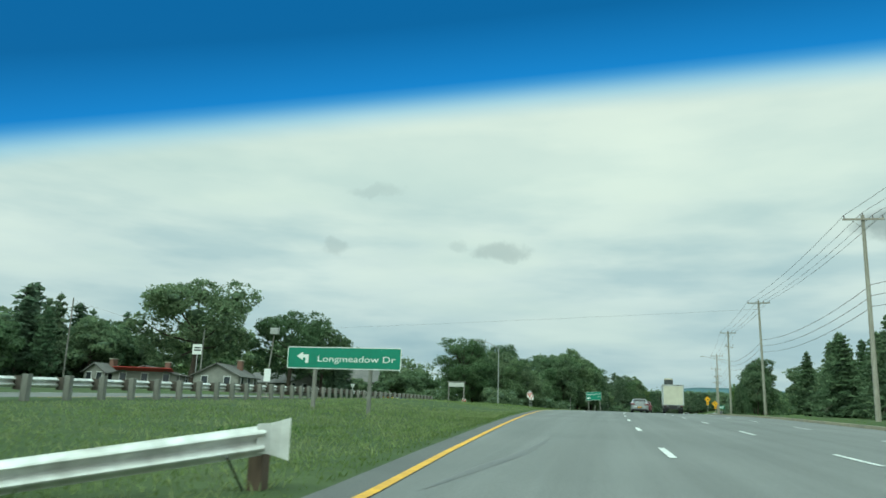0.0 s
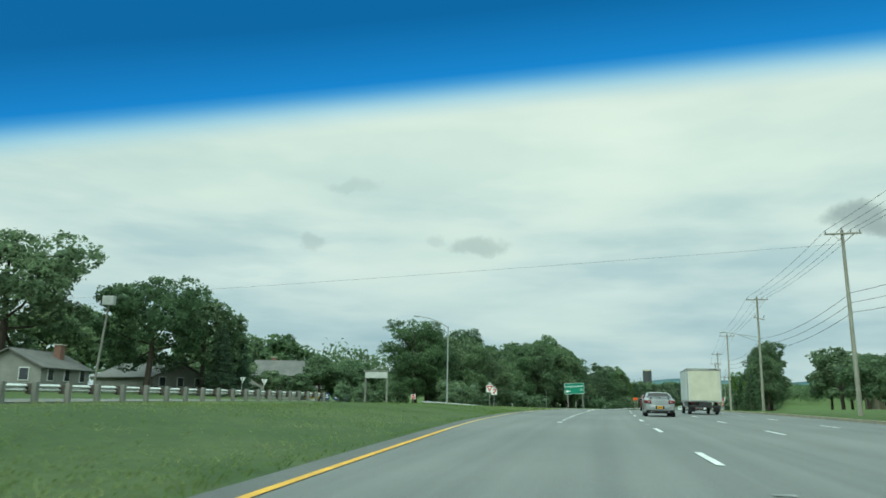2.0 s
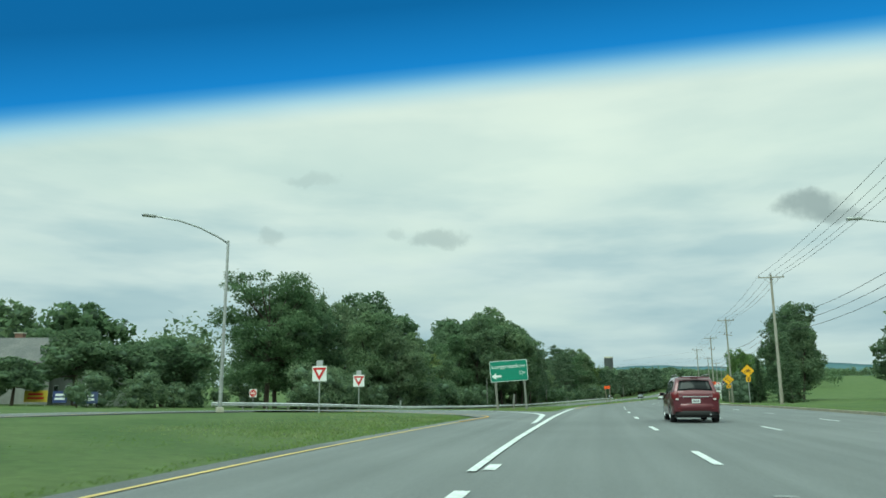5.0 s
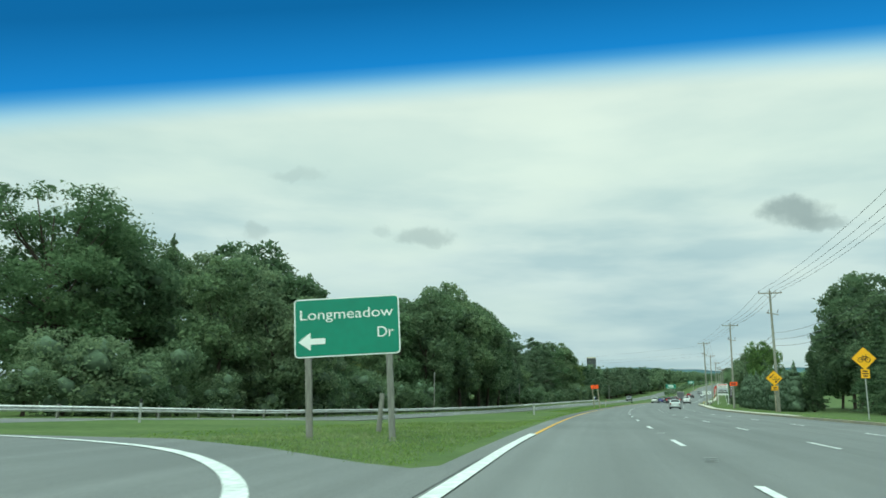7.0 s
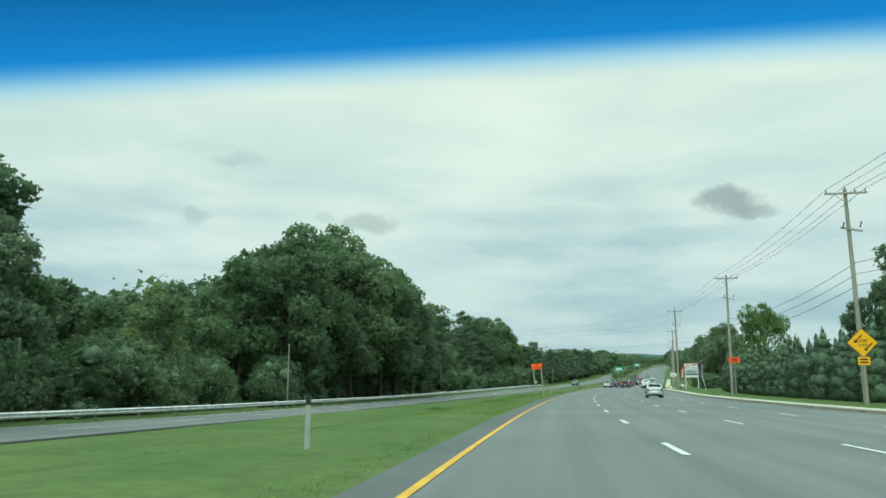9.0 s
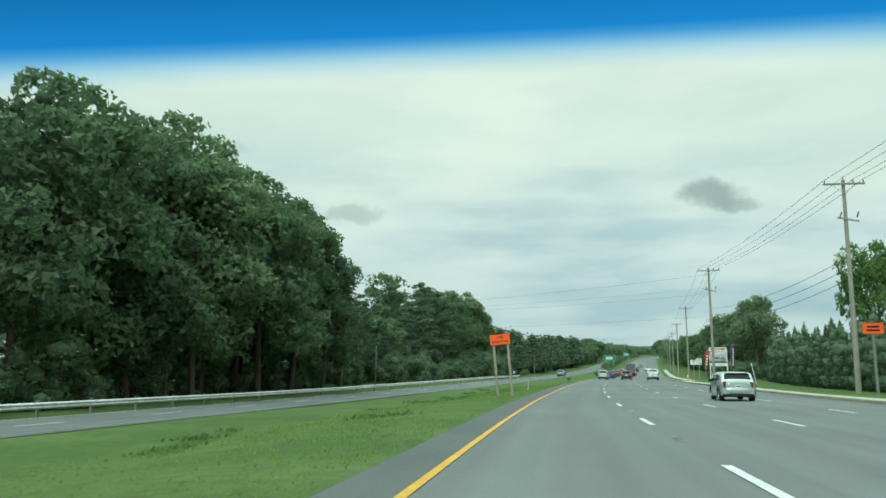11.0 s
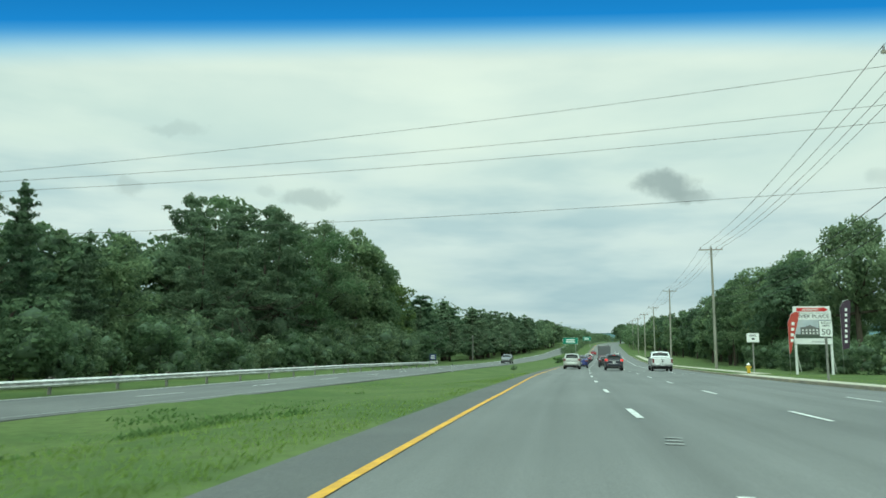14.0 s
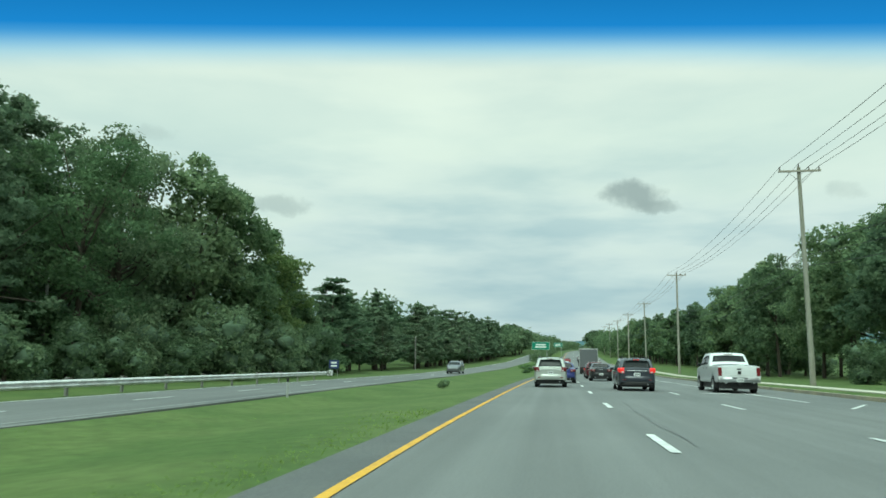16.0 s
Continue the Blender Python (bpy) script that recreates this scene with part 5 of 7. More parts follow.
flare.matrix_basis = stand(7.5, -4.83, -48, 0.0)
anchor = part("anchor_strut", rod((-0.1, -0.9, 0.4), (-0.25, -0.2, 0.02), 0.012, None, 8), M_TRIM, g3)
anchor.matrix_basis = stand(7.6, -4.72, 0, 0.0)


# ---- signs ----
M_SIDING = material("pale siding", (0.24, 0.24, 0.22), rough=0.8, vary=0.1, scale=2, second=(0.2, 0.2, 0.185))


def lettering(parent, text, x, z, w, h, mat, y, name="lettering"):
    """Words in a box w wide and h high (height of the capitals), centred on x, z, facing -y."""
    cu = bpy.data.curves.new(name, "FONT")
    cu.body, cu.size, cu.extrude = text, 1.0, 0.01
    tmp = bpy.data.objects.new(name, cu)
    scene.collection.objects.link(tmp)
    me = bpy.data.meshes.new_from_object(tmp.evaluated_get(bpy.context.evaluated_depsgraph_get()))
    bpy.data.objects.remove(tmp)
    bpy.data.curves.remove(cu)
    co = np.zeros(len(me.vertices) * 3)
    me.vertices.foreach_get("co", co)
    co = co.reshape(-1, 3)
    lo, hi = co[:, 0].min(), co[:, 0].max()
    cap = 0.69
    new_co = np.stack([x + ((co[:, 0] - lo) / (hi - lo) - 0.5) * w, y - 0.004 - 0.2 * co[:, 2], z + (co[:, 1] / cap - 0.5) * h], 1)
    me.vertices.foreach_set("co", new_co.ravel())
    me.update()
    me.materials.clear()
    me.materials.append(mat)
    ob = new(name, me)
    ob.parent = parent
    return ob


def flat(name, pts, y, mat, parent, thick=0.006):
    """A flat shape in the plane of a sign, from x, z corners."""
    bm = bmesh.new()
    a = [bm.verts.new((x, y, z)) for x, z in pts]
    b = [bm.verts.new((x, y + thick, z)) for x, z in pts]
    bm.faces.new(a)
    bm.faces.new(b[::-1])
    for i in range(len(pts)):
        j = (i + 1) % len(pts)
        bm.faces.new((a[j], a[i], b[i], b[j]))
    bmesh.ops.recalc_face_normals(bm, faces=bm.faces)
    return part(name, bm, mat, parent)


def rounded(w, h, r, x=0.0, z=0.0, n=5):
    pts = []
    for cx, cz, a0 in ((w / 2 - r, h / 2 - r, 0), (-w / 2 + r, h / 2 - r, 90), (-w / 2 + r, -h / 2 + r, 180), (w / 2 - r, -h / 2 + r, 270)):
        for k in range(n):
            a = radians(a0 + 90 * k / (n - 1))
            pts.append((x + cx + r * math.cos(a), z + cz + r * math.sin(a)))
    return pts


def bars(parent, x, z, w, h, n, y, mat):
    for k in range(n):
        f = w * (0.8 + 0.2 * math.sin(k * 2.7))
        part("text_bar", box((f, 0.004, h * 0.55 / n), (x, y, z + h / 2 - h * (k + 0.5) / n)), mat, parent)


def sign(name, label, s, d, turn=0.0, category="road sign", lift=None, group=""):
    t = tagged(new(name), label, category, group)
    t.matrix_basis = stand(s, d, turn, lift)
    return t


def board(t, w, h, z, mat, border=None, r=0.08, x=0.0, y=-0.03, rim=0.035):
    p = flat("panel", rounded(w, h, r, x, z), y, border or mat, t, 0.02)
    flat("face", rounded(w - 2 * rim, h - 2 * rim, max(r - rim, 0.01), x, z), y - 0.004, mat, p, 0.004)
    flat("panel_back", rounded(w - 0.01, h - 0.01, r, x, z), y + 0.021, M_ALU, p, 0.004)
    for k in (-1, 1):
        part("stiffener", box((w * 0.92, 0.03, 0.06), (x, y + 0.035, z + k * h * 0.28)), M_ALU, p)
    return p


def post(t, x, top, mat=None, size=(0.14, 0.1), y=0.045, base=-0.3):
    return part("post", box((size[0], size[1], top - base), (x, y, (top + base) / 2)), mat or M_POST, t, bevel=0.006)


# first green sign, long and low
t = sign("street_name_sign", "long green street name sign on two timber posts", 30, -11.9, lift=0.0)
for x in (-1.25, 1.2):
    post(t, x, 2.75, M_WOOD_G, (0.15, 0.12), base=-0.2)
p = board(t, 5.05, 0.92, 2.36, M_GREEN, M_SIGNW)
lettering(p, "Longmeadow Dr", 0.57, 2.33, 3.42, 0.255, M_SIGNW, -0.036)
flat("arrow", [(-2.1, 2.42), (-1.82, 2.6), (-1.82, 2.49), (-1.56, 2.49), (-1.56, 2.14), (-1.7, 2.14), (-1.7, 2.36), (-1.82, 2.36), (-1.82, 2.25)], -0.04, M_SIGNW, p)
# second green sign at the crossing
t = sign("street_name_sign", "green street name sign with a white arrow on two posts", 150.8, -8.5, 8, lift=0.0)
t.matrix_basis = t.matrix_basis @ pose(0, 0, 0, 0, -3.5, 0)
for x in (-1.09, 1.13):
    post(t, x, 3.5, M_WOOD_G, (0.17, 0.12), base=-0.2)
p = board(t, 2.9, 1.6, 2.97, M_GREEN, M_SIGNW, 0.12)
lettering(p, "Longmeadow", 0.0, 3.33, 2.56, 0.27, M_SIGNW, -0.036)
lettering(p, "Dr", 1.06, 2.78, 0.44, 0.28, M_SIGNW, -0.036)
flat("arrow", [(-1.34, 2.6), (-1.0, 2.85), (-1.0, 2.68), (-0.6, 2.68), (-0.6, 2.52), (-1.0, 2.52), (-1.0, 2.35)], -0.04, M_SIGNW, p)
# back of a sign structure in the median
M_BOARD = material("weathered pale board", (0.44, 0.45, 0.43), rough=0.7, vary=0.12, scale=3)
t = sign("sign_frame", "white blank sign board under a grey beam on two posts", 108.2, -24.9)
for x in (-1.15, 1.15):
    post(t, x, 3.05, M_WOOD_G, (0.16, 0.14))
part("beam", box((2.8, 0.14, 0.14), (0, -0.02, 3.1)), M_WOOD_G, t, bevel=0.01)
part("panel", box((2.35, 0.05, 0.6), (0, -0.05, 2.7)), M_BOARD, t, "pale grey blank board", 0.01)
# end road work sign
t = sign("road_work_sign", "bright orange road work sign on two tall timber posts", 255.1, -5.92, -12, lift=0.0)
t.matrix_basis = t.matrix_basis @ pose(0, 0, 0, 0, -5, 0)
for x in (-0.44, 0.44):
    post(t, x, 3.2, M_POST, (0.13, 0.09), base=-0.4)
p = board(t, 1.26, 0.64, 3.28, M_ORANGE, M_BLACK, 0.03, rim=0.014)
lettering(p, "END", 0.03, 3.42, 0.30, 0.14, M_BLACK, -0.036)
lettering(p, "ROAD WORK", 0.0, 3.15, 1.0, 0.14, M_BLACK, -0.036)
t = sign("road_work_sign", "small bright orange sign on a post by the hedge", 257.5, 15.0, lift=0.2)
post(t, 0, 3.6, M_WOOD_G)
p = board(t, 1.15, 0.62, 3.75, M_ORANGE, M_BLACK, 0.03, rim=0.015)
bars(p, 0, 3.75, 0.8, 0.4, 2, -0.038, M_BLACK)


def diamond(t, w, z, mat):
    q = w / 2 ** 0.5
    p = flat("panel", [(0, z - q), (q, z), (0, z + q), (-q, z)], -0.03, M_BLACK, t, 0.02)
    k = q - 0.04
    flat("face", [(0, z - k), (k, z), (0, z + k), (-k, z)], -0.034, mat, p, 0.004)
    flat("panel_back", [(0, z - k), (k, z), (0, z + k), (-k, z)], -0.008, M_ALU, p, 0.004)
    return p


t = sign("lane_ends_sign", "yellow diamond lane ends sign with a plate below", 218.4, 15.2, lift=0.2)
post(t, 0, 4.2, M_POST, (0.1, 0.1))
p = diamond(t, 1.22, 3.55, M_SYELLOW)
lettering(p, "LANE", 0.0, 3.68, 0.5, 0.16, M_BLACK, -0.04)
lettering(p, "ENDS", 0.05, 3.42, 0.5, 0.16, M_BLACK, -0.04)
for x, z in ((-0.24, 3.78), (0.30, 3.32)):
    flat("arrow", [(x + 0.2, z + 0.24), (x + 0.25, z + 0.19), (x - 0.08, z - 0.14), (x - 0.02, z - 0.2), (x - 0.24, z - 0.26), (x - 0.19, z - 0.04), (x - 0.13, z - 0.1)], -0.042, M_BLACK, p)
q = board(t, 0.7, 0.5, 2.5, M_SYELLOW, M_BLACK, 0.04, rim=0.015)
bars(q, 0, 2.5, 0.52, 0.34, 2, -0.038, M_BLACK)
t = sign("bicycle_sign", "yellow diamond bicycle warning sign with a plate below", 179.8, 13.2, lift=0.2)
post(t, 0, 4.0, M_STEEL, (0.06, 0.06))
p = diamond(t, 1.0, 3.5, M_SYELLOW)
for x in (-0.2, 0.2):
    ring = bmesh.new()
    for k in range(16):
        a0, a1 = 6.2832 * k / 16, 6.2832 * (k + 1) / 16
        vs = [ring.verts.new((x + r * math.cos(a), -0.042, 3.42 + r * math.sin(a))) for a, r in ((a0, 0.15), (a0, 0.115), (a1, 0.115), (a1, 0.15))]
        ring.faces.new(vs)
    part("wheel_mark", ring, M_BLACK, p)
for a, b in (((-0.2, 3.42), (-0.06, 3.62)), ((-0.06, 3.62), (0.14, 3.62)), ((0.14, 3.62), (0.2, 3.42)), ((0.0, 3.42), (0.13, 3.6)), ((0.0, 3.42), (-0.2, 3.42)), ((0.0, 3.42), (-0.08, 3.68)), ((0.14, 3.62), (0.1, 3.72))):
    part("frame_mark", rod((a[0], -0.042, a[1]), (b[0], -0.042, b[1]), 0.017, None, 6), M_BLACK, p)
q = board(t, 0.5, 0.56, 2.62, M_SYELLOW, M_BLACK, 0.04, rim=0.015)
bars(q, 0, 2.62, 0.36, 0.42, 3, -0.038, M_BLACK)
# yield and no entry signs at the crossing
for s, d in ((137.4, -18.9), (151.6, -21.2)):
    t = sign("yield_sign", "red and white triangular yield sign on a steel post", s, d, group="yield signs")
    post(t, 0, 3.1, M_STEEL, (0.06, 0.06))
    board(t, 0.95, 0.95, 2.35, M_SIGNW, None, 0.03, y=-0.02)
    p = flat("panel", [(0, 1.92), (0.46, 2.72), (-0.46, 2.72)], -0.05, M_RED, t, 0.015)
    flat("face", [(0, 2.2), (0.22, 2.58), (-0.22, 2.58)], -0.054, M_SIGNW, p, 0.004)
    board(t, 0.42, 0.34, 3.0, M_ALU, None, 0.02, y=-0.03)
t = sign("no_entry_sign", "square white sign with a red no-entry disc", 171.7, -41.2)
post(t, 0, 2.2, M_STEEL, (0.06, 0.06))
p = board(t, 0.9, 0.9, 1.8, M_SIGNW, None, 0.04)
flat("disc", [(0.41 * math.cos(6.2832 * k / 24), 1.8 + 0.41 * math.sin(6.2832 * k / 24)) for k in range(24)], -0.042, M_RED, p)
part("bar", box((0.6, 0.006, 0.12), (0, -0.046, 1.8)), M_SIGNW, p)
lettering(p, "DO NOT", 0, 2.0, 0.46, 0.1, M_SIGNW, -0.044)
lettering(p, "ENTER", 0, 1.6, 0.4, 0.1, M_SIGNW, -0.044)
for s, d, top in ((117, -42, 2.4), (119, -46, 2.6)):
    t = sign("yield_sign", "back of a triangular sign on a steel post", s, d, 170, group="far-side signs")
    post(t, 0, top, M_STEEL, (0.06, 0.06))
    flat("panel", [(0, top - 0.85), (0.46, top - 0.05), (-0.46, top - 0.05)], -0.04, M_SIGNW, t, 0.01)
t = sign("street_sign", "small grey sign board on a post by the guardrail", 49.7, -24.9)
post(t, 0, 1.95, M_WOOD_G, (0.08, 0.08))
board(t, 0.5, 0.9, 1.5, M_SIGNW, None, 0.03)

# right-hand signs
t = sign("speed_limit_sign", "white speed limit sign on a wooden post", 313, 11.67, lift=0.2)
post(t, 0, 3.0, M_WOOD_G, (0.1, 0.1))
p = board(t, 0.66, 0.84, 2.62, M_SIGNW, M_BLACK, 0.05, rim=0.018)
lettering(p, "SPEED", 0, 2.92, 0.44, 0.10, M_BLACK, -0.04)
lettering(p, "LIMIT", 0, 2.77, 0.38, 0.10, M_BLACK, -0.04)
lettering(p, "50", 0, 2.46, 0.42, 0.29, M_BLACK, -0.04)
t = sign("notice_sign", "small white notice sign on a thin wooden post", 335.2, 12.78, lift=0.0)
post(t, 0, 2.9, M_WOOD_G, (0.09, 0.09))
p = board(t, 0.95, 0.72, 2.95, M_SIGNW, None, 0.03)
bars(p, 0, 3.12, 0.6, 0.16, 2, -0.038, M_BLACK)
flat("mark", rounded(0.22, 0.16, 0.05, 0.02, 2.86), -0.04, M_BLACK, p)
t = sign("development_sign", "large white property sign with a building picture", 330.5, 16.0, -4, "billboard", lift=0.35)
M_FRAME = material("white painted timber", (0.66, 0.67, 0.66), rough=0.6, vary=0.08, scale=4)
for x in (-1.2, 1.2):
    post(t, x, 4.45, M_FRAME, (0.16, 0.12), 0.06)
    part("prop", rod((x, 0.1, 1.6), (x + 0.5, 1.2, 0), 0.04, None, 8), M_FRAME, t)
hd = part("header_board", box((2.5, 0.06, 0.5), (-0.05, -0.03, 4.55)), M_FRAME, t, "white header board with a red arrow", 0.01)
flat("arrow", [(-1.05, 4.42), (0.75, 4.42), (0.75, 4.36), (1.08, 4.55), (0.75, 4.74), (0.75, 4.68), (-1.05, 4.68)], -0.068, M_RED, hd)
bars(hd, -0.1, 4.55, 1.3, 0.16, 2, -0.075, M_SIGNW)
bd = part("board", box((2.55, 0.05, 2.25), (0, -0.02, 3.15)), M_FRAME, t, "", 0.008)
lettering(bd, "RIVER PLACE", 0, 4.06, 2.25, 0.26, M_BLACK, -0.05)
M_PSKY = material("printed sky", (0.34, 0.40, 0.46), rough=0.5, vary=0.1, scale=2, second=(0.42, 0.45, 0.48))
M_PBLD = material("printed building", (0.13, 0.13, 0.13), rough=0.5, vary=0.2, scale=8)
M_PLAWN = material("printed lawn", (0.05, 0.07, 0.05), rough=0.5, vary=0.2, scale=8)
pic = part("picture", box((2.42, 0.006, 1.36), (0, -0.05, 3.13)), M_PSKY, bd, "printed picture of a long low building")
flat("picture_lawn", [(-1.2, 2.46), (1.2, 2.46), (1.2, 2.7), (-1.2, 2.75)], -0.06, M_PLAWN, pic)
flat("picture_building", [(-0.85, 2.7), (0.95, 2.7), (1.0, 3.12), (0.72, 3.38), (0.3, 3.2), (-0.2, 3.42), (-0.5, 3.3), (-0.85, 3.24)], -0.064, M_PBLD, pic)
for k in range(7):
    for z in (2.82, 3.04):
        part("picture_window", box((0.11, 0.004, 0.12), (-0.68 + 0.24 * k, -0.068, z)), M_FRAME, pic)
ft = part("footer_board", box((2.5, 0.02, 0.36), (0, -0.05, 2.2)), M_SIGNW, bd, "white footer with small print", 0.006)
bars(ft, 0.35, 2.2, 1.2, 0.14, 2, -0.064, M_ALU)
M_FLAG = material("faded red flag cloth", (0.42, 0.06, 0.045), rough=0.9, vary=0.15, scale=5)
t = sign("feather_flag", "faded red feather flag on a bent thin pole", 329, 13.9, category="flag", lift=0.3)
tube("flag_pole", [(0.05, 0, -0.1), (0.02, 0, 2.0), (0.0, 0, 3.6), (0.3, 0, 4.25), (0.62, 0, 4.35)], 0.02, M_STEEL, t, 6)
fl = flat("flag_cloth", [(0.02, 1.2), (0.16, 1.55), (0.5, 2.9), (0.72, 3.75), (0.85, 4.32), (0.5, 4.36), (0.2, 4.12), (0.02, 3.6), (0.03, 2.4)], -0.012, M_FLAG, t, 0.01)
for z in (3.5, 3.1, 2.7, 2.3):
    part("text_bar", box((0.2, 0.004, 0.22), (0.25 + (z - 2.3) * 0.1, -0.02, z)), M_SIGNW, fl)
M_FLAGD = material("dark plum flag cloth", (0.05, 0.03, 0.05), rough=0.9, vary=0.15, scale=5)
t = sign("feather_flag", "tall dark plum feather flag with pale bars", 329.5, 17.6, category="flag", lift=0.35)
tube("flag_pole", [(0.05, 0, -0.1), (0.02, 0, 2.6), (0.0, 0, 4.6), (0.25, 0, 5.1), (0.6, 0, 5.2)], 0.02, M_STEEL, t, 6)
fl = flat("flag_cloth", [(0.02, 1.6), (0.5, 1.75), (0.62, 3.4), (0.72, 4.6), (0.75, 5.14), (0.45, 5.18), (0.18, 4.98), (0.02, 4.5), (0.03, 3.0)], -0.012, M_FLAGD, t, 0.01)
for k in range(7):
    part("text_bar", box((0.16, 0.004, 0.2), (0.3 + 0.02 * k, -0.02, 2.2 + 0.38 * k)), M_SIGNW, fl)
t = sign("fire_hydrant", "yellow fire hydrant with a pale cap beside the sidewalk", 331.2, 11.55, category="hydrant", lift=0.2)
M_HYD = material("yellow hydrant paint", (0.62, 0.40, 0.04), rough=0.5, vary=0.15, scale=8)
part("barrel", rod((0, 0, 0), (0, 0, 0.6), 0.115, 0.11, 16), M_HYD, t)
part("flange", rod((0, 0, 0.06), (0, 0, 0.1), 0.17, None, 16), M_HYD, t)
part("bonnet", rod((0, 0, 0.6), (0, 0, 0.74), 0.15, 0.07, 16), M_SIGNW, t, "pale grey bonnet")
part("operating_nut", rod((0, 0, 0.74), (0, 0, 0.8), 0.03, None, 6), M_SIGNW, t)
for x in (-1, 1):
    part("outlet", rod((0.09 * x, 0, 0.45), (0.2 * x, 0, 0.45), 0.06, None, 12), M_HYD, t)
part("outlet", rod((0, -0.09, 0.42), (0, -0.22, 0.42), 0.075, None, 12), M_HYD, t)
for x in (-0.28, 0.28):
    t = sign("marker_board", "small black and white marker board on a short post", 303.2, 12.6 + x, category="marker", lift=0.2, group="marker boards")
    post(t, 0, 0.9, M_STEEL, (0.05, 0.04))
    part("panel", box((0.42, 0.02, 0.42), (0, -0.02, 0.38)), M_BLACK, t, bevel=0.006)
    part("panel_top", box((0.42, 0.02, 0.36), (0, -0.02, 0.78)), M_SIGNW, t, bevel=0.006)
    part("arrow", box((0.1, 0.008, 0.28), (0, -0.035, 0.38)), M_SIGNW, t)
t = sign("stake", "thin leaning pale stake in the verge", 299, 16.2, category="stake")
part("stick", rod((0, 0, -0.1), (-0.45, 0, 2.3), 0.035, None, 8), M_SIGNW, t)
# far guide signs
for s, d, w, h, z in ((508, -8.5, 4.6, 2.0, 4.6), (660, -7.0, 4.0, 2.0, 4.4)):
    t = sign("guide_sign", "green guide sign on two posts far along the road", s, d, lift=0.2, group="guide signs")
    post(t, -w * 0.35, z, M_STEEL)
    post(t, w * 0.35, z, M_STEEL)
    p = board(t, w, h, z, M_GREEN, M_SIGNW, 0.12)
    bars(p, 0, z, w * 0.7, h * 0.6, 2, -0.04, M_SIGNW)

M_FADED = material("faded orange reflector", (0.42, 0.17, 0.11), rough=0.6, vary=0.2, scale=9)
# delineator posts and stubs in the median
for s, d, h, tilt in ((184.5, -6.7, 0.95, 0), (269.1, -5.7, 1.0, 6), (340, -12.6, 0.7, 0), (158, -19.5, 0.9, 0)):
    t = sign("delineator", "grey flexible delineator post with a dark top", s, d, category="marker post", group="delineators")
    pst = part("blade", box((0.1, 0.02, h + 0.2), (0, 0, h / 2 - 0.1), pose(0, 0, 0, 0, tilt, 0)), M_STEEL, t, bevel=0.006)
    part("reflector_cap", box((0.105, 0.028, 0.16), (h * math.sin(radians(tilt)), -0.002, h - 0.02)), M_BLACK if tilt < 4 else M_SYELLOW if tilt < 6 else M_FADED, t, bevel=0.004)
t = sign("stub_post", "short grey weathered wooden stub leaning in the grass", 155, -8.95, category="post")
part("stub", rod((0, 0, -0.2), (0.1, 0, 1.2), 0.09, 0.075, 10), M_WOOD_G, t)
# yard signs
M_YS = [material("printed yard sign yellow", (0.55, 0.40, 0.05)), material("printed yard sign blue", (0.03, 0.05, 0.16)), material("printed yard sign navy", (0.04, 0.06, 0.13))]
for k, (d, w) in enumerate(((-52.4, 2.5), (-50.1, 1.5), (-47.6, 2.5))):
    t = sign("yard_sign", "low printed banner sign on short legs in the grass", 152 + k * 0.3, d, group="yard signs")
    post(t, -w * 0.4, 0.5, M_STEEL, (0.03, 0.03))
    post(t, w * 0.4, 0.5, M_STEEL, (0.03, 0.03))
    p = part("panel", box((w, 0.02, 1.05), (0, -0.02, 0.85)), M_YS[k], t, bevel=0.004)
    bars(p, 0, 0.86, w * 0.8, 0.7, 2, -0.035, M_SIGNW if k else M_RED)

t = sign("yard_sign", "blue and white printed sign beside the guardrail end", 379.5, -22.9, group="yard signs")
post(t, -0.35, 1.2, M_STEEL, (0.03, 0.03))
post(t, 0.35, 1.2, M_STEEL, (0.03, 0.03))
p = part("panel", box((0.95, 0.02, 0.8), (0, -0.02, 1.2)), M_YS[1], t, bevel=0.004)
bars(p, 0, 1.2, 0.7, 0.6, 2, -0.035, M_SIGNW)

# ---- houses and tower ----
M_BRICK = material("red brown brick wall", (0.19, 0.10, 0.075), rough=0.9, vary=0.2, scale=9, bump=0.3)
M_SHINGLE = material("grey roof shingles", (0.13, 0.125, 0.12), rough=0.9, vary=0.2, scale=5, bump=0.3, second=(0.1, 0.1, 0.098))
M_WINDOW = material("window glass", (0.03, 0.035, 0.04), rough=0.08, spec=0.7)
M_AWNING = material("red awning", (0.36, 0.035, 0.03), rough=0.8, vary=0.12)


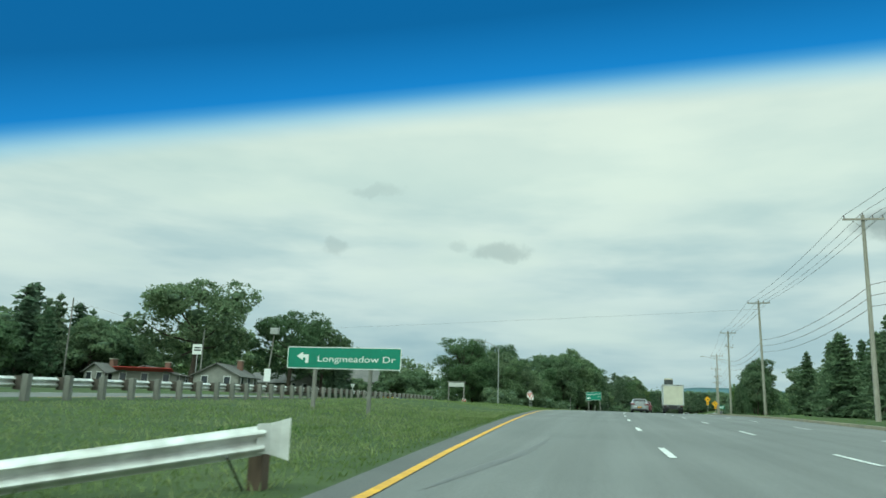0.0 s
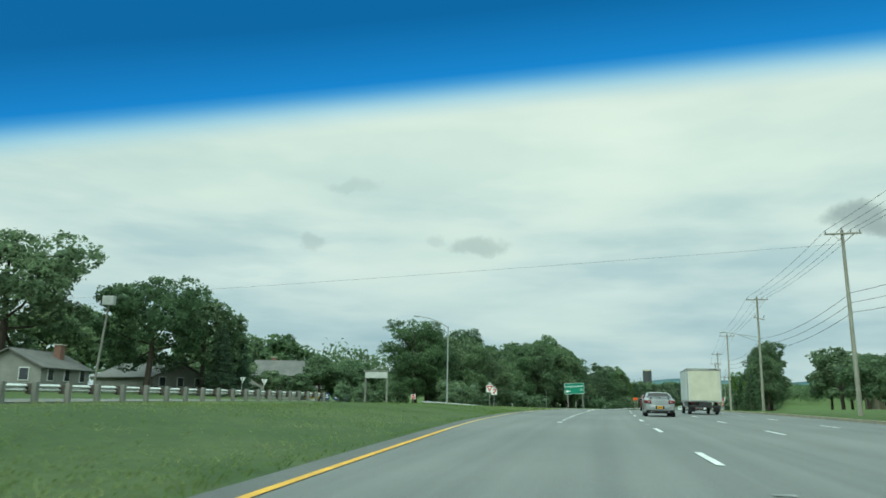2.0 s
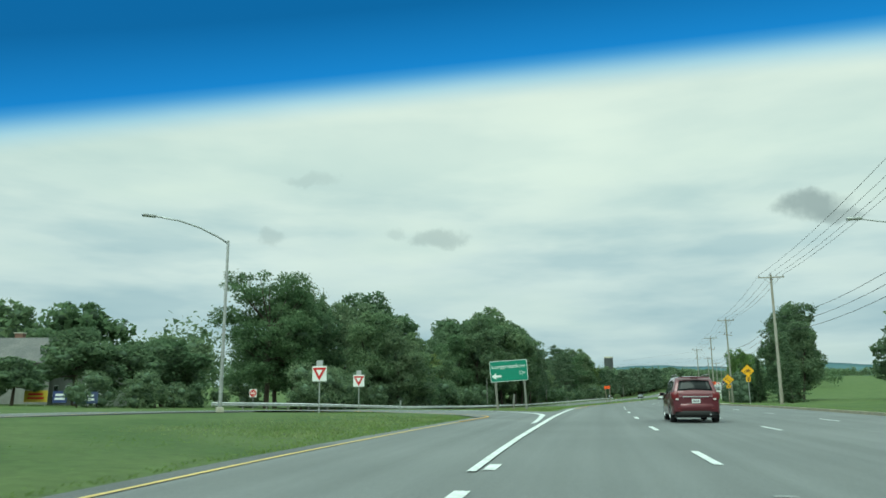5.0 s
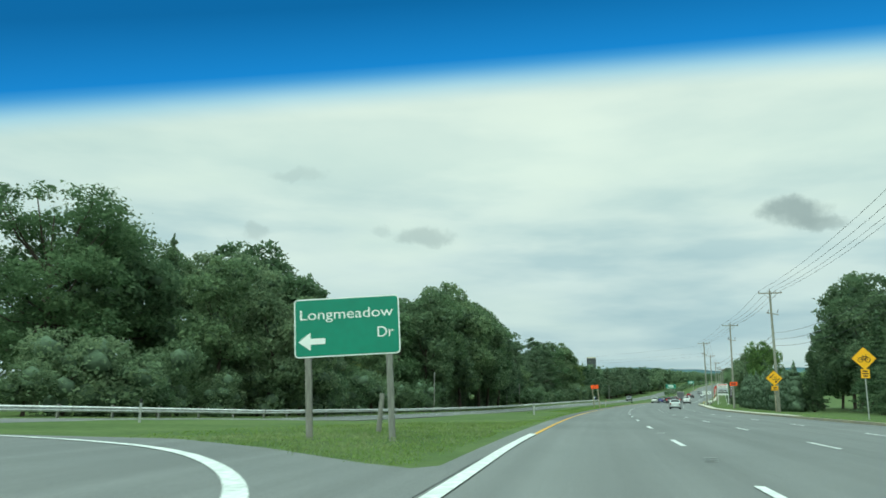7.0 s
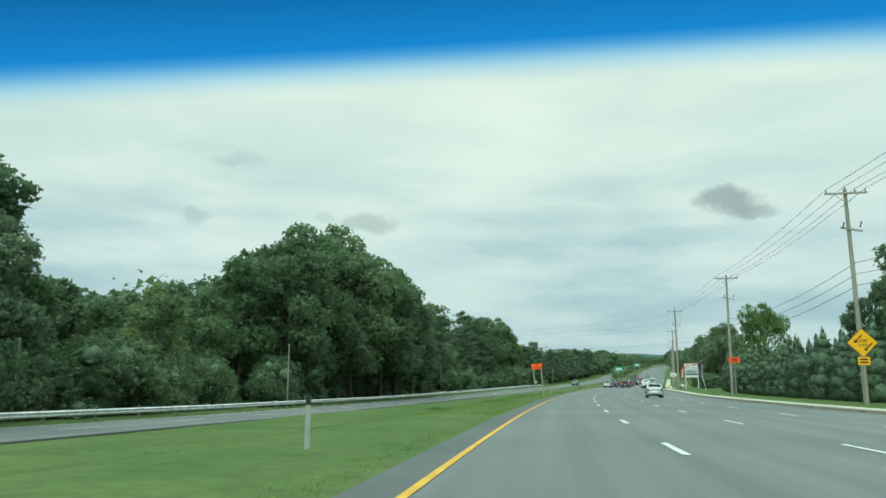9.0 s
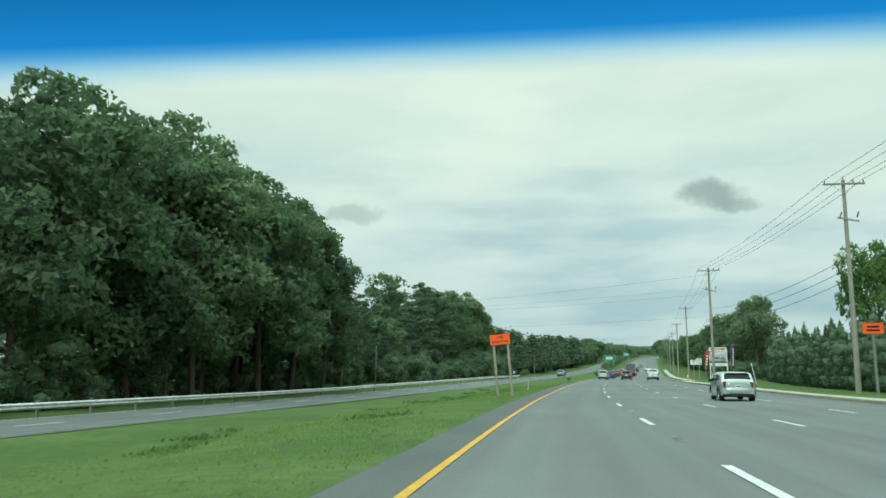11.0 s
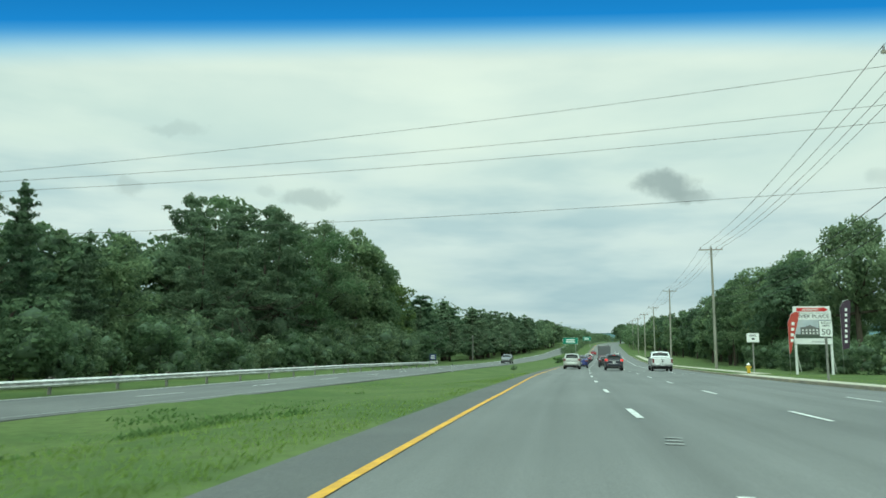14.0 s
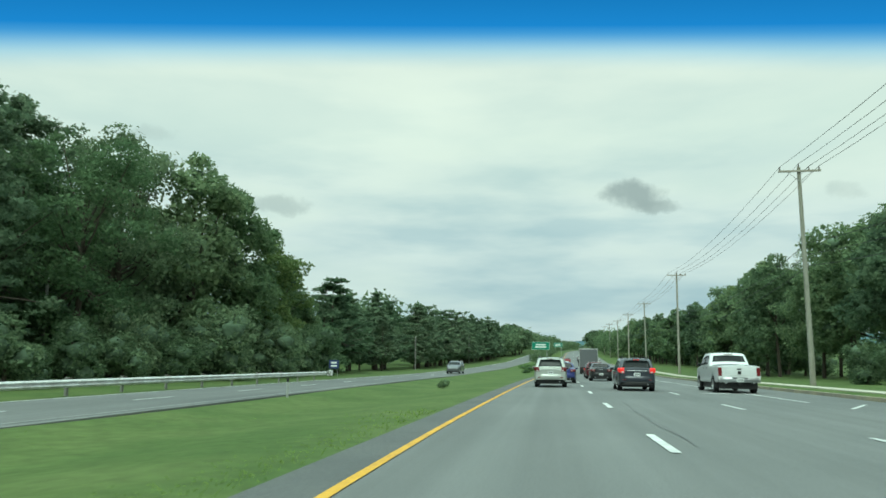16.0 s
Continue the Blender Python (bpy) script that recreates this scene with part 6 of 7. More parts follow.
def house(label, s, d, w, l, h, roof_h, wall, turn=0.0, porch=False, floors=1, awning=False, tiles=None):
    t = tagged(new("house"), label, "house")
    t.matrix_basis = stand(s, d, turn)
    part("wall", box((w, l, h + 0.4), (0, 0, h / 2 - 0.2)), wall, t, bevel=0.02)
    for sg in (-1, 1):
        bm = bmesh.new()
        vs = [bm.verts.new(v) for v in ((-w / 2, sg * (l / 2 - 0.02), h), (w / 2, sg * (l / 2 - 0.02), h), (0, sg * (l / 2 - 0.02), h + roof_h - 0.1), (-w / 2, sg * (l / 2 - 0.2), h), (w / 2, sg * (l / 2 - 0.2), h), (0, sg * (l / 2 - 0.2), h + roof_h - 0.1))]
        for f in ((0, 1, 2), (5, 4, 3), (0, 3, 4, 1), (1, 4, 5, 2), (2, 5, 3, 0)):
            bm.faces.new([vs[i] for i in f])
        part("gable", bm, wall, t)
        a = math.atan2(roof_h, w / 2)
        part("roof", box((math.hypot(w / 2, roof_h) + 0.55, l + 0.8, 0.16), (sg * (w / 4 + 0.14), 0, h + roof_h / 2 - 0.02), pose(0, 0, 0, 0, math.degrees(a) * sg, 0)), tiles or M_SHINGLE, t, "pale green metal roof slope" if tiles else "grey shingled roof slope", 0.02)
    ch = part("chimney", box((0.7, 0.9, 1.6), (w * 0.2, l * 0.2, h + roof_h + 0.0)), M_BRICK, t, "brick chimney", 0.02)
    part("chimney_cap", box((0.85, 1.05, 0.12), (w * 0.2, l * 0.2, h + roof_h + 0.84)), M_CONC, ch)
    for f in range(floors):
        z = 1.5 + 2.7 * f
        for k in range(max(2, int(w / 2.6))):
            x = -w / 2 + w * (k + 0.5) / max(2, int(w / 2.6))
            wn = part("window", box((1.0, 0.1, 1.25), (x, -l / 2 - 0.03, z)), M_FRAME, t, "white framed window", 0.015)
            part("pane", box((0.84, 0.03, 1.08), (x, -l / 2 - 0.085, z)), M_WINDOW, wn)
        for k in range(max(2, int(l / 3))):
            y = -l / 2 + l * (k + 0.5) / max(2, int(l / 3))
            wn = part("window", box((0.1, 1.0, 1.25), (w / 2 + 0.03, y, z)), M_FRAME, t, "white framed window", 0.015)
            part("pane", box((0.03, 0.84, 1.08), (w / 2 + 0.085, y, z)), M_WINDOW, wn)
    if porch:
        pr = part("porch_roof", box((1.9, l * 0.9, 0.14), (w / 2 + 0.95, 0, 2.7)), M_FRAME, t, "white flat porch roof", 0.02)
        for k in range(4):
            part("porch_post", rod((w / 2 + 1.7, -l * 0.42 + l * 0.28 * k, -0.2), (w / 2 + 1.7, -l * 0.42 + l * 0.28 * k, 2.65), 0.09, None, 10), M_FRAME, t)
    if awning:
        part("awning", box((w * 0.9, 1.6, 0.1), (0, -l / 2 - 0.75, 2.6), pose(0, 0, 0, -16, 0, 0)), M_AWNING, t, "red sloping awning", 0.02)
    return t


house("low grey-sided house with a grey shingled gable roof", 99, -57.5, 6.5, 9, 2.2, 1.6, M_SIDING, 12)
house("low house with a grey gable roof behind the maples", 123, -62, 8, 13, 2.1, 1.8, M_SIDING, 70)
house("pale two-storey house with a grey roof and white porch", 164, -65, 8.5, 9.5, 4.6, 2.7, M_SIDING, 105, porch=True)
house("low shop with a wide grey roof and red awning", 96, -68, 9, 7, 2.0, 1.1, M_SIDING, 20, awning=True)
house("small pale shed with a gable roof", 94.5, -75, 3.6, 4.2, 2.1, 1.2, M_SIDING, 0)
M_GROOF = material("pale green metal roof", (0.20, 0.36, 0.28), rough=0.5, vary=0.1, scale=3)
M_TAN = material("tan stucco wall", (0.44, 0.38, 0.28), rough=0.9, vary=0.1, scale=2)
house("tan office building with a green metal roof", 186, 46, 13, 10, 4.0, 2.3, M_TAN, 0, tiles=M_GROOF)
house("small white house among shrubs", 176, -66, 8, 6, 2.8, 1.6, M_FRAME, 0)
t = sign("shop_sign", "small white shop sign on a thin pole", 97, -61.5, category="sign")
post(t, 0, 6.6, M_STEEL, (0.12, 0.12))
p = board(t, 1.7, 1.5, 5.9, M_SIGNW, None, 0.03)
bars(p, 0, 5.95, 1.3, 0.7, 2, -0.04, M_BLACK)
t = tagged(new("silo"), "dark tall silo with a pale cap behind the woods", "silo")
t.matrix_basis = pose(167.4, 1476, 20)
M_SILO = material("dark silo concrete", (0.06, 0.065, 0.07), rough=0.9, vary=0.15, scale=0.2)
part("shaft", rod((0, 0, 0), (0, 0, 44), 8, 8, 24), M_SILO, t)
part("cap", rod((0, 0, 44), (0, 0, 46.5), 8.2, 7.6, 24), M_CONC, t, "pale cap")

# ---- vehicles ----
def section(spec, y):
    """Half outline of the body at y, from the left sill over the roof to the right sill."""
    near = y + np.linspace(-0.13, 0.13, 7) * min(1.0, 0.25 + 2.5 * min(y, spec["len"] - y))
    zt, zb, zl, w = (float(np.mean(np.interp(near, *spec[k]))) for k in ("top", "belt", "low", "width"))
    for yw in spec["wheels"]:
        q = (spec["radius"] + 0.07) ** 2 - (y - yw) ** 2
        if q > 0:
            zl = max(zl, spec["radius"] + math.sqrt(q) * 0.97)
    zl = min(zl, zb - 0.1)
    lean = spec["lean"] * max(0.0, zt - zb)
    wt_ = w * 0.955 - lean
    mid = zl + (zb - zl) * 0.55
    half = [(-w * 0.93, zl), (-w * 0.985, zl + 0.06), (-w, mid), (-w * 0.965, zb), (-wt_, zt - 0.07), (-wt_ + 0.12, zt - 0.012), (0, zt + 0.02)]
    return half + [(-x, z) for x, z in half[-2::-1]]


def rounded_section(pts, u):
    """Points of the outline at the places u, with its corners softened."""
    p = np.array(pts)
    i = np.clip(u.astype(int), 0, len(p) - 2)
    f = (u - i)[:, None]
    a, b, c, d = (p[np.clip(i + k, 0, len(p) - 1)] for k in (-1, 0, 1, 2))
    curve = 0.5 * (2 * b + (c - a) * f + (2 * a - 5 * b + 4 * c - d) * f ** 2 + (3 * b - a - 3 * c + d) * f ** 3)
    return 0.55 * curve + 0.45 * (b * (1 - f) + c * f)


def on_body(spec, y, u):
    x, z = rounded_section(section(spec, y), np.array([u]))[0]
    return Vector((x, y, z))


def patch(name, spec, ya, yb, ua, ub, mat, parent, label="", out=0.008, ny=6, nu=4):
    """A thin panel lying on the body between two stations and two places round the section (each may slant)."""
    ua, ub = (ua if isinstance(ua, tuple) else (ua, ua)), (ub if isinstance(ub, tuple) else (ub, ub))
    grid = []
    for i in range(ny + 1):
        f = i / ny
        y = ya + (yb - ya) * f
        u0, u1 = ua[0] * (1 - f) + ua[1] * f, ub[0] * (1 - f) + ub[1] * f
        grid.append([on_body(spec, y, u0 + (u1 - u0) * j / nu) for j in range(nu + 1)])
    verts, faces = [], []
    for i in range(ny + 1):
        for j in range(nu + 1):
            a = grid[min(i + 1, ny)][j] - grid[max(i - 1, 0)][j]
            b = grid[i][min(j + 1, nu)] - grid[i][max(j - 1, 0)]
            n = b.cross(a)
            n = n.normalized() if n.length > 1e-9 else Vector((0, 0, 1))
            c = Vector((0, spec["len"] / 2, 0.7))
            if n.dot(grid[i][j] - c) < 0:
                n = -n
            verts += [grid[i][j] + n * out, grid[i][j] - n * 0.01]
    k = lambda i, j, s: (i * (nu + 1) + j) * 2 + s
    for i in range(ny):
        for j in range(nu):
            faces.append((k(i, j, 0), k(i + 1, j, 0), k(i + 1, j + 1, 0), k(i, j + 1, 0)))
    for i in range(ny):
        for j in (0, nu):
            faces.append((k(i, j, 0), k(i, j, 1), k(i + 1, j, 1), k(i + 1, j, 0)))
    for j in range(nu):
        for i in (0, ny):
            faces.append((k(i, j, 0), k(i, j + 1, 0), k(i, j + 1, 1), k(i, j, 1)))
    ob = link_mesh(name, verts, faces, mat, parent, smooth_faces=True)
    if label:
        ob["label"] = label
    return ob


def wheel_mesh(r, w):
    bm = bmesh.new()
    n = 28
    prof = [(r * 0.62, -w / 2), (r * 0.93, -w / 2), (r, -w * 0.34), (r, w * 0.34), (r * 0.93, w / 2), (r * 0.62, w / 2)]
    rings = [[bm.verts.new((x, p * math.cos(6.2832 * k / n), p * math.sin(6.2832 * k / n))) for k in range(n)] for p, x in prof]
    for a, b in zip(rings, rings[1:]):
        for k in range(n):
            bm.faces.new((a[k], a[(k + 1) % n], b[(k + 1) % n], b[k]))
    return bm


def rim_mesh(r, w, spokes):
    bm = bmesh.new()
    n = 28
    for sg in (-1, 1):
        prof = [(r * 0.63, w * 0.46), (r * 0.57, w * 0.47), (r * 0.54, w * 0.25)]
        rings = [[bm.verts.new((sg * x, p * math.cos(6.2832 * k / n), p * math.sin(6.2832 * k / n))) for k in range(n)] for p, x in prof]
        for a, b in zip(rings, rings[1:]):
            for k in range(n):
                bm.faces.new((a[k], a[(k + 1) % n], b[(k + 1) % n], b[k]))
        for k in range(spokes):
            a = 6.2832 * k / spokes
            box((w * 0.1, r * 0.13, r * 0.5), (0, 0, 0), Matrix.Translation((sg * w * 0.38, r * 0.32 * math.sin(a), r * 0.32 * math.cos(a))) @ Matrix.Rotation(-a, 4, "X"), bm)
        rod((sg * w * 0.3, 0, 0), (sg * w * 0.46, 0, 0), r * 0.15, r * 0.12, 14, bm)
    return bm


WHEELS = {}


def wheels(spec, parent, spokes=7, rim=None):
    key = (spec["radius"], spokes, (rim or M_RIM).name)
    for yw in spec["wheels"]:
        for sg in (-1, 1):
            x = sg * (np.interp(yw, *spec["width"]) - 0.125)
            w = new("wheel")
            w.parent = parent
            w.matrix_basis = pose(x, yw, spec["radius"] - 0.004)
            if key not in WHEELS:
                a = part("tyre", wheel_mesh(spec["radius"], 0.23), M_TYRE, w)
                b = part("rim", rim_mesh(spec["radius"], 0.23, spokes), rim or M_RIM, w)
                c = part("brake_disc", rod((-0.03, 0, 0), (0.03, 0, 0), spec["radius"] * 0.5, None, 20), M_TRIM, w)
                WHEELS[key] = (a.data, b.data, c.data)
            else:
                for nm, me in zip(("tyre", "rim", "brake_disc"), WHEELS[key]):
                    o = new(nm, me)
                    o.parent = w


def body(spec, mat, parent):
    ys = np.unique(np.concatenate([np.linspace(0, spec["len"], 46), *[yw + np.linspace(-1, 1, 13) * (spec["radius"] + 0.075) for yw in spec["wheels"]]]))
    ys = ys[(ys >= 0) & (ys <= spec["len"])]
    verts, faces = [], []
    u = np.linspace(0, 12, 25)
    n = len(u)
    for y in ys:
        for x, z in rounded_section(section(spec, y), u):
            verts.append((x, y, z))
    for i in range(len(ys) - 1):
        for j in range(n - 1):
            faces.append((i * n + j, i * n + j + 1, (i + 1) * n + j + 1, (i + 1) * n + j))
    faces.append(tuple(range(n))[::-1])
    faces.append(tuple(range((len(ys) - 1) * n, len(ys) * n)))
    ob = link_mesh("body", verts, faces, mat, parent, smooth_faces=True)
    me = ob.data
    bm = bmesh.new()
    bm.from_mesh(me)
    bmesh.ops.recalc_face_normals(bm, faces=bm.faces)
    for e in bm.edges:
        e.smooth = not (len(e.link_faces) == 2 and e.calc_face_angle(0) > 0.6)
    bm.to_mesh(me)
    bm.free()
    W = spec["half"]
    part("underbody", box((W * 1.66, spec["len"] - 0.5, 0.32), (0, spec["len"] / 2, 0.36)), M_TRIM, parent)
    return ob


def rear_box(name, x, z, w, h, y, mat, parent, label="", depth=0.05, bevel=0.012, lean=0.0, turn=0.0):
    return part(name, box((w, depth, h), (x, y, z), pose(0, 0, 0, lean, 0, turn)), mat, parent, label, bevel)


def rear_shell(name, z0, z1, w, y, mat, parent, label="", wrap=0.14, belly=0.03, lean=0.0, crown=0.0):
    """A panel across the tail that bows outwards and wraps round the corners."""
    nx, nz, verts, faces = 14, 5, [], []
    for back in (0, 1):
        for i in range(nx + 1):
            q = 2 * i / nx - 1
            for j in range(nz + 1):
                f = j / nz
                z = z0 + (z1 - z0) * f - crown * q * q * f
                out = belly * math.sin(math.pi * (0.12 + 0.76 * f)) * (1 - 0.5 * q ** 4)
                verts.append((w / 2 * q * (1 - 0.02 * abs(q) * f), y + wrap * abs(q) ** 4 - out + lean * f + 0.07 * back, z))
    k = lambda b, i, j: b * (nx + 1) * (nz + 1) + i * (nz + 1) + j
    for i in range(nx):
        for j in range(nz):
            faces.append((k(0, i, j), k(0, i + 1, j), k(0, i + 1, j + 1), k(0, i, j + 1)))
        for j in (0, nz):
            faces.append((k(0, i, j), k(1, i, j), k(1, i + 1, j), k(0, i + 1, j)))
    for j in range(nz):
        for i in (0, nx):
            faces.append((k(0, i, j), k(0, i, j + 1), k(1, i, j + 1), k(1, i, j)))
    bm = bmesh.new()
    vs = [bm.verts.new(v) for v in verts]
    for f in faces:
        bm.faces.new([vs[i] for i in f])
    bmesh.ops.recalc_face_normals(bm, faces=bm.faces)
    for f in bm.faces:
        f.smooth = True
    for e in bm.edges:
        e.smooth = e.calc_face_angle(0) < 0.7 if len(e.link_faces) == 2 else True
    return part(name, bm, mat, parent, label)


def corner_lamp(sg, path, low, high, mat, parent, label="red tail lamp"):
    """A lamp glass that follows the tail round its corner: path of x, y, with the heights of its lower and upper edge at both ends."""
    n, m, verts, faces = 12, 4, [], []
    px, py = zip(*path)
    run = np.concatenate([[0], np.cumsum(np.hypot(np.diff(px), np.diff(py)))])
    for i in range(n + 1):
        f = i / n
        x, y = np.interp(f * run[-1], run, px), np.interp(f * run[-1], run, py)
        x1, y1 = np.interp(min(1, f + 0.06) * run[-1], run, px), np.interp(min(1, f + 0.06) * run[-1], run, py)
        x0, y0 = np.interp(max(0, f - 0.06) * run[-1], run, px), np.interp(max(0, f - 0.06) * run[-1], run, py)
        nx, ny = (y1 - y0), -(x1 - x0)
        k = math.hypot(nx, ny)
        nx, ny = nx / k, ny / k
        edge = 1 - abs(2 * f - 1) ** 8
        z0, z1 = low[0] + (low[1] - low[0]) * f ** 1.6, high[0] + (high[1] - high[0]) * f ** 1.6
        for j in range(m + 1):
            g = j / m
            out = (0.006 + 0.022 * math.sin(math.pi * g)) * edge
            verts.append((sg * (x + nx * out), y + ny * out, z0 + (z1 - z0) * g))
    for i in range(n):
        for j in range(m):
            q = i * (m + 1) + j
            faces.append((q, q + m + 1, q + m + 2, q + 1) if sg > 0 else (q, q + 1, q + m + 2, q + m + 1))
    ob = link_mesh("tail_lamp", verts, faces, mat, parent, smooth_faces=True)
    sol = ob.modifiers.new("thickness", "SOLIDIFY")
    sol.thickness = 0.02
    ob["label"] = label
    return ob


def plate(parent, z, y, mat=None):
    p = rear_box("number_plate", 0, z, 0.31, 0.155, y, mat or M_PLATE, parent, depth=0.012, bevel=0.003)
    for dx in (-0.09, -0.05, -0.01, 0.03, 0.07, 0.1):
        part("plate_bar", box((0.024, 0.004, 0.07), (dx, y - 0.009, z)), M_TRIM, p)
    return p


def side_parts(spec, parent, mat, mirror_y, mirror_u=3.05, handles=(), trim=M_TRIM):
    for sg in (0, 1):
        p = on_body(spec, mirror_y, mirror_u if sg == 0 else 12 - mirror_u)
        s = -1 if sg == 0 else 1
        m = part("mirror", box((0.2, 0.1, 0.14), (p.x + s * 0.12, p.y, p.z + 0.05)), mat, parent, bevel=0.03)
        part("mirror_glass", box((0.15, 0.004, 0.1), (p.x + s * 0.12, p.y - 0.053, p.z + 0.05)), M_GLASS, m)
        for y in handles:
            q = on_body(spec, y, 2.75 if sg == 0 else 12 - 2.75)
            part("door_handle", box((0.035, 0.17, 0.035), (q.x + s * 0.012, y, q.z)), mat, parent, bevel=0.008)


def thing(name, label, category, s, d, turn=0.0, lift=0.0, group=""):
    t = tagged(new(name), label, category, group)
    t.matrix_basis = stand(s, d, turn, lift)
    return t


def sedan_spec(L=4.85, W=0.92):
    return dict(len=L, half=W, radius=0.335, lean=0.42, wheels=(1.0, L - 0.95),
                top=((0, 0.06, 0.22, 0.95, 1.25, 1.75, 2.2, 2.75, 3.15, 3.85, 4.6, L), (0.93, 1.05, 1.08, 1.12, 1.24, 1.42, 1.475, 1.465, 1.38, 1.03, 0.88, 0.6)),
                belt=((0, 0.2, 1.0, 2.5, 3.7, 4.6, L), (0.88, 0.99, 1.02, 0.98, 0.94, 0.78, 0.5)),
                low=((0, 0.12, 0.5, L - 0.5, L), (0.42, 0.3, 0.22, 0.2, 0.3)),
                width=((0, 0.1, 0.45, 1.2, 3.6, L - 0.35, L), (W * 0.86, W * 0.92, W * 0.985, W, W * 0.99, W * 0.9, W * 0.6)))


def suv_spec(L=4.7, W=0.92, H=1.63, rear=0.42):
    return dict(len=L, half=W, radius=0.345, lean=0.28, wheels=(0.95, L - 0.93),
                top=((0, 0.1, 0.16, rear, rear + 0.3, 1.8, 2.6, 3.0, 3.6, L - 0.3, L), (0.98, 1.05, 1.08, H - 0.12, H - 0.03, H, H - 0.02, H - 0.14, 1.10, 0.93, 0.65)),
                belt=((0, 0.15, 1.0, 2.6, 3.6, L - 0.3, L), (0.92, 1.03, 1.05, 1.02, 1.0, 0.84, 0.5)),
                low=((0, 0.1, 0.4, L - 0.4, L), (0.44, 0.33, 0.27, 0.26, 0.34)),
                width=((0, 0.08, 0.4, 1.2, 3.6, L - 0.35, L), (W * 0.88, W * 0.94, W * 0.985, W, W * 0.99, W * 0.9, W * 0.62)))


def sedan(label, mat, s, d, detail=True, plate_mat=None, spoiler=True, lit=False, turn=0.0, group="", name="sedan"):
    sp = sedan_spec()
    t = thing(name, label, "car", s, d, turn, group=group)
    body(sp, mat, t)
    patch("rear_window", sp, 0.99, 1.72, (5.0, 5.06), (7.0, 6.94), M_GLASS, t, nu=8)
    patch("windscreen", sp, 3.2, 3.8, (4.9, 4.9), (7.1, 7.1), M_GLASS, t, nu=8)
    for a, b, c, e in ((1.45, 2.22, (3.25, 3.12), (3.72, 3.84)), (2.29, 3.35, (3.12, 3.14), (3.84, 3.5))):
        patch("side_window", sp, a, b, c, e, M_GLASS, t)
        patch("side_window", sp, a, b, (12 - c[0], 12 - c[1]), (12 - e[0], 12 - e[1]), M_GLASS, t)
    for y in (1.32, 2.25, 3.3):
        patch("door_seam", sp, y, y + 0.012, 1.1, 3.0, M_TRIM, t, out=0.002, ny=1)
        patch("door_seam", sp, y, y + 0.012, 9.0, 10.9, M_TRIM, t, out=0.002, ny=1)
    side_parts(sp, t, mat, 3.3, handles=(1.5, 2.45))
    lamp = M_BRAKE if lit else M_TAIL
    for sg in (-1, 1):
        l = corner_lamp(sg, ((0.5, -0.015), (0.72, -0.012), (0.795, 0.01), (0.85, 0.1), (0.885, 0.24), (0.905, 0.4)), (0.77, 0.86), (0.97, 0.95), lamp, t)
        part("reverse_lamp", rod((sg * 0.62, -0.048, 0.86), (sg * 0.62, -0.02, 0.86), 0.036, None, 14), M_TAILC, l)
        part("exhaust_pipe", rod((sg * 0.5, -0.02, 0.3), (sg * 0.5, 0.3, 0.3), 0.035, None, 12), M_CHROME, t)
    rear_shell("boot_lid", 0.66, 1.05, 1.0, -0.02, mat, t, wrap=0.03, belly=0.02, lean=0.03)
    b = rear_shell("rear_bumper", 0.38, 0.68, 1.74, -0.02, mat, t, wrap=0.24, belly=0.045)
    rear_box("plate_recess", 0, 0.55, 0.5, 0.19, -0.058, M_TRIM, b, depth=0.03, bevel=0.01)
    rear_shell("lower_valance", 0.26, 0.4, 1.62, 0.0, M_TRIM, t, wrap=0.22, belly=0.02)
    plate(t, 0.55, -0.078, plate_mat)
    rear_box("boot_strip", 0, 0.95, 0.3, 0.025, -0.03, M_CHROME, t, depth=0.02, bevel=0.004)
    if spoiler:
        w = part("spoiler", box((1.36, 0.2, 0.035), (0, 0.16, 1.16)), mat, t, "low boot spoiler", 0.014)
        for x in (-0.5, 0, 0.5):
            part("spoiler_foot", box((0.07, 0.1, 0.1), (x, 0.17, 1.1)), M_TRIM, w)
    part("aerial", rod((0, 1.85, 1.47), (0.0, 1.7, 1.72), 0.008, 0.004, 6), M_TRIM, t)
    wheels(sp, t, 5)
    return t


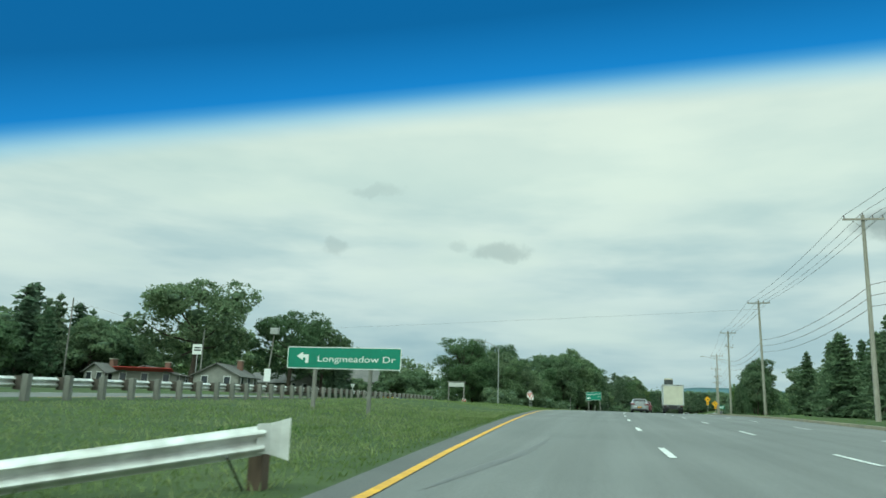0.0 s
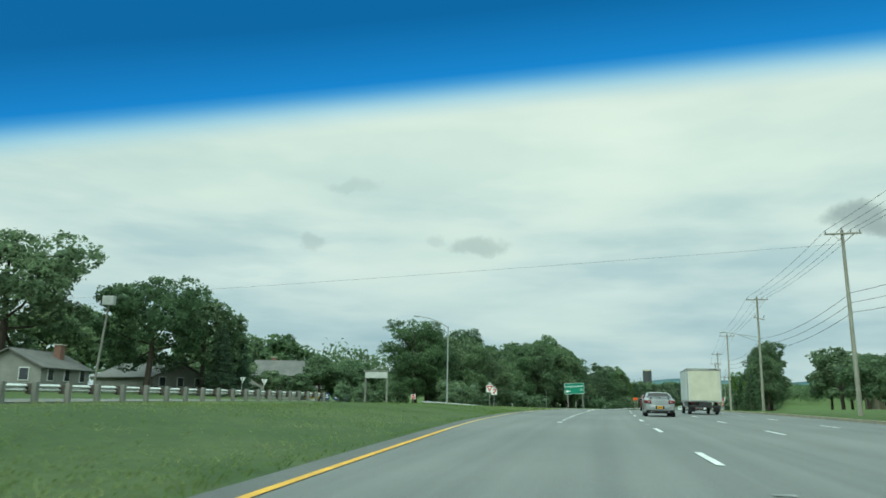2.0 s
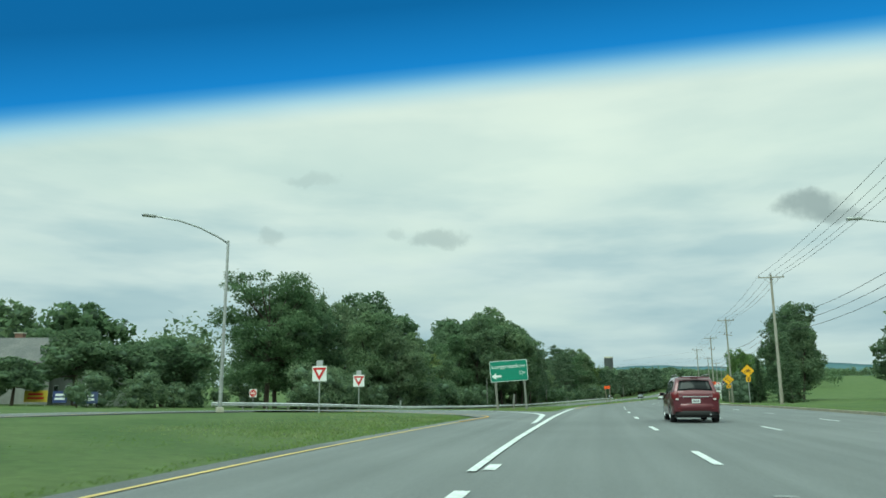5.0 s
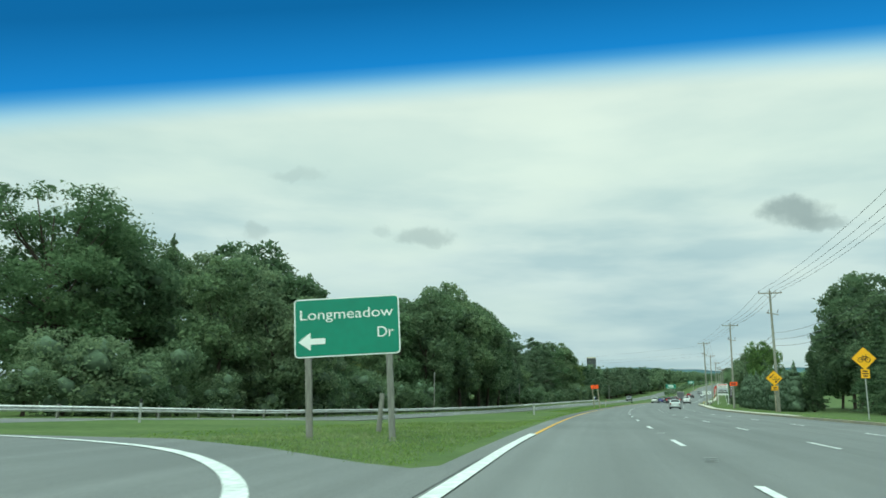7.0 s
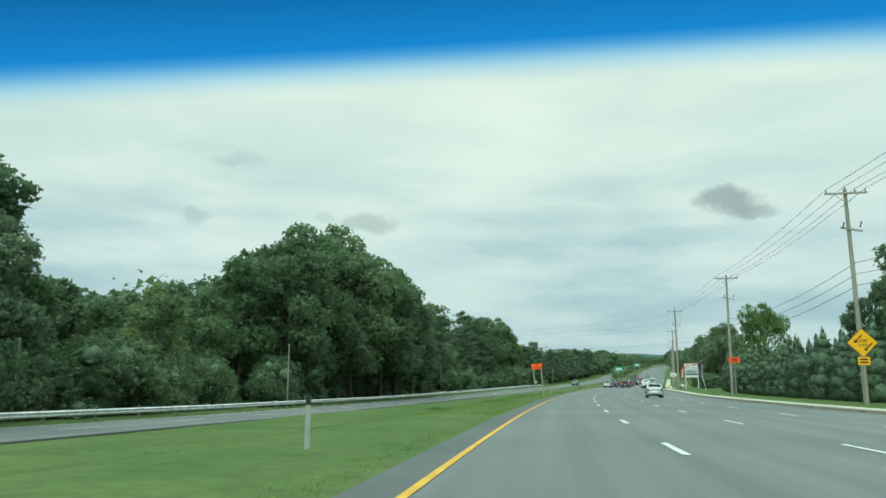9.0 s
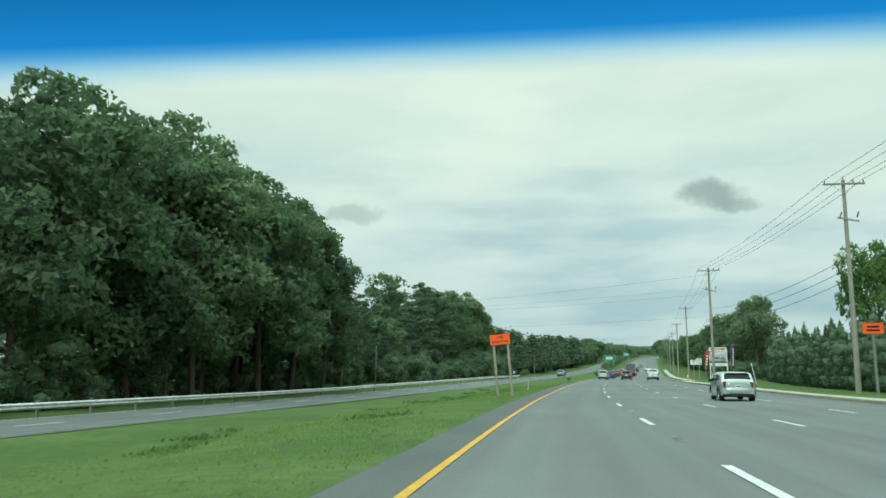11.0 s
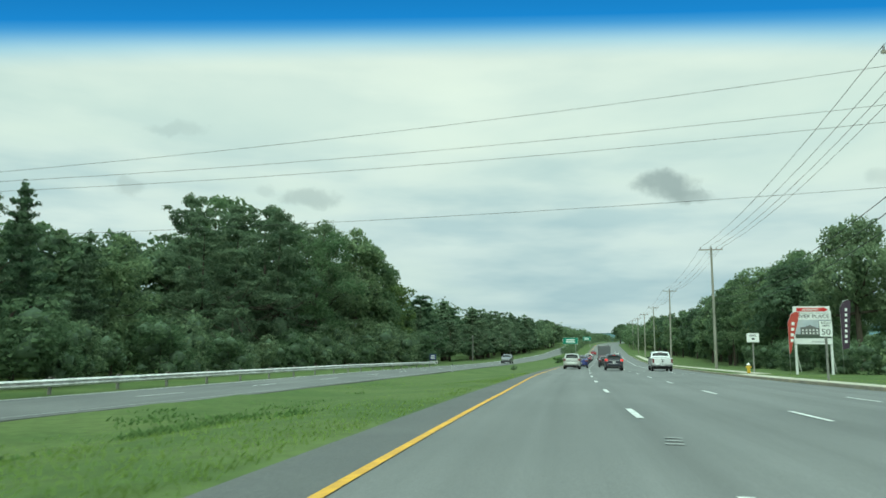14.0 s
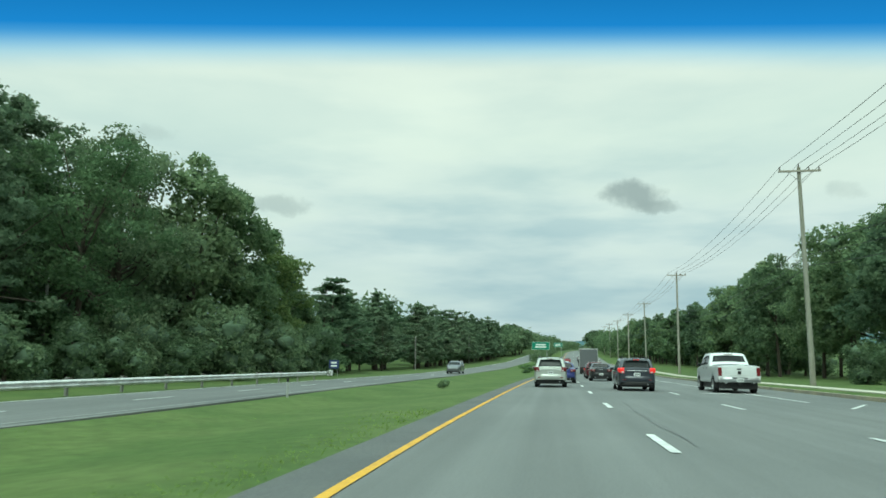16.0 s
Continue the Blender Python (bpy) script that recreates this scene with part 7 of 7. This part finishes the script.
def suv(label, mat, s, d, H=1.63, L=4.7, lit=False, rails=True, turn=0.0, rear=0.42, group="", lamp_h=0.26, name="estate_car", clad=True):
    sp = suv_spec(L, 0.92, H, rear)
    t = thing(name, label, "car", s, d, turn, group=group)
    body(sp, mat, t)
    patch("rear_window", sp, 0.19, rear + 0.02, (5.02, 5.08), (6.98, 6.92), M_GLASS, t, nu=8, out=0.012)
    patch("windscreen", sp, 3.02, 3.55, 4.9, 7.1, M_GLASS, t, nu=8)
    for a, b, c, e in ((0.62, 1.3, (3.3, 3.15), (3.75, 3.86)), (1.36, 2.15, (3.14, 3.12), (3.86, 3.87)), (2.2, 3.1, (3.12, 3.14), (3.87, 3.55))):
        patch("side_window", sp, a, b, c, e, M_GLASS, t)
        patch("side_window", sp, a, b, (12 - c[0], 12 - c[1]), (12 - e[0], 12 - e[1]), M_GLASS, t)
    side_parts(sp, t, mat, 3.05, handles=(1.45, 2.3))
    lamp = M_BRAKE if lit else M_TAIL
    for sg in (-1, 1):
        l = corner_lamp(sg, ((0.61, -0.005), (0.75, 0.0), (0.825, 0.03), (0.87, 0.1), (0.9, 0.28)), (1.0 - lamp_h / 2, 1.0 - lamp_h * 0.2), (1.0 + lamp_h / 2, 1.0 + lamp_h * 0.45), lamp, t)
        part("reverse_lamp", box((0.11, 0.01, 0.06), (sg * 0.69, -0.024, 1.0 - lamp_h * 0.3)), M_TAILC, l, bevel=0.004)
        rear_box("reflector", sg * 0.62, 0.55, 0.14, 0.04, -0.02, M_TAIL, t, depth=0.02, bevel=0.006)
        if rails:
            part("roof_rail", rod((sg * 0.6, rear + 0.35, H + 0.055), (sg * 0.6, 2.5, H + 0.045), 0.02, None, 8), M_TRIM if mat is M_NAVY else M_STEEL, t)
            for y in (rear + 0.4, 1.6, 2.45):
                part("rail_foot", box((0.035, 0.08, 0.08), (sg * 0.6, y, H + 0.015)), M_TRIM, t, bevel=0.006)
    rear_shell("tailgate", 0.66, 1.1, 1.2, 0.0, mat, t, wrap=0.03, belly=0.02, lean=0.05)
    rear_box("tailgate_strip", 0, 0.985, 0.95, 0.04, 0.0, M_CHROME, t, depth=0.03, bevel=0.01)
    b = rear_shell("rear_bumper", 0.46, 0.72, 1.76, -0.02, mat, t, wrap=0.22, belly=0.05)
    if clad:
        rear_shell("lower_valance", 0.3, 0.5, 1.7, -0.01, M_TRIM, t, wrap=0.22, belly=0.03)
    plate(t, 0.82, -0.025)
    rear_box("wiper", 0.1, 1.13, 0.4, 0.02, 0.16, M_TRIM, t, depth=0.03, bevel=0.005)
    part("roof_spoiler", box((1.14, 0.2, 0.04), (0, rear - 0.05, H - 0.06)), mat, t, bevel=0.015)
    rear_box("third_brake_lamp", 0, H - 0.1, 0.3, 0.03, rear - 0.1, lamp, t, depth=0.02, bevel=0.006)
    part("aerial", rod((0, rear + 0.5, H), (0, rear + 0.42, H + 0.16), 0.012, 0.005, 6), M_TRIM, t)
    part("exhaust_pipe", rod((0.5, -0.02, 0.33), (0.5, 0.3, 0.33), 0.033, None, 12), M_CHROME, t)
    wheels(sp, t, 5)
    return t


def hatch(label, mat, s, d, turn=0.0):
    L, W = 3.65, 0.845
    sp = dict(len=L, half=W, radius=0.315, lean=0.2, wheels=(0.62, L - 0.6),
              top=((0, 0.08, 0.14, 0.3, 0.42, 1.4, 2.05, 2.22, 2.66, L - 0.25, L), (0.86, 0.93, 0.97, 1.32, 1.385, 1.415, 1.395, 1.35, 0.98, 0.88, 0.62)),
              belt=((0, 0.15, 0.8, 2.4, L - 0.3, L), (0.82, 0.92, 0.93, 0.92, 0.8, 0.5)),
              low=((0, 0.1, 0.4, L - 0.4, L), (0.36, 0.26, 0.2, 0.2, 0.3)),
              width=((0, 0.08, 0.4, 1.2, 2.6, L - 0.3, L), (W * 0.84, W * 0.93, W * 0.99, W, W * 0.99, W * 0.88, W * 0.62)))
    t = thing("hatchback", label, "car", s, d, turn)
    body(sp, mat, t)
    patch("rear_window", sp, 0.175, 0.37, (5.0, 5.06), (7.0, 6.94), M_GLASS, t, nu=8, out=0.012)
    patch("windscreen", sp, 2.3, 2.58, 4.9, 7.1, M_GLASS, t, nu=8)
    for a, b, c, e in ((0.5, 1.08, (3.22, 3.12), (3.72, 3.86)), (1.14, 2.3, (3.12, 3.13), (3.86, 3.7))):
        patch("side_window", sp, a, b, c, e, M_GLASS, t)
        patch("side_window", sp, a, b, (12 - c[0], 12 - c[1]), (12 - e[0], 12 - e[1]), M_GLASS, t)
    patch("roof_panel", sp, 0.42, 2.0, 4.75, 7.25, mat, t, "silver roof panel", nu=8)
    for yw in sp["wheels"]:
        for sg in (-1, 1):
            bm = bmesh.new()
            prev = None
            for k in range(13):
                a = math.pi * k / 12
                y, z = yw + 0.395 * math.cos(a), 0.315 + 0.395 * math.sin(a)
                y2, z2 = yw + 0.45 * math.cos(a), 0.315 + 0.45 * math.sin(a)
                x = sg * (float(np.interp(yw, *sp["width"])) + 0.012)
                ring = [bm.verts.new(v) for v in ((x - sg * 0.09, y, z), (x, y, z), (x, y2, z2), (x - sg * 0.09, y2, z2))]
                if prev:
                    for j in range(4):
                        bm.faces.new((prev[j], prev[(j + 1) % 4], ring[(j + 1) % 4], ring[j]))
                prev = ring
            part("arch_trim", bm, M_TRIM, t)
    side_parts(sp, t, M_TRIM, 2.2, handles=(1.25,))
    for sg in (-1, 1):
        l = rear_box("tail_lamp", sg * 0.63, 0.80, 0.15, 0.3, 0.05, M_TAIL, t, "upright red tail lamp with chrome rim", depth=0.12, bevel=0.04, turn=-sg * 14)
        rear_box("lamp_rim", sg * 0.63, 0.80, 0.18, 0.33, 0.065, M_CHROME, l, depth=0.1, bevel=0.04, turn=-sg * 14)
    rear_shell("rear_bumper", 0.38, 0.64, 1.6, -0.02, mat, t, wrap=0.2, belly=0.05)
    rear_shell("lower_valance", 0.26, 0.41, 1.5, -0.01, M_TRIM, t, wrap=0.2, belly=0.03)
    rear_shell("tailgate", 0.6, 0.96, 1.02, -0.005, mat, t, wrap=0.03, belly=0.02, lean=0.04)
    plate(t, 0.72, -0.035)
    part("badge", rod((-0.44, -0.03, 0.84), (-0.44, -0.014, 0.84), 0.06, None, 18), M_SIGNW, t, "round white sticker")
    part("roof_spoiler", box((1.0, 0.16, 0.035), (0, 0.34, 1.36)), mat, t, bevel=0.012)
    rear_box("third_brake_lamp", 0, 1.325, 0.24, 0.025, 0.25, M_TAIL, t, depth=0.02, bevel=0.005)
    for x in (-0.1, 0.1):
        part("exhaust_pipe", rod((x, -0.03, 0.3), (x, 0.3, 0.3), 0.035, None, 12), M_CHROME, t)
    wheels(sp, t, 9)
    return t


def pickup(label, mat, s, d, turn=0.0, group="", lit=False):
    L, W = 5.8, 1.0
    sp = dict(len=L, half=W, radius=0.395, lean=0.2, wheels=(1.15, L - 1.0),
              top=((0, 0.03, 1.95, 1.98, 2.2, 2.5, 3.6, 3.95, 4.55, L - 0.2, L), (1.26, 1.3, 1.3, 1.36, 1.84, 1.92, 1.9, 1.8, 1.28, 1.18, 0.9)),
              belt=((0, 0.05, 1.95, 4.4, L - 0.2, L), (1.2, 1.26, 1.26, 1.24, 1.1, 0.7)),
              low=((0, 0.1, 0.4, L - 0.4, L), (0.62, 0.55, 0.48, 0.45, 0.5)),
              width=((0, 0.06, 0.4, 1.2, 4.6, L - 0.3, L), (W * 0.95, W * 0.97, W * 0.99, W, W * 0.99, W * 0.94, W * 0.75)))
    t = thing("pickup_truck", label, "pickup truck", s, d, turn, group=group)
    body(sp, mat, t)
    patch("rear_window", sp, 2.02, 2.2, (5.02, 5.05), (6.98, 6.95), M_GLASS, t, nu=8, out=0.012)
    patch("windscreen", sp, 3.95, 4.48, 4.9, 7.1, M_GLASS, t, nu=8)
    for a, b, c, e in ((2.4, 3.05, (3.15, 3.12), (3.84, 3.87)), (3.12, 4.1, (3.12, 3.14), (3.87, 3.6))):
        patch("side_window", sp, a, b, c, e, M_GLASS, t)
        patch("side_window", sp, a, b, (12 - c[0], 12 - c[1]), (12 - e[0], 12 - e[1]), M_GLASS, t)
    patch("bed_liner", sp, 0.12, 1.9, 5.0, 7.0, M_TRIM, t, out=0.004)
    g = rear_box("tailgate", 0, 0.97, 1.5, 0.52, 0.0, mat, t, "white tailgate with a pressed panel", depth=0.07, bevel=0.02)
    rear_box("tailgate_panel", 0, 0.97, 1.2, 0.3, -0.03, mat, g, depth=0.03, bevel=0.012)
    rear_box("tailgate_handle", 0, 1.12, 0.2, 0.06, -0.045, M_TRIM, g, depth=0.02, bevel=0.01)
    rear_box("badge", 0, 0.96, 0.15, 0.15, -0.048, M_TRIM, g, depth=0.012, bevel=0.02)
    for sg in (-1, 1):
        rear_box("tail_lamp", sg * 0.86, 1.0, 0.17, 0.4, 0.03, M_BRAKE if lit else M_TAIL, t, "upright red tail lamp", depth=0.1, bevel=0.03)
        part("exhaust_pipe", rod((sg * 0.62, -0.08, 0.5), (sg * 0.62, 0.3, 0.5), 0.05, None, 12), M_CHROME, t)
        part("mud_flap", box((0.3, 0.02, 0.34), (sg * 0.8, 0.62, 0.4)), M_TRIM, t, bevel=0.005)
    b = rear_shell("rear_bumper", 0.51, 0.73, 1.9, -0.1, M_CHROME, t, "chrome step bumper", wrap=0.16, belly=0.04)
    rear_box("bumper_step", 0, 0.715, 0.7, 0.035, -0.09, M_TRIM, b, depth=0.16, bevel=0.01)
    rear_box("tow_hitch", 0, 0.45, 0.12, 0.1, -0.02, M_TRIM, t, depth=0.2, bevel=0.01)
    plate(t, 0.62, -0.168)
    side_parts(sp, t, M_TRIM, 4.0, handles=(2.5, 3.25))
    rear_box("third_brake_lamp", 0, 1.84, 0.4, 0.04, 2.12, M_TAIL, t, depth=0.04, bevel=0.008)
    wheels(sp, t, 6)
    return t


def van(label, mat, s, d, H=1.78, turn=0.0, group="", lit=False):
    return suv(label, mat, s, d, H, 4.9, lit, True, turn, 0.34, group, 0.34, "minivan", True)


def box_truck(label, mat, s, d, turn=0.0, door=None, cab=None):
    t = thing("box_truck", label, "truck", s, d, turn)
    bx = part("cargo_box", box((2.44, 6.6, 2.45), (0, 3.3, 2.2)), mat, t, "", 0.03)
    part("rear_door", box((2.2, 0.03, 2.2), (0, -0.012, 2.15)), door or M_BOXT, bx, "cream roll-up rear door", 0.01)
    for x in (-1.19, 1.19):
        part("corner_post", box((0.07, 0.06, 2.5), (x, -0.01, 2.2)), M_STEEL, bx, bevel=0.008)
        part("side_rail", box((0.03, 6.6, 0.09), (x * 1.027, 3.3, 3.38)), M_STEEL, bx, bevel=0.006)
        part("floor_rail", box((0.03, 6.6, 0.12), (x * 1.027, 3.3, 1.03)), M_STEEL, bx, bevel=0.006)
        for z in (3.3,):
            part("marker_lamp", box((0.08, 0.03, 0.04), (x * 0.8, -0.045, z)), M_TAIL, bx, bevel=0.006)
        part("tail_lamp", box((0.22, 0.05, 0.09), (x * 0.78, -0.03, 0.86)), M_TAIL, t, "red tail lamp", 0.012)
        part("mud_flap", box((0.5, 0.02, 0.5), (x * 0.75, 0.95, 0.45)), M_TRIM, t)
    part("header_rail", box((2.4, 0.05, 0.16), (0, -0.02, 3.36)), M_STEEL, bx, bevel=0.01)
    for k in range(7):
        part("marking_bar", box((0.045, 0.006, 0.09), (0.42 + 0.075 * k, -0.048, 3.36)), M_BLACK, bx)
    part("bumper", box((2.2, 0.12, 0.14), (0, 0.06, 0.6)), M_TRIM, t, bevel=0.02)
    part("chassis", box((0.9, 8.4, 0.25), (0, 4.2, 0.78)), M_TRIM, t)
    c = part("cab", box((2.1, 1.9, 1.75), (0, 7.75, 1.45)), cab or M_WHITEC, t, "", 0.12)
    for x in (-1.06, 1.06):
        part("cab_window", box((0.03, 0.85, 0.6), (x, 7.8, 1.85)), M_GLASS, c, bevel=0.01)
        part("mirror", box((0.16, 0.08, 0.4), (x * 1.22, 8.35, 1.75)), M_TRIM, t, bevel=0.02)
    sp = dict(radius=0.47, wheels=(1.75, 7.7), width=((0, 9), (1.12, 1.12)))
    wheels(sp, t, 8, M_STEEL)
    return t


sedan("silver sedan with a low boot spoiler and yellow plate", M_SILVER, 82.5, 1.45, plate_mat=M_PLATEY)
box_truck("white box truck with a cream roll-up rear door", M_BOX, 95.5, 5.4)
hatch("pale silver small hatchback with black arch trims", M_MINI, 249.5, 6.0)
suv("dark blue-grey estate car with roof rails, brake lamps lit", M_NAVY, 348, 2.3, lit=True)
suv("pale champagne sport utility car in the first lane", M_GOLD, 352.5, -1.95, H=1.68, rails=True, clad=False)
pickup("white crew-cab pickup truck with chrome bumper", M_WHITEC, 347, 6.85)
van("maroon minivan in the second lane of the road", M_MAROON, 123, 1.95)
sedan("bright blue sedan in the queue of traffic", M_BLUEC, 364, -1.2, spoiler=False)
Q = "queue of traffic"
sedan("silver sedan waiting in the queue", M_GREYC, 378, -1.8, spoiler=False, group=Q)
suv("black sport utility car waiting in the queue", M_DARKC, 388, -1.75, lit=True, group=Q)
sedan("red sedan waiting in the queue", M_REDC, 399, -1.8, spoiler=False, group=Q)
suv("grey sport utility car waiting in the queue", M_GREYC, 412, -1.8, group=Q)
sedan("dark sedan waiting in the queue", M_DARKC, 424, -1.8, spoiler=False, lit=True, group=Q)
sedan("red sedan waiting in the queue", M_REDC, 438, -1.8, spoiler=False, group=Q)
suv("white sport utility car waiting in the queue", M_WHITEC, 452, -1.8, group=Q)
sedan("dark sedan waiting in the queue", M_DARKC, 373, 1.9, spoiler=False, group=Q)
suv("maroon sport utility car waiting in the queue", M_MAROON, 384, 1.85, group=Q)
sedan("black sedan waiting in the queue", M_DARKC, 395, 1.9, spoiler=False, lit=True, group=Q)
box_truck("grey-green box truck waiting in the queue", M_GREYC, 412, 1.9, door=M_GREYC, cab=M_GREYC)
sedan("white sedan waiting in the queue", M_WHITEC, 432, 1.9, spoiler=False, group=Q)
suv("red sport utility car waiting in the queue", M_REDC, 446, 1.9, group=Q)
sedan("silver sedan far along the road", M_SILVER, 470, -1.8, spoiler=False, group=Q)
sedan("dark sedan far along the road", M_DARKC, 486, 1.9, spoiler=False, group=Q)
suv("white sport utility car far along the road", M_WHITEC, 505, 5.6, group=Q)
sedan("red sedan far along the road", M_REDC, 530, -1.8, spoiler=False, group=Q)
suv("silver sport utility car far along the road", M_SILVER, 560, 1.9, group=Q)
suv("grey sport utility car coming along the opposite carriageway", M_GREYC, 410, float(opp_edge(410)) - 1.9, turn=180)

# ---- grass and weeds ----
def scatter_blades(name, spots, height, width, blades, seed, mat, label):
    """Tufts of tapering, bent blades at ground places."""
    rng = np.random.default_rng(seed)
    sp = np.repeat(np.asarray(spots, float), blades, axis=0)
    n = len(sp)
    s = sp[:, 0] + rng.normal(0, 0.3, n)
    d = sp[:, 1] - np.abs(rng.normal(0, 0.25, n)) * np.sign(-sp[:, 1])
    h = np.interp(s, _s, _h)
    z = road_z(s) + ground_lift(s, d) - 0.02
    p = np.stack([np.interp(s, _s, _x) + d * np.cos(h), np.interp(s, _s, _y) - d * np.sin(h), z], 1)
    hh = sp[:, 2] * height * (0.5 + 0.8 * rng.random(n))
    a = rng.random(n) * 6.2832
    side = np.stack([np.cos(a), np.sin(a), 0 * a], 1) * (width * (0.6 + 0.8 * rng.random(n)))[:, None]
    b = a + 1.57 + rng.normal(0, 0.5, n)
    bend = np.stack([np.cos(b), np.sin(b), 0 * b], 1) * (hh * (0.4 + 0.7 * rng.random(n)))[:, None]
    up = np.stack([0 * a, 0 * a, hh], 1)
    v = np.stack([p - side, p + side, p + up * 0.55 + bend * 0.35 + side * 0.6, p + up + bend], 1).reshape(-1, 3)
    me = bpy.data.meshes.new(name)
    me.from_pydata(v.tolist(), [], [(4 * i, 4 * i + 1, 4 * i + 2, 4 * i + 3) for i in range(n)])
    me.materials.append(mat)
    return tagged(new(name, me), label, "grass", kind="stuff")


rng_g = np.random.default_rng(3)


def band(s0, s1, d_near, depth, count):
    out = []
    for _ in range(count):
        s = rng_g.uniform(s0, s1)
        near = d_near(s)
        d = near - depth * rng_g.random() ** 1.6
        out.append((s, d, 0.6 + 0.8 * abs(noise.noise((s * 0.12, d * 0.2, 2.0)) + 0.3)))
    return out


spots = band(-6, 112, lambda s: left_edge(s) - 0.1, 9.0, 9000)
spots += [q for q in band(150, 330, lambda s: left_edge(s) - 0.1, 8.0, 12000) if not (q[0] < 163 and q[1] > -5.6 - (163 - q[0]) * 0.25) and q[0] > 157]
spots += [q for q in ((rng_g.uniform(143, 172), -5.0 - 9 * rng_g.random() ** 1.4, 0.75) for _ in range(3200)) if q[0] > cross_far(q[1]) + 0.2]
spots += [q for q in ((rng_g.uniform(112, 139), -7.9 - 9 * rng_g.random() ** 1.3, 0.8) for _ in range(2600)) if q[0] < cross_near(q[1]) - 0.3]
scatter_blades("grass_blades", spots, 0.075, 0.012, 4, 8, M_BLADE, "tufts of green grass along the median edge")
right = [(rng_g.uniform(20, 330), 0, 0.8) for _ in range(3000)]
right = [(s, kerb_d(s) + (0.25 if s < 196 else 1.75) + 2.0 * rng_g.random() ** 1.5, q) for s, _, q in right]
scatter_blades("grass_blades", right, 0.08, 0.012, 4, 10, M_BLADE, "tufts of green grass behind the kerb")
clumps = []
for k in range(34):
    s, d, spread = (rng_g.uniform(226, 304), rng_g.uniform(-13.5, -6.6), rng_g.uniform(0.12, 0.5))
    if k < 2:
        s, d = 16 + k, -8.5 - 0.4 * k
    elif k < 14:
        s, d = 286 + rng_g.uniform(0, 14), -10.2 + rng_g.normal(0, 0.6)
    clumps += [(s + rng_g.normal(0, 1.2 * spread), d + rng_g.normal(0, spread), rng_g.uniform(0.5, 1.5)) for _ in range(int(70 * spread))]
scatter_blades("weed_clumps", clumps, 0.12, 0.04, 6, 12, M_WEED, "darker leafy weed clumps standing in the median grass")
rough = [(s, left_edge(s) - 0.4 - 11 * rng_g.random() ** 1.2, 0.4 + 1.1 * abs(noise.noise((s * 0.25, k * 0.013, 4.0))) + 0.3 * rng_g.random()) for k, s in enumerate(rng_g.uniform(-3, 66, 5200))]
rough += [(s, -8.6 - 7 * rng_g.random(), 0.5 + 0.6 * rng_g.random()) for s in rng_g.uniform(112, 134, 900) if s < 131]
rough += [q for q in ((rng_g.uniform(143, 165), -5.2 - 6.5 * rng_g.random(), 0.4 + 0.5 * rng_g.random()) for _ in range(1200)) if q[0] > cross_far(q[1]) + 0.3]
scatter_blades("rough_grass", rough, 0.13, 0.011, 5, 14, M_ROUGH, "rough uncut grass with pale seed stalks in the median")
tree("shrub", 0, M_LEAF_B, 355, -8.4, 0.85, "small rounded dark bush in the median", "shrub", "", 1.6)
for s, d in ((420, -7), (440, -7.4), (448, -6.8), (470, -7.0)):
    tree("shrub", 1, M_LEAF_C, s, d, 1.6, "bright green bush in the far median", "shrub", "far median bushes", 1.7)
